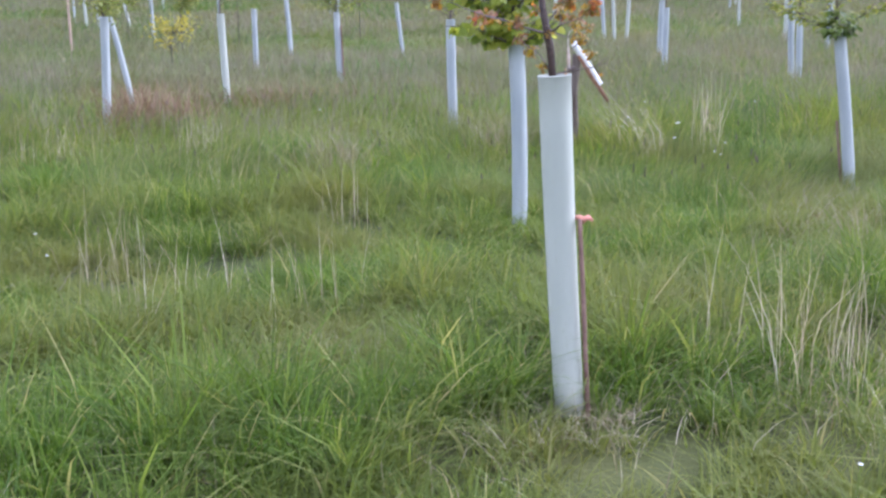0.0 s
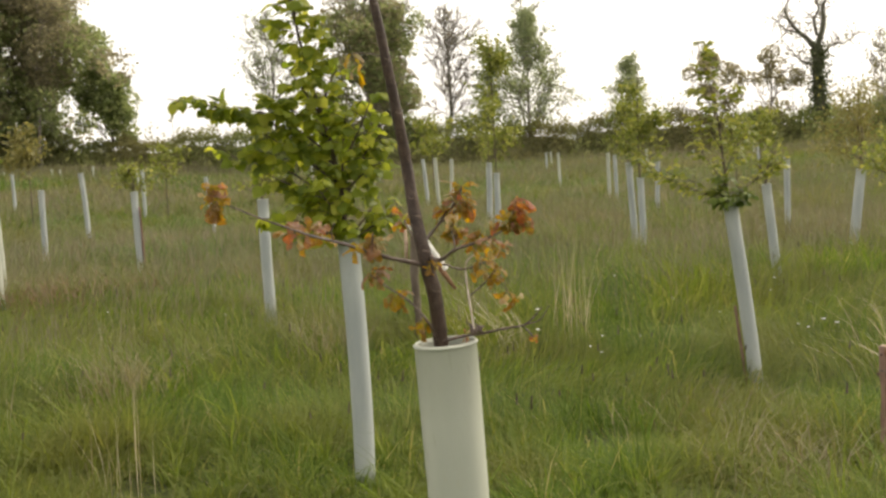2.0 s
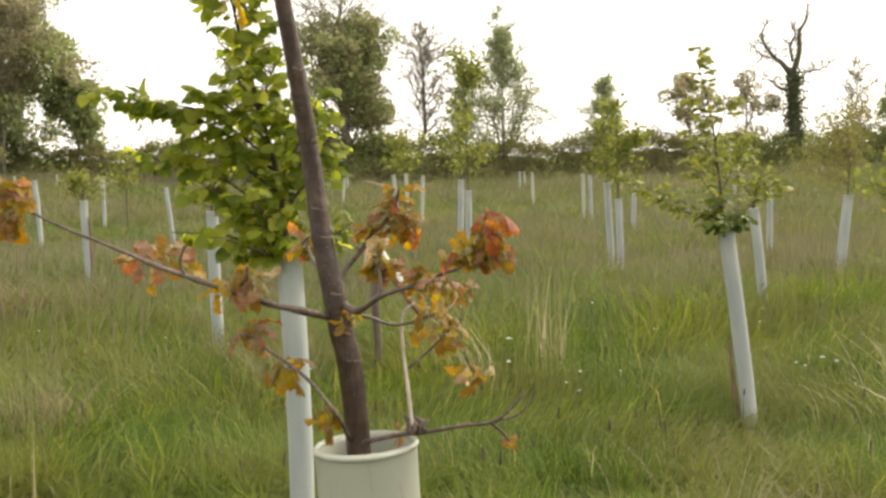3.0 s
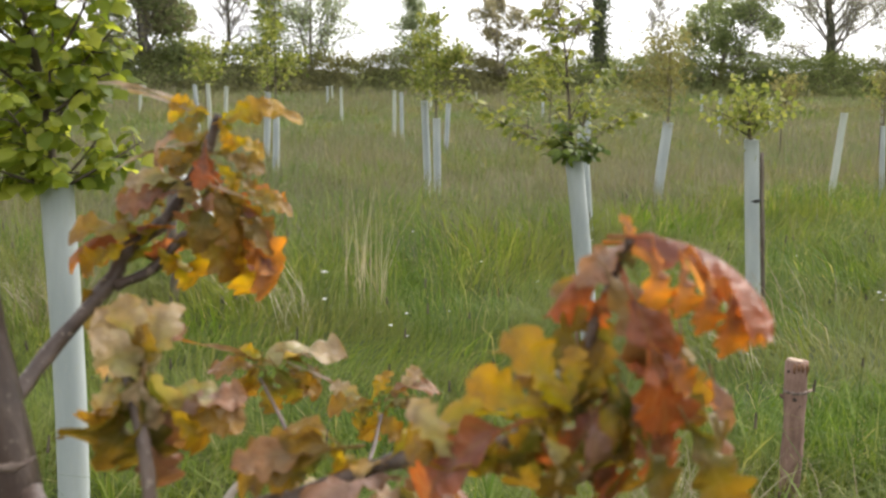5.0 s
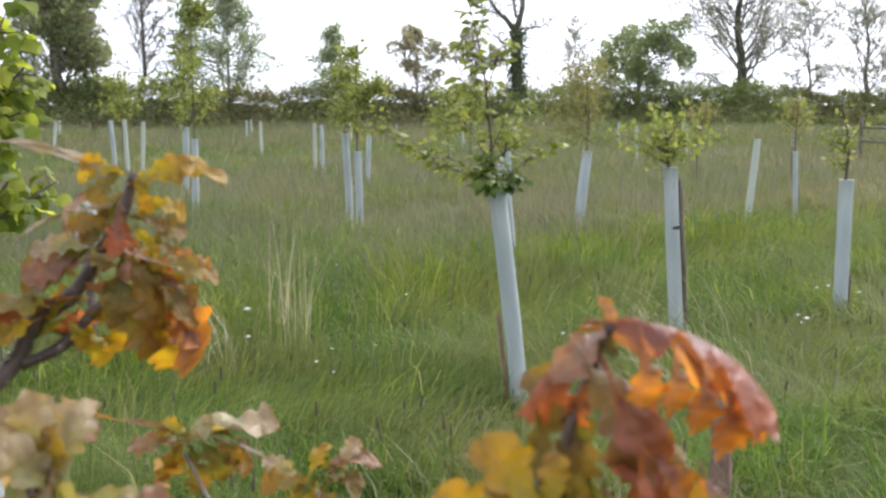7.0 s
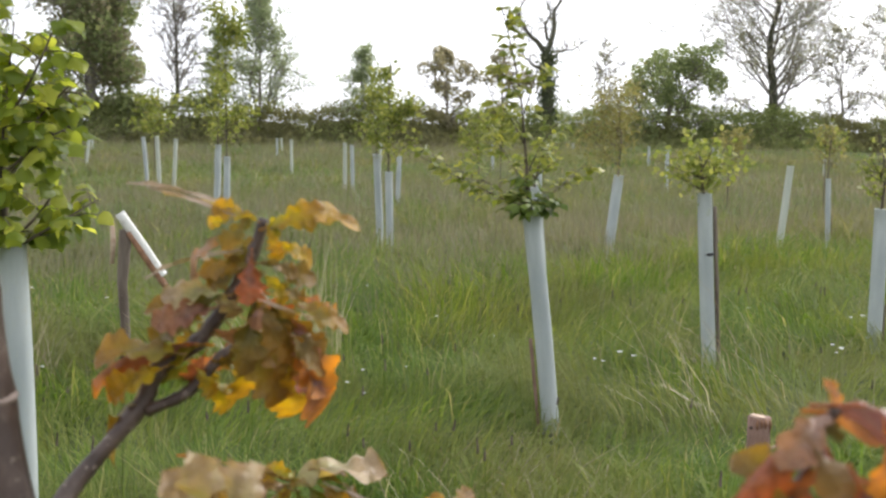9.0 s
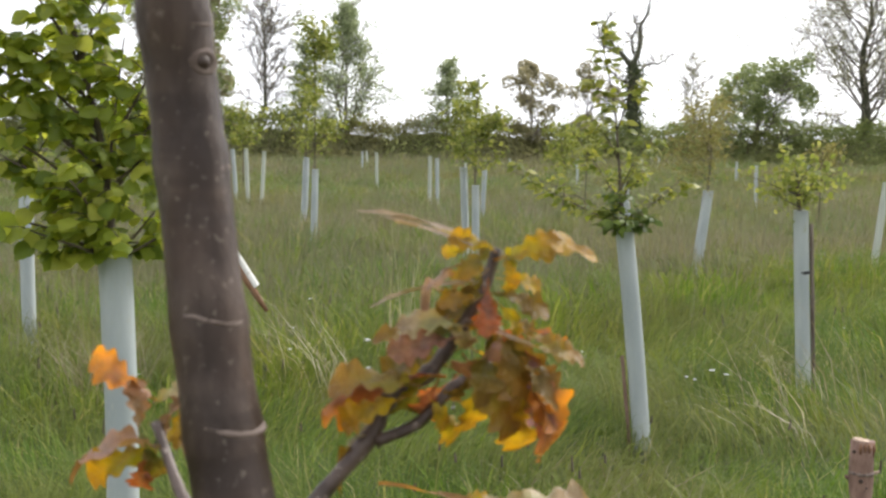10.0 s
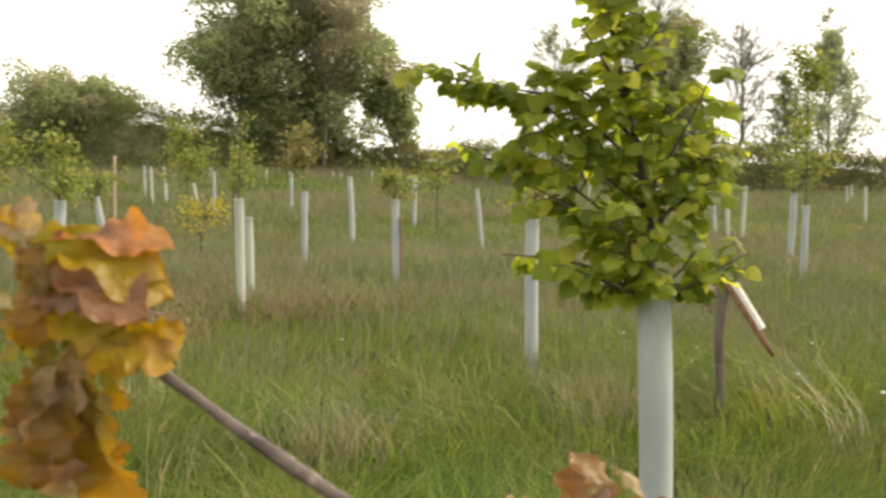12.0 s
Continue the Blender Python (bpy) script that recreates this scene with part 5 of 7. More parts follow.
    # broad leaves of the tip behind
    spray(ob, Y, 0, (0.0430, 0.0500, 1.4780), (0.0129, -0.0048, 0.0065), FRONT)
    spray(ob, Y, 0, (0.0430, 0.0500, 1.4780), (0.0024, -0.0032, -0.0065), FRONT)
    spray(ob, O, 0, (0.0390, 0.0500, 1.4550), (0.0105, -0.0081, -0.0177), FRONT)
    spray(ob, O, 1, (0.0440, 0.0500, 1.4540), (0.0145, -0.0065, -0.0161), FRONT)
    spray(ob, L, 0, (0.0380, 0.0500, 1.4550), (0.0000, -0.0097, -0.0169), FRONT)
    spray(ob, F, 0, (0.0490, 0.0500, 1.4490), (0.0129, -0.0065, -0.0185), FRONT)
    spray(ob, O, 0, (0.0510, 0.0500, 1.4540), (0.0113, -0.0032, -0.0024), HALF)
    spray(ob, Y, 0, (0.0460, 0.0500, 1.4420), (0.0008, -0.0032, -0.0161), FRONT)
    spray(ob, D, 0, (0.0270, 0.0500, 1.4530), (-0.0161, -0.0032, -0.0008), HALF)
    spray(ob, P, 0, (0.0290, 0.0500, 1.4570), (-0.0153, 0.0000, 0.0032), HALF)
    spray(ob, L, 0, (0.0340, 0.0500, 1.4650), (-0.0089, -0.0048, 0.0000), FRONT)
    spray(ob, L, 1, (0.0430, 0.0500, 1.4670), (0.0073, -0.0048, -0.0008), HALF)
    spray(ob, O, 0, (0.0140, 0.0500, 1.4390), (-0.0202, 0.0032, 0.0032), HALF)
    spray(ob, Y, 0, (0.0100, 0.0500, 1.4340), (-0.0153, 0.0032, -0.0065), FRONT)
    spray(ob, Y, 0, (0.0210, 0.0500, 1.4340), (0.0056, 0.0000, -0.0081), FRONT)
    spray(ob, R, 0, (0.0370, 0.0500, 1.4670), (-0.0008, -0.0097, -0.0073), FRONT)
    # the arched tip leaf with its hanging lobes, and the broad red leaf under it
    spray(ob, D, 0, (0.1200, -0.1350, 1.4600), (-0.0105, -0.0048, -0.0040), HALF)
    spray(ob, F, 1, (0.1210, -0.1350, 1.4600), (-0.0008, -0.0032, 0.0040), FRONT)
    spray(ob, O, 0, (0.1340, -0.1350, 1.4390), (-0.0008, -0.0097, -0.0129), FRONT)
    spray(ob, D, 0, (0.1420, -0.1350, 1.4290), (0.0000, -0.0097, -0.0145), FRONT)
    spray(ob, L, 0, (0.1110, -0.1350, 1.4190), (0.0016, 0.0016, 0.0137), FRONT)
    spray(ob, R, 0, (0.1210, -0.1350, 1.4510), (0.0097, -0.0097, -0.0250), (0.15, -1, 0.3), 0.0)
    spray(ob, D, 4, (0.1190, -0.1350, 1.4530), (0.0008, -0.0129, -0.0121), (-0.5, -1, 0.3), 0.0)
    spray(ob, F, 0, (0.1310, -0.1350, 1.4300), (0.0097, -0.0048, -0.0024), HALF, 0.3)
    spray(ob, F, 6, (0.1210, -0.1350, 1.4600), (0.0268, -0.0111, 0.0029), (0.2, -0.25, 1), 0.0)
    spray(ob, R, 6, (0.1210, -0.1370, 1.4615), (0.0260, -0.0108, 0.0028), (0.15, 0.25, 1), 0.0)
    spray(ob, Y, 0, (0.1020, -0.1500, 1.4280), (-0.0078, -0.0026, 0.0135), FRONT, 0.3)
    spray(ob, Y, 0, (0.1030, -0.1500, 1.4300), (0.0006, 0.0000, 0.0090), (-0.2, -1, 0.2), 0.3)
    spray(ob, Y, 0, (0.0980, -0.1500, 1.4270), (-0.0116, -0.0026, 0.0071), FRONT, 0.3)
    spray(ob, O, 0, (0.0980, -0.1500, 1.4280), (-0.0032, 0.0013, 0.0071), FRONT, 0.3)
    spray(ob, F, 0, (0.1190, -0.1520, 1.4610), (0.0024, -0.0008, -0.0113), (0.1, -1, 0.0), 0.15)
    spray(ob, F, 0, (0.1250, -0.1520, 1.4590), (0.0024, -0.0008, -0.0105), (0.1, -1, 0.0), 0.15)
    spray(ob, F, 0, (0.1310, -0.1520, 1.4560), (0.0016, -0.0008, -0.0113), (0.1, -1, 0.0), 0.15)
    spray(ob, F, 0, (0.1360, -0.1520, 1.4520), (0.0024, -0.0008, -0.0121), (0.1, -1, 0.0), 0.15)
    spray(ob, F, 0, (0.1420, -0.1520, 1.4480), (0.0016, -0.0008, -0.0065), (0.1, -1, 0.0), 0.15)
    spray(ob, R, 0, (0.1150, -0.1520, 1.4510), (0.0105, -0.0057, -0.0218), (0.3, -1, 0.3), 0.0)
    spray(ob, F, 0, (0.1200, -0.1540, 1.4410), (0.0073, -0.0024, -0.0065), FRONT, 0.2)
    spray(ob, L, 0, (0.1110, -0.1350, 1.4200), (0.0024, -0.0032, 0.0153), FRONT)
    spray(ob, L, 0, (0.1170, -0.1350, 1.4310), (-0.0016, -0.0097, -0.0113), FRONT)
    spray(ob, P, 1, (0.0830, -0.1350, 1.4150), (-0.0073, -0.0032, 0.0089), HALF)
    # twigs behind to the right
    spray(ob, D, 7, (0.058, 0.126, 1.374), (-0.031, 0.010, 0.009), UP)
    spray(ob, P, 0, (0.062, 0.124, 1.372), (0.027, -0.006, 0.012), UP)
    spray(ob, Y, 0, (0.059, 0.121, 1.372), (-0.002, -0.001, -0.010), FRONT)
    spray(ob, O, 0, (0.062, 0.122, 1.374), (-0.006, -0.001, -0.018), FRONT)
    spray(ob, L, 1, (0.068, 0.120, 1.372), (0.011, -0.005, -0.016), FRONT)
    spray(ob, C, 7, (0.077, 0.116, 1.372), (0.020, -0.007, -0.008), UP)
    spray(ob, Y, 1, (0.064, 0.122, 1.374), (-0.013, 0.005, 0.006), HALF)
    spray(ob, L, 1, (0.073, 0.121, 1.374), (0.015, -0.004, 0.000), UP)
    spray(ob, P, 1, (0.067, 0.127, 1.373), (0.011, -0.002, 0.009), UP)
    spray(ob, O, 0, (0.105, 0.088, 1.362), (-0.016, 0.004, 0.000), FRONT)
    spray(ob, Y, 0, (0.105, 0.090, 1.363), (0.004, 0.001, 0.011), HALF)
    spray(ob, D, 1, (0.113, 0.089, 1.365), (0.014, -0.002, 0.010), UP)
    spray(ob, Y, 0, (0.107, 0.086, 1.362), (-0.003, -0.001, -0.011), FRONT)
    spray(ob, L, 1, (0.112, 0.088, 1.361), (0.012, -0.003, 0.004), HALF)
    spray(ob, L, 1, (0.105, 0.086, 1.362), (-0.010, 0.001, -0.009), FRONT)
    spray(ob, P, 1, (0.113, 0.088, 1.363), (0.013, -0.004, -0.005), HALF)
    spray(ob, Y, 1, (0.110, 0.090, 1.366), (0.008, -0.001, 0.004), UP)
    spray(ob, D, 0, (0.062, 0.126, 1.369), (-0.018, 0.006, 0.004), HALF)
    spray(ob, L, 0, (0.064, 0.123, 1.369), (0.004, -0.003, -0.016), FRONT)
    spray(ob, O, 0, (0.073, 0.123, 1.371), (0.013, -0.005, -0.009), FRONT)
    spray(ob, P, 0, (0.058, 0.129, 1.368), (-0.009, 0.001, -0.014), HALF)
    spray(ob, O, 0, (0.105, 0.090, 1.359), (0.012, -0.005, -0.009), FRONT)
    spray(ob, P, 0, (0.103, 0.095, 1.360), (-0.010, 0.004, 0.009), HALF)
    spray(ob, L, 0, (0.111, 0.090, 1.359), (-0.007, -0.000, -0.013), FRONT)
    spray(ob, P, 0, (0.116, 0.092, 1.365), (0.007, -0.001, 0.009), HALF)

    branch([(0.068, 0.03, 1.341, 0.0018), (0.070, 0.08, 1.352, 0.0013), (0.062, 0.122, 1.366, 0.0009)])
    whorl(ob, (0.094, -0.020, 1.338), (0.6, -0.3, 0.5), 9, 0.033, [Y, L, O, P], rng, 0.6)
    whorl(ob, (0.070, 0.020, 1.352), (0.2, -0.4, 0.8), 6, 0.030, [Y, P, O], rng, 0.4)
    whorl(ob, (0.128, 0.005, 1.276), (0.5, 0, -0.6), 5, 0.030, [P, O], rng, 0.9, 0.03)
    # left side
    spray(ob, F, 0, (-0.065, 0.075, 1.432), (-0.016, 0.003, 0.009), FRONT)
    spray(ob, P, 1, (-0.062, 0.078, 1.429), (0.010, -0.001, 0.007), HALF)
    spray(ob, D, 0, (-0.067, 0.070, 1.422), (0.001, 0.001, 0.013), HALF)
    spray(ob, D, 1, (-0.064, 0.074, 1.416), (-0.023, 0.004, 0.004), HALF)
    spray(ob, Y, 0, (-0.064, 0.071, 1.415), (-0.018, 0.002, -0.007), FRONT)
    spray(ob, Y, 0, (-0.060, 0.077, 1.415), (0.009, -0.000, 0.011), HALF)
    spray(ob, R, 1, (-0.064, 0.071, 1.414), (-0.004, -0.001, -0.013), FRONT)
    spray(ob, D, 1, (-0.059, 0.077, 1.420), (0.002, 0.001, 0.012), HALF)
    spray(ob, L, 1, (-0.065, 0.070, 1.418), (0.005, -0.002, -0.012), FRONT)
    spray(ob, O, 0, (-0.062, 0.082, 1.420), (0.013, -0.002, -0.005), HALF)
    spray(ob, F, 0, (-0.412, 0.160, 1.494), (0.023, 0.005, 0.005), HALF)
    spray(ob, P, 0, (-0.413, 0.162, 1.492), (-0.010, -0.001, 0.010), HALF)
    spray(ob, Y, 0, (-0.423, 0.162, 1.487), (-0.007, -0.001, 0.012), FRONT)
    spray(ob, O, 0, (-0.413, 0.157, 1.479), (-0.005, -0.000, 0.013), FRONT)
    spray(ob, D, 0, (-0.397, 0.158, 1.476), (-0.016, -0.003, 0.007), HALF)
    spray(ob, P, 1, (-0.399, 0.162, 1.478), (0.007, 0.002, 0.011), HALF)
    spray(ob, Y, 0, (-0.397, 0.160, 1.470), (0.015, 0.003, -0.000), FRONT)
    spray(ob, C, 7, (-0.393, 0.167, 1.475), (0.011, 0.002, 0.000), UP)
    spray(ob, D, 0, (-0.401, 0.156, 1.465), (-0.012, -0.003, -0.012), FRONT)
    spray(ob, P, 0, (-0.406, 0.157, 1.464), (-0.008, -0.004, -0.032), FRONT)
    spray(ob, D, 0, (-0.407, 0.153, 1.464), (-0.013, -0.004, -0.017), HALF)
    spray(ob, O, 0, (-0.404, 0.160, 1.460), (0.004, -0.001, -0.032), FRONT)
    spray(ob, Y, 0, (-0.418, 0.161, 1.462), (-0.008, -0.001, 0.013), HALF)
    spray(ob, O, 4, (-0.399, 0.165, 1.461), (0.001, -0.001, -0.012), FRONT)
    spray(ob, L, 0, (-0.409, 0.155, 1.470), (-0.005, -0.002, -0.013), FRONT)
    spray(ob, D, 1, (-0.418, 0.163, 1.460), (-0.005, -0.003, -0.033), FRONT)
    spray(ob, F, 1, (-0.406, 0.168, 1.469), (-0.008, -0.000, 0.019), FRONT)
    spray(ob, Y, 0, (-0.421, 0.161, 1.466), (-0.014, -0.003, -0.006), HALF)
    spray(ob, P, 0, (-0.424, 0.161, 1.475), (-0.012, -0.002, 0.009), HALF)
    spray(ob, Y, 1, (-0.4210, 0.1620, 1.4910), (0.0298, -0.0081, 0.0056), HALF, 0.4)
    spray(ob, D, 0, (-0.4200, 0.1620, 1.4850), (0.0266, -0.0081, -0.0008), HALF, 0.4)
    spray(ob, Y, 1, (-0.4190, 0.1620, 1.4800), (0.0242, -0.0121, -0.0065), FRONT, 0.4)
    spray(ob, Y, 0, (-0.4060, 0.1620, 1.4700), (0.0202, -0.0040, -0.0016), FRONT, 0.4)
    spray(ob, O, 0, (-0.4210, 0.1620, 1.4900), (0.0065, -0.0081, -0.0169), FRONT, 0.4)
    spray(ob, L, 0, (-0.4140, 0.1620, 1.4870), (-0.0056, -0.0040, -0.0153), FRONT, 0.4)
    spray(ob, O, 0, (-0.4100, 0.1620, 1.4620), (0.0024, -0.0121, -0.0169), FRONT, 0.4)
    spray(ob, O, 0, (-0.4190, 0.1620, 1.4570), (0.0040, -0.0121, -0.0185), FRONT, 0.4)
    spray(ob, O, 1, (-0.4060, 0.1620, 1.4610), (0.0073, -0.0081, -0.0242), FRONT, 0.4)
    spray(ob, Y, 0, (-0.3990, 0.1620, 1.4610), (0.0024, 0.0000, -0.0089), FRONT, 0.4)
    spray(ob, P, 0, (-0.4190, 0.1620, 1.4900), (-0.0065, 0.0000, 0.0089), HALF, 0.4)
    spray(ob, L, 0, (-0.4100, 0.1620, 1.4700), (0.0040, 0.0000, -0.0121), FRONT, 0.4)
    spray(ob, D, 1, (-0.2490, 0.1900, 1.3980), (-0.0129, -0.0081, 0.0234), FRONT, 0.5)
    spray(ob, O, 0, (-0.2420, 0.1900, 1.4000), (0.0016, -0.0081, 0.0226), FRONT, 0.5)
    spray(ob, D, 0, (-0.2350, 0.1900, 1.4050), (0.0266, -0.0081, 0.0065), HALF, 0.5)
    spray(ob, R, 0, (-0.2630, 0.1900, 1.3980), (-0.0202, -0.0081, -0.0097), FRONT, 0.5)
    spray(ob, O, 0, (-0.2300, 0.1900, 1.4030), (0.0081, -0.0081, -0.0202), FRONT, 0.5)
    spray(ob, D, 0, (-0.2440, 0.1900, 1.4000), (-0.0016, -0.0121, -0.0218), FRONT, 0.5)
    spray(ob, O, 1, (-0.2490, 0.1900, 1.3740), (-0.0113, 0.0000, -0.0194), FRONT, 0.5)
    spray(ob, P, 0, (-0.2370, 0.1900, 1.4080), (0.0153, 0.0000, 0.0121), HALF, 0.5)
    spray(ob, Y, 0, (-0.2230, 0.1900, 1.3960), (0.0306, 0.0000, -0.0105), HALF, 0.5)
    # blunt cluster on a spur behind the left branch
    spray(ob, D, 1, (-0.2750, 0.2800, 1.3930), (0.0000, -0.0081, 0.0210), FRONT)
    spray(ob, P, 4, (-0.2730, 0.2800, 1.4130), (0.0137, 0.0000, -0.0056), UP)
    spray(ob, D, 0, (-0.2850, 0.2800, 1.3920), (-0.0040, -0.0081, 0.0161), HALF)
    spray(ob, D, 2, (-0.2760, 0.2800, 1.4070), (-0.0065, -0.0161, -0.0040), HALF)
    spray(ob, O, 0, (-0.2800, 0.2800, 1.3880), (0.0161, -0.0121, 0.0145), FRONT)
    spray(ob, D, 0, (-0.2520, 0.2800, 1.3990), (0.0266, -0.0081, 0.0024), HALF)
    spray(ob, R, 1, (-0.2400, 0.2800, 1.4030), (0.0194, -0.0121, -0.0065), FRONT)
    spray(ob, P, 0, (-0.2920, 0.2800, 1.3940), (-0.0226, 0.0000, 0.0032), HALF)
    spray(ob, O, 1, (-0.2990, 0.2800, 1.3890), (-0.0153, -0.0081, 0.0056), FRONT)
    spray(ob, L, 0, (-0.2850, 0.2800, 1.3950), (-0.0089, -0.0121, -0.0089), FRONT)
    spray(ob, D, 0, (-0.2820, 0.2800, 1.3850), (-0.0065, -0.0161, -0.0137), FRONT)
    spray(ob, P, 0, (-0.2710, 0.2800, 1.3880), (0.0073, -0.0161, -0.0169), FRONT)
    spray(ob, O, 0, (-0.2560, 0.2800, 1.3910), (0.0137, -0.0121, -0.0145), FRONT)
    spray(ob, L, 1, (-0.2660, 0.2800, 1.4000), (0.0113, 0.0000, -0.0073), FRONT)
    spray(ob, P, 1, (-0.2640, 0.2800, 1.3980), (0.0129, 0.0081, 0.0040), HALF)
    branch([(-0.262, 0.105, 1.412, 0.0024), (-0.268, 0.19, 1.404, 0.0020), (-0.276, 0.285, 1.384, 0.0014)])
    branch([(-0.185, 0.0, 1.396, 0.0024), (-0.188, -0.005, 1.412, 0.002), (-0.182, -0.01, 1.428, 0.0016)])
    whorl(ob, (-0.150, -0.018, 1.396), (-0.1, -0.4, 0.8), 4, 0.026, [P, Y], rng, 0.3)
    branch([(-0.115, -0.022, 1.374, 0.0026), (-0.118, -0.03, 1.392, 0.002), (-0.116, -0.03, 1.408, 0.0016)])
    whorl(ob, (-0.118, -0.032, 1.410), (-0.1, -0.4, 0.9), 11, 0.034, [D, P, O, L], rng, 0.7, 0.03)
    whorl(ob, (-0.125, 0.0, 1.338), (-0.8, -0.3, 0.3), 9, 0.032, [O, Y, P, D, L], rng, 0.45)
    whorl(ob, (-0.085, -0.015, 1.306), (-0.2, -0.4, 0.6), 7, 0.030, [Y, Y, O], rng, 0.5)
    whorl(ob, (-0.040, -0.040, 1.262), (-0.1, -0.6, 0.4), 7, 0.030, [P, Y, L], rng, 0.9, 0.03)
    whorl(ob, (-0.010, 0.0, 1.345), (0.4, 0.3, -0.2), 5, 0.026, [O, Y], rng, 0.3)
    whorl(ob, (0.152, -0.035, 1.215), (0.2, -0.3, -0.4), 6, 0.016, [Y, R], rng, 0.4, 0.01)
    whorl(ob, (0.035, -0.014, 1.226), (0.1, -0.5, 0.4), 5, 0.016, [R, P], rng, 0.3, 0.012)
    # upper leaves, greener
    for at, count in (((-0.30, 0.03, 2.02), 9), ((-0.24, 0.03, 1.985), 5), ((-0.05, 0.05, 2.24), 9), ((-0.10, 0.03, 2.42), 9), ((-0.14, 0.06, 1.72), 3)):
        whorl(ob, at, (-0.3, 0, 0.9), count, 0.036, [Y, P, Y], rng, 0.4, 0.03)
    # bud knobs at the mouth of the tube
    for k in range(5):
        bm = bmesh.new()
        c = Vector((0.052 + rng.uniform(-0.016, 0.016), -0.02 + rng.uniform(-0.01, 0.01), 1.226 + rng.uniform(-0.008, 0.008)))
        limb(bm, [c, c + Vector((rng.uniform(-0.005, 0.005), 0, 0.007)), c + Vector((rng.uniform(-0.008, 0.008), 0, 0.014))], [0.0045, 0.004, 0.001], 7)
        part("bud", bm, TWIG, ob, "dark oak bud")
    # every leaf belongs to the branch that it grows from
    wood = [o for o in ob.children if o.name.split(".")[0] in ("branch", "trunk")]
    places = [np.array([v.co[:] for v in o.data.vertices]) for o in wood]
    for leaf in [o for o in ob.children if o.name.split(".")[0] == "leaf"]:
        p = np.array(leaf.matrix_local.translation)
        gaps = [float(np.min(((q - p) ** 2).sum(1))) for q in places]
        leaf.parent = wood[int(np.argmin(gaps))]


young_oak()


def leafy_branch(ob, points, radii, twigs, reach, leaves, size, meshes, rng, twig_mat, hang=0.35):
    """A branch, and side twigs all round it with leaves in two rows along them, each on its stalk."""
    sp = spline(points, 6)
    n = len(sp)
    b = bmesh.new()
    limb(b, sp, [radii[0] + (radii[1] - radii[0]) * i / (n - 1) for i in range(n)], 6, 0.05, rng)
    part("branch", b, twig_mat, ob)
    for k in range(twigs):
        t = 0.12 + 0.88 * (k + rng.random()) / twigs
        i = min(n - 2, int(t * (n - 1)))
        p, along = Vector(sp[i]), (Vector(sp[i + 1]) - Vector(sp[i])).normalized()
        a = rng.uniform(0, 2 * math.pi)
        out = Vector((math.cos(a), math.sin(a), rng.uniform(-0.35, 0.55)))
        out = (out - along * out.dot(along) * 0.5 + along * 0.35).normalized()
        length = reach * rng.uniform(0.5, 1.2)
        q = p + out * length * 0.55 + Vector((0, 0, 0.02 * length))
        e = p + out * length + Vector((0, 0, -0.12 * length))
        b = bmesh.new()
        limb(b, [p, q, e], [radii[1] * 1.0, radii[1] * 0.8, radii[1] * 0.5], 4)
        twig = part("twig", b, twig_mat, ob)
        side = out.cross(Vector((0, 0, 1)))
        side = side.normalized() if side.length > 0.05 else Vector((1, 0, 0))
        for m in range(leaves):
            t = 0.15 + 0.85 * (m + rng.uniform(0.2, 0.8)) / leaves
            at = p.lerp(q, t * 2) if t < 0.5 else q.lerp(e, t * 2 - 1)
            turn = 1 if m % 2 else -1
            way = out * rng.uniform(0.3, 0.9) + side * turn * rng.uniform(0.5, 1.1) + Vector((0, 0, -hang * rng.uniform(0.1, 2.2)))
            if m == leaves - 1:
                way = out + Vector((0, 0, -hang * rng.uniform(0.2, 1.6)))
            way.normalize()
            s = size * rng.uniform(0.55, 1.2)
            face = Vector((rng.uniform(-0.7, 0.7), rng.uniform(-1.1, 0.3), 0.8))
            put_leaf(twig, rng.choice(meshes), at + way * s * 0.16, way, face, s)


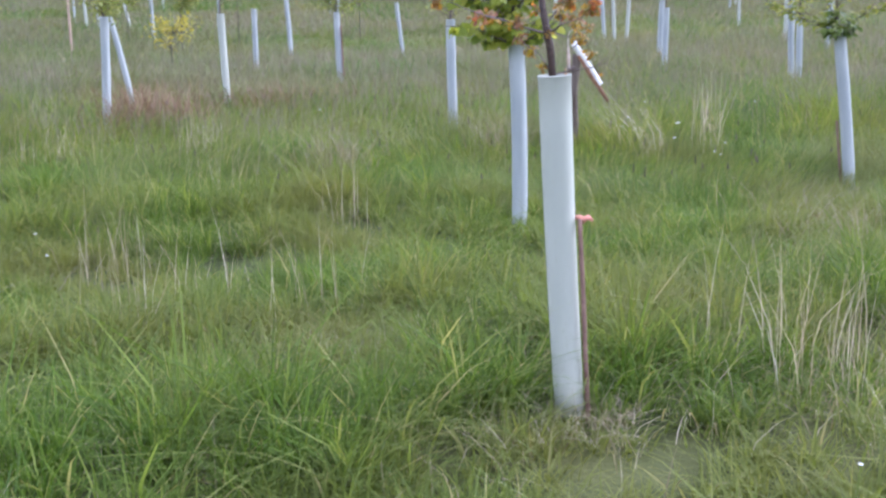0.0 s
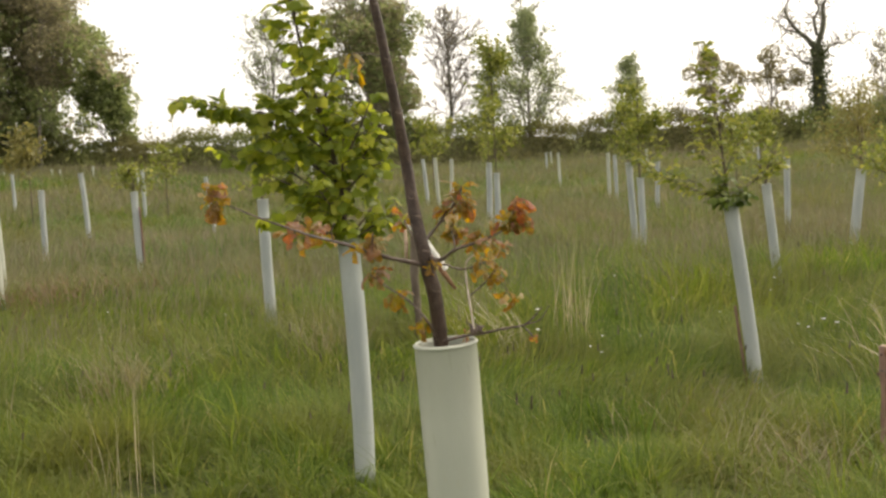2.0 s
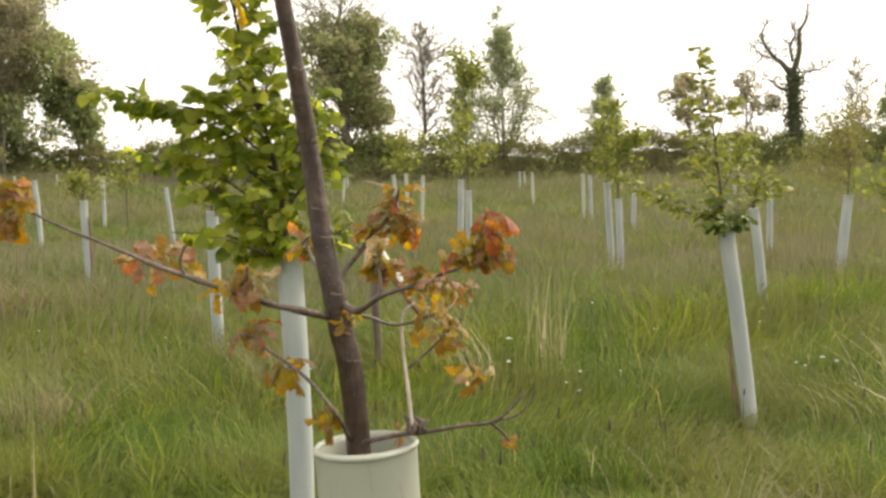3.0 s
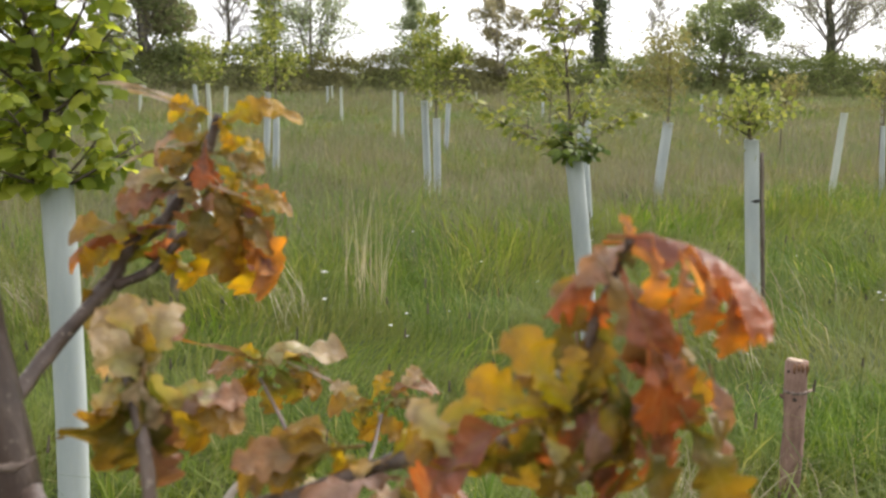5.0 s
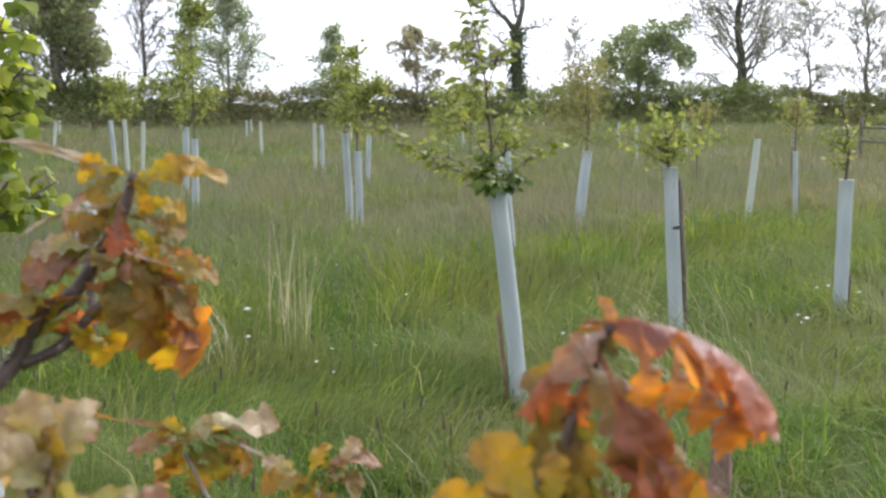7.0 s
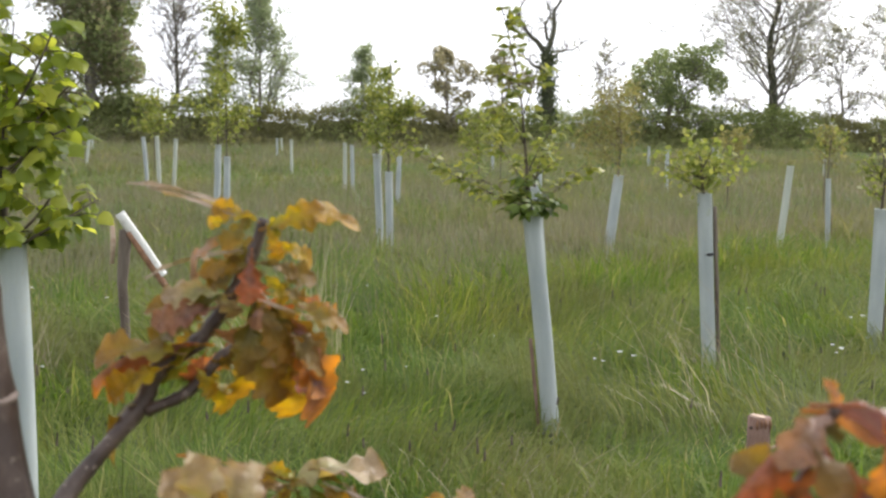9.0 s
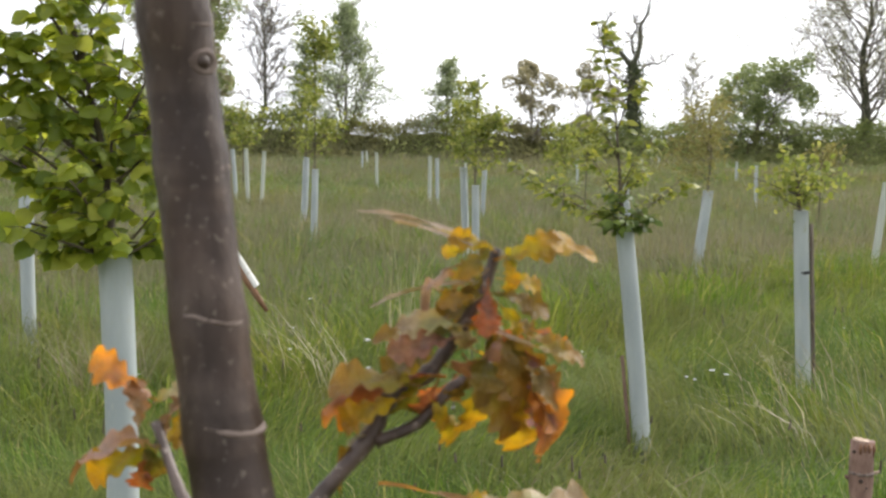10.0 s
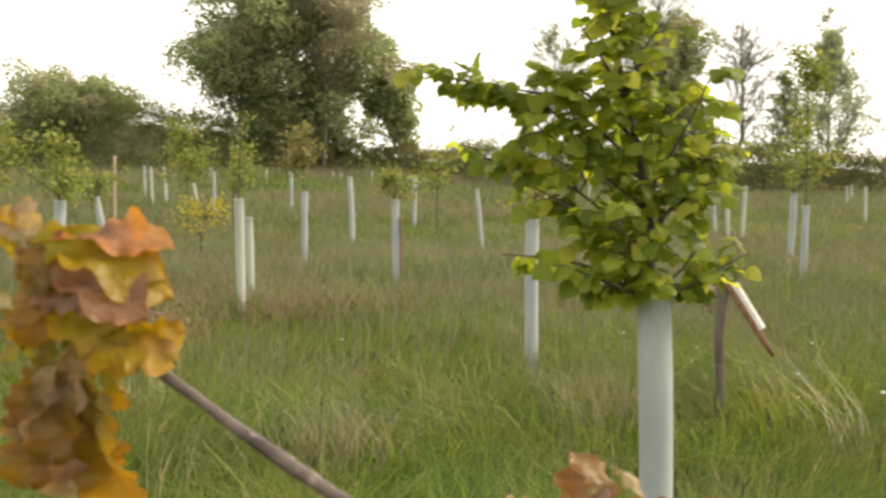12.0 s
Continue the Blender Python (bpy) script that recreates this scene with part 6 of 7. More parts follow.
def lime_tree():
    rng = random.Random(5)
    ob = thing("lime_sapling", -0.31, 3.24, 0.0, "young lime tree with dense fresh green leaves", "tree")
    b = bmesh.new()
    lead = spline([(0.0, 0.0, 0.1), (0.0, 0.0, 1.1), (-0.035, 0.0, 1.5), (-0.12, 0.0, 1.86), (-0.17, 0.01, 2.08), (-0.25, 0.0, 2.5)], 6)
    limb(b, lead, [0.017 * (1 - 0.85 * i / 30) for i in range(31)], 8, 0.05, rng)
    part("trunk", b, BARK, ob, "slim dark brown stem")
    stems = [((-0.01, 0, 1.26), (0.0, -0.03, 1.5), (0.035, -0.04, 1.80), 13, 0.14), ((0.0, -0.03, 1.5), (0.08, -0.06, 1.64), (0.15, -0.07, 1.80), 12, 0.12), ((0.0, -0.03, 1.42), (0.10, 0.02, 1.54), (0.19, 0.02, 1.64), 11, 0.12), ((-0.01, -0.02, 1.36), (0.10, -0.05, 1.46), (0.17, -0.05, 1.50), 7, 0.10),
             ((0, 0, 1.14), (0.13, -0.06, 1.22), (0.26, -0.05, 1.30), 9, 0.10), ((0, 0, 1.16), (0.08, 0.05, 1.24), (0.15, 0.08, 1.34), 9, 0.12), ((0, 0, 1.15), (-0.10, -0.10, 1.20), (-0.20, -0.14, 1.24), 10, 0.13), ((0, 0, 1.15), (-0.22, 0.03, 1.25), (-0.44, 0.03, 1.27), 4, 0.07),
             ((0, 0, 1.17), (-0.05, 0.12, 1.26), (-0.06, 0.20, 1.34), 9, 0.13), ((-0.01, 0, 1.2), (-0.06, -0.12, 1.32), (-0.12, -0.2, 1.42), 11, 0.14), ((-0.01, 0, 1.24), (-0.18, -0.03, 1.38), (-0.34, -0.04, 1.47), 14, 0.14),
             ((-0.02, 0, 1.3), (-0.26, 0.06, 1.48), (-0.53, 0.05, 1.56), 18, 0.12), ((-0.03, 0, 1.42), (-0.22, 0.0, 1.56), (-0.36, -0.02, 1.66), 12, 0.12), ((-0.04, 0, 1.5), (-0.36, 0.0, 1.72), (-0.76, -0.02, 1.82), 24, 0.09), ((-0.05, 0, 1.54), (-0.28, -0.03, 1.72), (-0.50, -0.03, 1.76), 12, 0.10),
             ((-0.05, 0, 1.55), (-0.10, 0.08, 1.66), (-0.12, 0.14, 1.74), 9, 0.12), ((-0.07, 0, 1.62), (-0.20, -0.02, 1.74), (-0.33, -0.03, 1.79), 11, 0.12), ((-0.09, 0, 1.72), (-0.04, -0.03, 1.86), (0.01, -0.03, 1.94), 8, 0.10), ((0.0, 0.0, 1.34), (0.07, 0.10, 1.46), (0.12, 0.14, 1.56), 9, 0.12), ((-0.09, 0, 1.72), (-0.16, -0.05, 1.84), (-0.22, -0.06, 1.93), 9, 0.11),
             ((-0.12, 0, 1.86), (-0.16, 0, 2.05), (-0.20, 0, 2.22), 13, 0.12), ((-0.14, 0, 1.92), (-0.08, 0, 2.02), (-0.04, 0, 2.08), 6, 0.09), ((-0.17, 0, 2.1), (-0.20, 0, 2.3), (-0.26, 0, 2.52), 12, 0.095)]
    for a, m, c, n, s in stems:
        leafy_branch(ob, [a, m, c], (0.006, 0.0022), n, s, 7, 0.058, LIME_LEAVES, rng, BARK, 0.55)


lime_tree()


def hornbeam():
    rng = random.Random(9)
    ob = thing("hornbeam_sapling", 1.975, 5.08, 0.0, "young hornbeam with airy yellow green leaves above its tube", "tree")
    b = bmesh.new()
    limb(b, spline([(0.13, 0.0, 0.05), (0.0, 0.0, 1.12), (-0.03, 0.0, 1.42), (-0.075, 0.0, 1.76), (-0.17, 0.0, 2.12)], 6), [0.013 * (1 - 0.9 * i / 24) for i in range(25)], 7, 0.05, rng)
    part("trunk", b, BARK, ob, "slim dark stem")
    # the low inner stems carry the leaves with shade painted into them
    stems = [((0, 0, 1.14), (-0.32, -0.05, 1.27), (-0.64, -0.04, 1.43), 15, 0.085, HAZEL_LEAVES), ((0, 0, 1.15), (-0.22, 0.06, 1.28), (-0.42, 0.08, 1.36), 8, 0.08, HAZEL_LEAVES), ((0, 0, 1.14), (0.15, -0.05, 1.27), (0.29, -0.04, 1.39), 9, 0.08, HAZEL_LEAVES),
             ((0, 0, 1.12), (-0.06, -0.07, 1.17), (-0.12, -0.10, 1.17), 9, 0.085, SHADE_PAINTED_LEAVES), ((0, 0, 1.12), (0.05, -0.06, 1.18), (0.10, -0.08, 1.19), 8, 0.08, SHADE_PAINTED_LEAVES), ((0, 0, 1.14), (-0.02, -0.05, 1.24), (-0.03, -0.06, 1.30), 8, 0.08, SHADE_PAINTED_LEAVES),
             ((-0.01, 0, 1.22), (-0.13, 0.02, 1.42), (-0.27, 0.03, 1.60), 10, 0.08, HAZEL_LEAVES), ((-0.02, 0, 1.32), (0.06, 0.0, 1.48), (0.14, 0.0, 1.58), 8, 0.075, HAZEL_LEAVES), ((-0.03, 0, 1.45), (-0.12, 0, 1.60), (-0.20, 0, 1.68), 7, 0.07, HAZEL_LEAVES),
             ((-0.05, 0, 1.6), (0.0, 0, 1.76), (0.03, 0, 1.86), 8, 0.075, HAZEL_LEAVES), ((-0.06, 0, 1.68), (-0.13, 0, 1.78), (-0.19, 0, 1.84), 6, 0.06, HAZEL_LEAVES), ((-0.09, 0, 1.82), (-0.13, 0, 1.98), (-0.18, 0, 2.14), 11, 0.065, HAZEL_LEAVES)]
    for a, m, c, n, s, meshes in stems:
        leafy_branch(ob, [a, m, c], (0.004, 0.0015), n + 2, s, 7, 0.052, meshes, rng, BARK, 0.3)


hornbeam()


def sapling(x, y, z, height, spread, leaves, size, mat, seed, label, low=0.0):
    """A planted sapling standing out of its tube: thin stem, rising twigs and a loose crown."""
    rng = np.random.default_rng(seed)
    ob = thing("sapling", x, y, 0.0, label, "tree", "planted saplings")
    segs = []
    top = np.array([rng.uniform(-0.1, 0.1), rng.uniform(-0.05, 0.05), z + height])
    mid = np.array([rng.uniform(-0.04, 0.04), 0, z + height * 0.5])
    mid = mid + np.array([0, 0, 0.02])
    segs.append([TUBE_LEAN.get((x, y), 0.0) * z, 0, 0.05, 0, 0, z, 0.015, 0.012])
    segs.append([0, 0, z, *mid, 0.012, 0.009])
    segs.append([*mid, *top, 0.009, 0.003])
    pts = []
    for k in range(14):
        t = rng.uniform(0.04, 0.92)
        p = np.array([0, 0, z]) + (top - np.array([0, 0, z])) * t
        a = rng.uniform(0, 2 * math.pi)
        reach = spread * (1.05 - 0.7 * t) * rng.uniform(0.55, 1.1)
        q = p + np.array([math.cos(a) * reach, math.sin(a) * reach, reach * rng.uniform(0.35, 1.1)])
        segs.append([*p, *q, 0.005, 0.002])
        m = max(5, leaves // 9)
        s = rng.random((m, 1)) ** 0.7
        pts.append(p + (q - p) * s + rng.normal(0, spread * 0.15, (m, 3)))
    v, q = sticks(segs[:3], 6)
    child("trunk", np_mesh("trunk", v, quads=q, mat=BARK), ob, "thin brown stem")
    for sg in segs[3:]:
        v, q = sticks([sg], 5)
        child("branch", np_mesh("branch", v, quads=q, mat=BARK), ob)
    pts = np.concatenate(pts)
    child("crown", leaf_cloud("crown", pts, rng.uniform(0.5, 1.0, len(pts)) * size, mat, rng, 0.2), ob)
    return ob


sapling(3.58, 6.27, 1.16, 0.20, 0.42, 300, 0.042, SAPLING, 1, "small sapling with fresh yellow green leaves")
sapling(5.93, 12.75, 1.04, 0.95, 0.66, 1500, 0.036, SAP_BROWN, 2, "airy bronze green sapling above its tube")
sapling(5.373, 6.91, 1.02, 0.55, 0.2, 110, 0.04, SAPLING, 3, "thin sapling with few yellow green leaves")
sapling(3.60, 9.40, 1.06, 0.35, 0.25, 130, 0.045, SAPLING, 4, "small green sapling above its tube")
sapling(9.70, 13.95, 0.96, 0.75, 0.35, 150, 0.05, SAP_BROWN, 5, "thin bronze sapling above its tube")
sapling(3.16, 13.28, 1.1, 1.35, 0.42, 700, 0.055, SAPLING, 6, "tall light green sapling above its tube")
sapling(3.07, 13.57, 1.2, 0.9, 0.4, 260, 0.055, SAPLING, 7, "light green sapling above its tube")
sapling(1.51, 16.3, 1.1, 2.2, 0.6, 900, 0.06, SAPLING, 8, "tall slim pale green sapling above its tube")
sapling(1.61, 19.0, 1.2, 1.2, 0.4, 260, 0.06, SAPLING, 9, "slim pale green sapling above its tube")
sapling(-1.22, 7.86, 1.18, 0.35, 0.2, 70, 0.045, SAPLING, 10, "small green sapling above its tube")
sapling(-3.55, 13.43, 1.1, 0.40, 0.34, 260, 0.05, SAPLING, 11, "bushy green sapling above its tube")
sapling(-4.96, 8.15, 1.18, 0.50, 0.34, 420, 0.042, SAPLING, 12, "bushy green sapling above its tube")
sapling(-5.75, 10.2, 1.15, 0.4, 0.3, 160, 0.045, SAPLING, 13, "green sapling above a leaning tube")
sapling(-4.5, 10.75, 1.2, 0.95, 0.2, 40, 0.04, SAPLING, 14, "thin dark stem with few leaves")
sapling(-6.66, 14.9, 0.50, 0.42, 0.55, 260, 0.05, SAP_YELLOW, 15, "low bright yellow leaved shrub in the grass")
sapling(0.9, 28.5, 1.2, 1.0, 0.8, 320, 0.10, SAPLING, 16, "bushy yellow green sapling far across the field")
sapling(-8.6, 21.0, 1.0, 0.9, 0.6, 360, 0.08, SAPLING, 17, "green sapling across the field")
sapling(-12.0, 26.5, 1.0, 1.6, 0.9, 600, 0.10, SAPLING, 18, "bushy green sapling across the field")
sapling(-10.2, 15.5, 0.9, 1.4, 0.6, 620, 0.06, SAPLING, 19, "tall green sapling at the side of the field")
sapling(-8.5, 25.0, 1.0, 1.4, 0.7, 460, 0.09, SAP_BROWN, 20, "bronze sapling across the field")
sapling(-5.2, 24.0, 1.0, 0.9, 0.6, 260, 0.08, SAPLING, 21, "green sapling across the field")
sapling(6.9, 21.5, 1.0, 0.9, 0.6, 300, 0.08, SAPLING, 22, "green sapling across the field")
sapling(11.0, 19.0, 1.0, 0.7, 0.5, 220, 0.07, SAP_BROWN, 23, "bronze sapling across the field")
sapling(8.2, 24.0, 1.0, 0.9, 0.7, 300, 0.09, SAPLING, 24, "green sapling across the field")
sapling(13.4, 19.5, 1.0, 1.0, 0.5, 220, 0.07, SAPLING, 25, "thin green sapling across the field")


# ---- hedge and the trees behind ----
def hedge_top(x):
    return 2.50 + 2.1 / (1 + np.exp((x + 22.5) / 2.5)) + 0.16 * np.sin(0.55 * x) + 0.14 * np.sin(1.7 * x + 1) + 0.10 * np.sin(4.3 * x) + 0.35 * np.exp(-((x - 38) / 7) ** 2)


def build_hedge():
    rng = np.random.default_rng(77)
    ob = thing("hedge", 0, 60, 0, "long overgrown green and bronze field hedge", "hedge", kind="structure")
    # twiggy heart
    xs = np.arange(-52, 62, 0.8)
    prof = [(-1.0, 0.0), (-1.1, 0.45), (-0.75, 0.8), (0, 0.9), (0.75, 0.8), (1.1, 0.4), (1.0, 0.0)]
    v = [[(x, dy * rng.uniform(0.75, 1.1), float(ground_z(x, 60)) - 0.1 + h * (hedge_top(x) - float(ground_z(x, 60))) * rng.uniform(0.85, 1.0)) for dy, h in prof] for x in xs]
    v = np.array(v)
    m = len(prof)
    i = (np.arange(len(xs) - 1)[:, None] * m + np.arange(m - 1)[None, :]).ravel()
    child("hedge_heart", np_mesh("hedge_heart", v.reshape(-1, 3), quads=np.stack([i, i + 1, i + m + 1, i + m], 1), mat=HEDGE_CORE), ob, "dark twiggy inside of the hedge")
    n = 90000
    x = rng.uniform(-44, 56, n)
    a = rng.uniform(0.0, 1.0, n) * math.pi * 0.62
    r = rng.normal(1.0, 0.09, n)
    y = -1.15 * np.cos(a) * r
    foot = ground_z(x, 60.0 + 0 * x)
    z = foot + (hedge_top(x) - foot) * (0.04 + np.abs(np.sin(a)) ** 0.75) * r + rng.normal(0, 0.08, n)
    z = np.maximum(z, foot + 0.03)
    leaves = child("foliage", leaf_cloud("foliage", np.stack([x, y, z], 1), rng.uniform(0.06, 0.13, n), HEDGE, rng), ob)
    tagged(leaves, kind="stuff")
    m = 16000
    fx = rng.uniform(-44, 56, m)
    fy = rng.uniform(-2.6, -0.9, m)
    fz = ground_z(fx, 60 + fy) + rng.gamma(1.6, 0.22, m) * (0.6 + 0.5 * np.sin(0.9 * fx) ** 2)
    tagged(child("undergrowth", leaf_cloud("undergrowth", np.stack([fx, fy, fz], 1), rng.uniform(0.08, 0.2, m), HEDGE, rng, 0, 2.2), ob), kind="stuff")
    # sprays that stand out of the top
    segs, pts = [], []
    for k in range(330):
        x0 = rng.uniform(-50, 60)
        z0 = float(hedge_top(x0)) * 0.85
        h = rng.gamma(2.0, 0.22)
        q = np.array([x0 + rng.normal(0, 0.15), rng.normal(0, 0.5), z0 + 0.3 + h])
        segs.append([x0, 0, z0, *q, 0.018, 0.008])
        pts.append(q + rng.normal(0, (0.16, 0.16, 0.22), (12, 3)))
    v, q = sticks(segs, 4)
    child("brushwood", np_mesh("brushwood", v, quads=q, mat=FAR_BARK), ob, "thin upright shoots")
    pts = np.concatenate(pts)
    tagged(child("spray_foliage", leaf_cloud("spray_foliage", pts, rng.uniform(0.07, 0.14, len(pts)), HEDGE, rng), ob), kind="stuff")


build_hedge()


def crooked(p, d, length, n, bend, lift, rng):
    """Points of a bough that wanders as it goes and turns up or down by lift."""
    out = [np.asarray(p, float)]
    d = unit_rows(np.asarray(d, float))
    for k in range(n):
        d = unit_rows(d + rng.normal(0, bend, 3) + np.array([0, 0, lift]))
        out.append(out[-1] + d * length / n)
    return out, d


def chain(points, r0, r1):
    n = len(points) - 1
    return [[*points[k], *points[k + 1], r0 + (r1 - r0) * k / n, r0 + (r1 - r0) * (k + 1) / n] for k in range(n)]


def far_tree(x, y, height, spread, seed, label, mat, leaves=8000, size=0.15, first=0.25, trunk=0.22, rise=0.6, bark=None, limbs=20, twigs=5, lean=0.0, second=None, share=0.0, clump=0.27, shape=0.8, cone=False, lobes=0, lobe=0.7):
    """A tree far off: a wandering trunk, boughs, branches and twigs. Leaves stand in loose tufts at the twigs' ends or, with lobes, in rounded clumps out on the crown."""
    rng = np.random.default_rng(seed)
    z0 = float(ground_z(x, y)) - 0.1
    height = height - z0
    ob = thing("tree", x, y, z0, label, "tree", "trees behind the hedge")
    bark = bark or FAR_BARK
    spine = [np.zeros(3)]
    for k in range(1, 9):
        spine.append(np.array([lean * height * (k / 8) ** 1.2 + rng.normal(0, 0.012 * height), rng.normal(0, 0.012 * height), height * 0.93 * k / 8]))
    v, q = sticks(chain(spine, trunk, trunk * 0.12), 8)
    child("trunk", np_mesh("trunk", v, quads=q, mat=bark, smooth=True), ob)
    thin, tips, reachs = [], [], []
    for k in range(limbs):
        t = first + (1.0 - first) * (k + rng.random()) / limbs
        f = min(t * 8, 7.999)
        p = spine[int(f)] * (1 - f % 1) + spine[int(f) + 1] * (f % 1)
        a = 2.4 * k + rng.uniform(-0.6, 0.6)
        u = (t - first) / (1 - first)
        if cone:
            reach = spread * (1.08 - u) ** 0.9 * rng.uniform(0.6, 1.15)
        else:
            reach = spread * (0.25 + 0.85 * math.sin(math.pi * (0.18 + 0.78 * u)) ** shape) * rng.uniform(0.7, 1.15)
        line, d = crooked(p, (math.cos(a), math.sin(a), rise * rng.uniform(0.6, 1.3)), reach, 4, 0.16, 0.06, rng)
        r = trunk * 0.22 * (1 - 0.55 * u)
        v, q = sticks(chain(line, r, r * 0.3), 6)
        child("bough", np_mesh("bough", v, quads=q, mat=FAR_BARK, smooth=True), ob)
        for j in range(6):
            s = 0.22 + 0.78 * (j + rng.random()) / 6
            g = min(s * 4, 3.999)
            b0 = line[int(g)] * (1 - g % 1) + line[int(g) + 1] * (g % 1)
            way = unit_rows(line[int(g) + 1] - line[int(g)]) + rng.normal(0, 0.55, 3)
            l2 = reach * 0.40 * rng.uniform(0.6, 1.25)
            sub, d2 = crooked(b0, way, l2, 3, 0.2, 0.1, rng)
            thin += chain(sub, max(0.018, r * 0.32), 0.013)
            for i in range(twigs):
                e = rng.uniform(0.25, 1.0) * 3
                e = min(e, 2.999)
                e0 = sub[int(e)] * (1 - e % 1) + sub[int(e) + 1] * (e % 1)
                e1 = e0 + unit_rows(unit_rows(sub[-1] - sub[0]) + rng.normal(0, 0.6, 3)) * l2 * rng.uniform(0.3, 0.8)
                thin.append([*e0, *e1, 0.011, 0.005])
                tips += [e1, (e0 + e1) / 2]
                reachs += [s, s]
    v, q = sticks(thin, 3)
    tagged(child("branchwork", np_mesh("branchwork", v, quads=q, mat=FAR_BARK), ob), kind="stuff")
    tips, reachs = np.array(tips), np.array(reachs)
    if lobes:
        outer = tips[reachs > 0.40]
        hubs = outer[rng.integers(0, len(outer), lobes)]
        wide = lobe * rng.uniform(0.55, 1.25, lobes)
        pick = rng.choice(lobes, leaves, p=wide ** 2 / np.sum(wide ** 2))
        d = unit_rows(rng.normal(size=(leaves, 3)) + np.array([0, 0, 0.25]))
        r = wide[pick] * (0.45 + 0.55 * rng.random(leaves) ** 0.4) * (1 + 0.10 * np.sin(7 * d[:, 0] + 5 * d[:, 2] + pick))
        pts = hubs[pick] + d * r[:, None] * np.array([1, 1, 0.85])
    else:
        tips = tips[rng.random(len(tips)) < 0.7]
        pts = tips[rng.integers(0, len(tips), leaves)] + rng.normal(0, clump, (leaves, 3)) * np.array([1, 1, 0.7])
        pick = np.arange(leaves)
    pts[:, 2] = np.maximum(pts[:, 2], 0.3)
    size = size * 0.9
    other = (pick % 100) < 100 * share
    for rows, m in ((pts[~other], mat), (pts[other], second)):
        if m and len(rows):
            child("crown", leaf_cloud("crown", rows, rng.uniform(0.7, 1.45, len(rows)) * size, m, rng, 0.1), ob)
    return ob


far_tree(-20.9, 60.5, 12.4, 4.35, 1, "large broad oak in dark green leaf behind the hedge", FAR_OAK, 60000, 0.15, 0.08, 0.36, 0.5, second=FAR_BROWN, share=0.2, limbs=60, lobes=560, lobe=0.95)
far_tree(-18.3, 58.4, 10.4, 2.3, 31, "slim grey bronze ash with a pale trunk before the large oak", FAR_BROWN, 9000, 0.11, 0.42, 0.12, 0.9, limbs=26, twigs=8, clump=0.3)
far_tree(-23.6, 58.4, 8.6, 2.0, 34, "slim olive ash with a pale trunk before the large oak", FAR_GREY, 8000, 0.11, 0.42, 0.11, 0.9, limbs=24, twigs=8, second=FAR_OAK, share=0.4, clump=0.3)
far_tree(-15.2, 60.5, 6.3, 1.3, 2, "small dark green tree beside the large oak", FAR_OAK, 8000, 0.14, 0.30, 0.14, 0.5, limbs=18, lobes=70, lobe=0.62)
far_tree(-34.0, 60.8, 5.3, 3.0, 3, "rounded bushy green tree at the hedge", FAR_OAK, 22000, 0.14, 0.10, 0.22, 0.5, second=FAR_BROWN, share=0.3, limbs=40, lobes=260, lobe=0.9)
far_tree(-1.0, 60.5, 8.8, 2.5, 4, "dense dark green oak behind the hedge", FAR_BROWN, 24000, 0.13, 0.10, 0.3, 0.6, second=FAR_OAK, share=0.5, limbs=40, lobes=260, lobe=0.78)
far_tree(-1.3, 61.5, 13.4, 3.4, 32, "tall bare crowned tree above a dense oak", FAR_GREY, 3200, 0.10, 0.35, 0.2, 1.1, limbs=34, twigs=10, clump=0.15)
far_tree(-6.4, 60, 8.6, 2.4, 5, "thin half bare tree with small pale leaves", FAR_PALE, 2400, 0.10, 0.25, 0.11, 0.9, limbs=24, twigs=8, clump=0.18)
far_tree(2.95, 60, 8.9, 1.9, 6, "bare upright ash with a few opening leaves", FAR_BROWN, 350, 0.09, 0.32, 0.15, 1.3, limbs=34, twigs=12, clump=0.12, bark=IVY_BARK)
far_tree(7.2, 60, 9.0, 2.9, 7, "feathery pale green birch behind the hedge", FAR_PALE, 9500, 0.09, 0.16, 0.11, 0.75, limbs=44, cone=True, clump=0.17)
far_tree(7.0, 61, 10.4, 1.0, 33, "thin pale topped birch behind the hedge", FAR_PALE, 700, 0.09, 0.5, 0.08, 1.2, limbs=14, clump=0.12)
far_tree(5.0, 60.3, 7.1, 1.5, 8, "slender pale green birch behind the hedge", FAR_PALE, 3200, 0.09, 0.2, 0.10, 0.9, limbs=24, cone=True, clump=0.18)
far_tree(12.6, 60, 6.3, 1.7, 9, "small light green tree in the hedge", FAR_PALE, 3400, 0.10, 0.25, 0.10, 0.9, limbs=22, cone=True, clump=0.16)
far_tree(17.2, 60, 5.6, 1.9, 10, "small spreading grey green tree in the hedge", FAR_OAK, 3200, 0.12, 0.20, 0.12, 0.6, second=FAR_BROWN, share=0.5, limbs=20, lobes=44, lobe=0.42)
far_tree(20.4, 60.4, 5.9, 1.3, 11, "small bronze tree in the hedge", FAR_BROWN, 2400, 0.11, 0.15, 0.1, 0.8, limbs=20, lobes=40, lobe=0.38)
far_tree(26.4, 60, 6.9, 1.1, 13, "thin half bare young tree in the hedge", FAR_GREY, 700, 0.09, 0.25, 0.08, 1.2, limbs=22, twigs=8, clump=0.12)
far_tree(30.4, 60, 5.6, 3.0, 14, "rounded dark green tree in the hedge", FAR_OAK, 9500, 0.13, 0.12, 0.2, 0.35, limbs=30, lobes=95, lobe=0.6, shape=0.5)
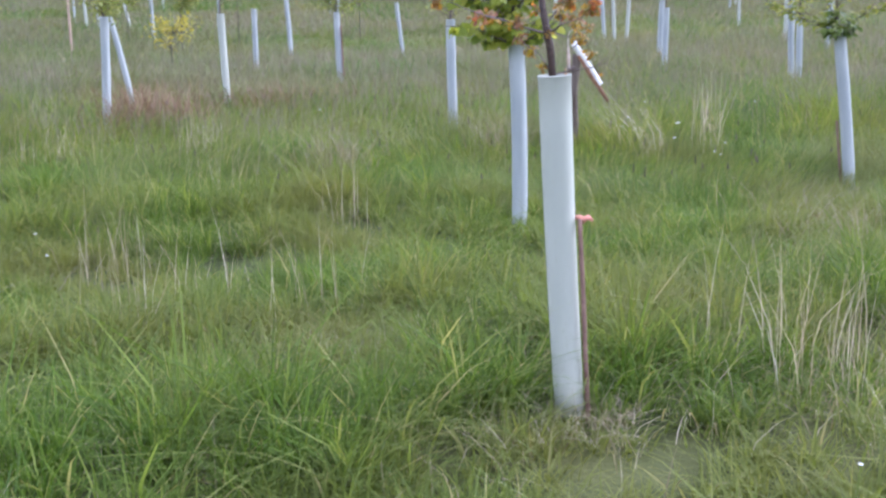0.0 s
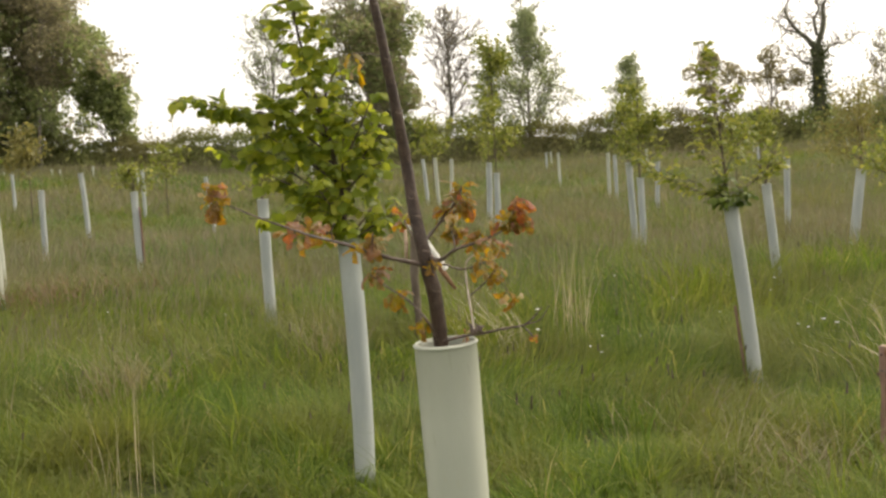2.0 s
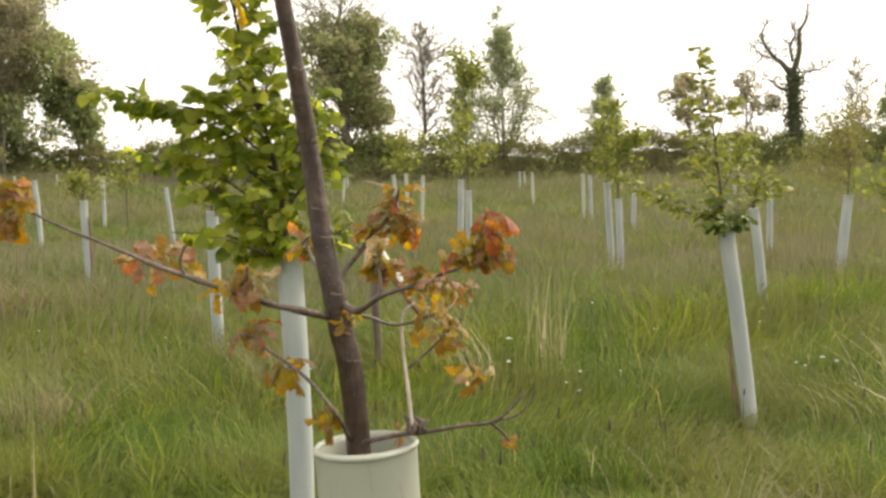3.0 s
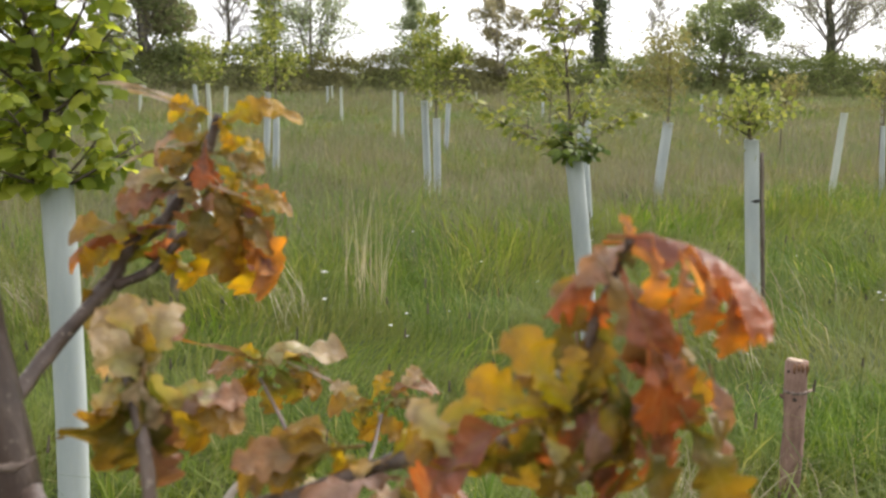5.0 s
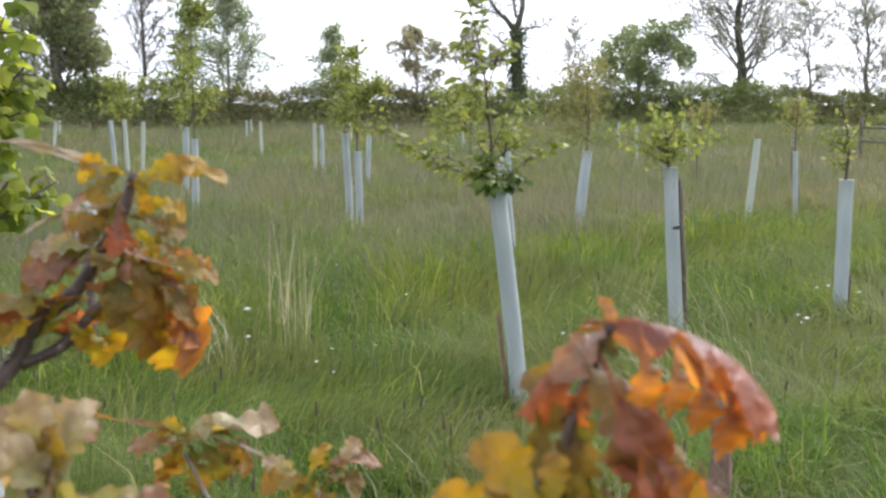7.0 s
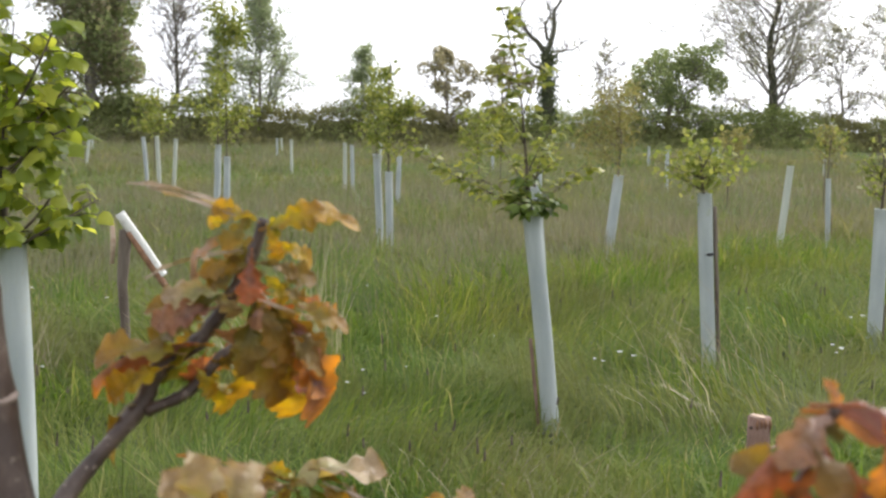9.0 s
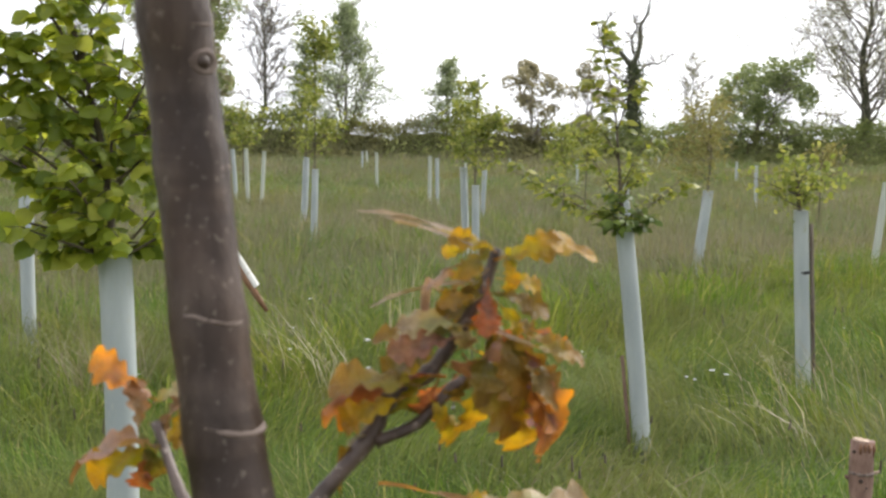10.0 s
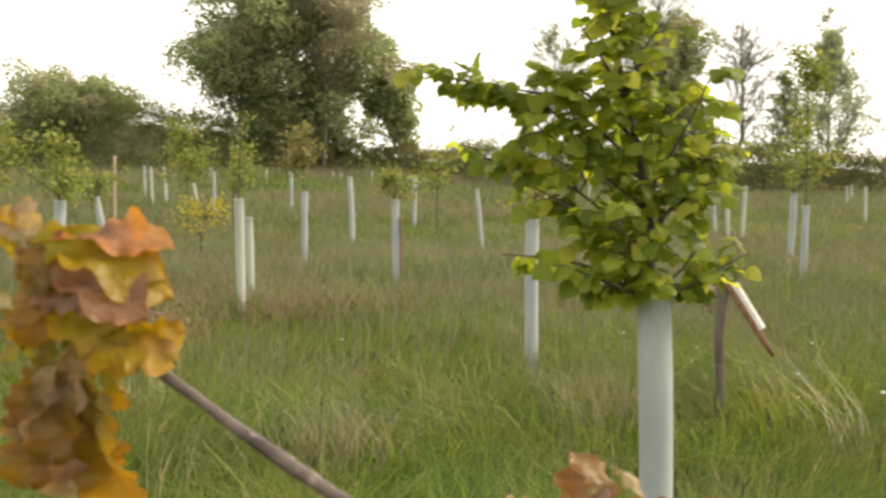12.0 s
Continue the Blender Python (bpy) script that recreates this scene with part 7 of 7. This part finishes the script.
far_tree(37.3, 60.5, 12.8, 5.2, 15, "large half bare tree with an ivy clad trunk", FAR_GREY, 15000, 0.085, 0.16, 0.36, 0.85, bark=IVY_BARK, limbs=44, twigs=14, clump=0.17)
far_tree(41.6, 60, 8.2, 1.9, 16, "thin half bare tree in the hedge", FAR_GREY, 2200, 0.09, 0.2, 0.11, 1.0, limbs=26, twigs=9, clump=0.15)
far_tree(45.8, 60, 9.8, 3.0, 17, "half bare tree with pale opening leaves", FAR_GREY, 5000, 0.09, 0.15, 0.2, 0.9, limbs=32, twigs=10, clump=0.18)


def dying_tree():
    """An ivy clad trunk that forks into a few crooked bare boughs."""
    rng = np.random.default_rng(12)
    x, y = 22.9, 59.8
    z0 = float(ground_z(x, y)) - 0.1
    ob = thing("tree", x, y, z0, "ivy clad dying tree with bare crooked upper boughs", "tree", "trees behind the hedge")
    trunk = [(0.05, 0, 0), (0.0, 0, 2.2), (-0.05, 0.1, 4.0), (-0.12, 0, 5.3)]
    v, q = sticks([[*a, *b, r0, r1] for a, b, r0, r1 in zip(trunk, trunk[1:], (0.36, 0.32, 0.27), (0.32, 0.27, 0.21))], 10)
    child("trunk", np_mesh("trunk", v, quads=q, mat=IVY_BARK, smooth=True), ob, "trunk wrapped in dark ivy")
    pts = np.concatenate([rng.normal((0, 0, z), (0.26, 0.26, 0.3), (260, 3)) for z in np.linspace(1.5, 5.2, 9)])
    tagged(child("ivy", leaf_cloud("ivy", pts, rng.uniform(0.08, 0.14, len(pts)), IVY_LEAF, rng), ob, "dark ivy on the trunk"), kind="stuff")
    boughs = [([(-0.12, 0, 5.2), (-0.65, 0.1, 5.9), (-1.05, 0.1, 6.2), (-1.55, 0.2, 6.9), (-1.75, 0.1, 7.5), (-1.5, 0.1, 8.0)], 0.21), ([(-0.12, 0, 5.3), (0.18, 0, 6.2), (0.32, 0.1, 7.0), (0.22, 0, 7.5), (0.62, 0, 8.2), (0.72, 0, 9.0)], 0.23),
              ([(-0.1, 0, 6.0), (-0.35, -0.3, 6.8), (-0.15, -0.5, 7.4), (-0.45, -0.5, 8.1)], 0.12), ([(0.1, 0, 5.0), (0.9, 0.3, 5.5), (1.6, 0.4, 5.6), (2.3, 0.5, 6.1)], 0.09), ([(-1.05, 0.1, 6.2), (-1.7, 0.0, 6.3), (-2.3, 0.1, 6.9)], 0.07), ([(-0.05, 0, 4.3), (-0.9, 0.2, 4.7), (-1.6, 0.3, 5.5)], 0.08)]
    thin, tips = [], []
    for line, r in boughs:
        line = spline(line, 3)
        v, q = sticks(chain(list(line), r * 0.78, r * 0.18), 7)
        child("bough", np_mesh("bough", v, quads=q, mat=IVY_BARK, smooth=True), ob, "crooked bare bough")
        for k in range(26):
            i = rng.integers(len(line) // 4, len(line))
            sub, d = crooked(line[i], rng.normal(0, 1, 3) + np.array([0, 0, 0.5]), rng.uniform(0.35, 1.0), 3, 0.35, 0.1, rng)
            thin += chain(sub, 0.028, 0.010)
            tips.append(sub[-1])
            for j in range(3):
                e = sub[2] + unit_rows(d + rng.normal(0, 0.7, 3)) * rng.uniform(0.15, 0.4)
                thin.append([*sub[2], *e, 0.010, 0.005])
                tips.append(e)
    v, q = sticks(thin, 3)
    tagged(child("branchwork", np_mesh("branchwork", v, quads=q, mat=FAR_BARK), ob), kind="stuff")
    tips = np.array(tips)
    pts = tips[rng.integers(0, len(tips), 420)] + rng.normal(0, 0.1, (420, 3))
    child("crown", leaf_cloud("crown", pts, rng.uniform(0.06, 0.12, 420), FAR_GREY, rng), ob)


dying_tree()


def field_fence():
    ob = thing("field_fence", 21.4, 28.0, 0, "short run of dark wooden post and rail fence", "fence")
    for k in range(2):
        p = part("post", stake_bmesh(1.4, 0.06, 60 + k), STAKE_GREY, ob)
        p.location = (k * 1.9, 0.1 * k, 0)
    for z in (0.75, 1.15):
        b = bmesh.new()
        limb(b, [(-0.1, -0.07, z), (0.9, -0.06, z - 0.02), (2.1, 0.03, z)], [0.035, 0.04, 0.035], 6)
        part("rail", b, STAKE_GREY, ob)


field_fence()
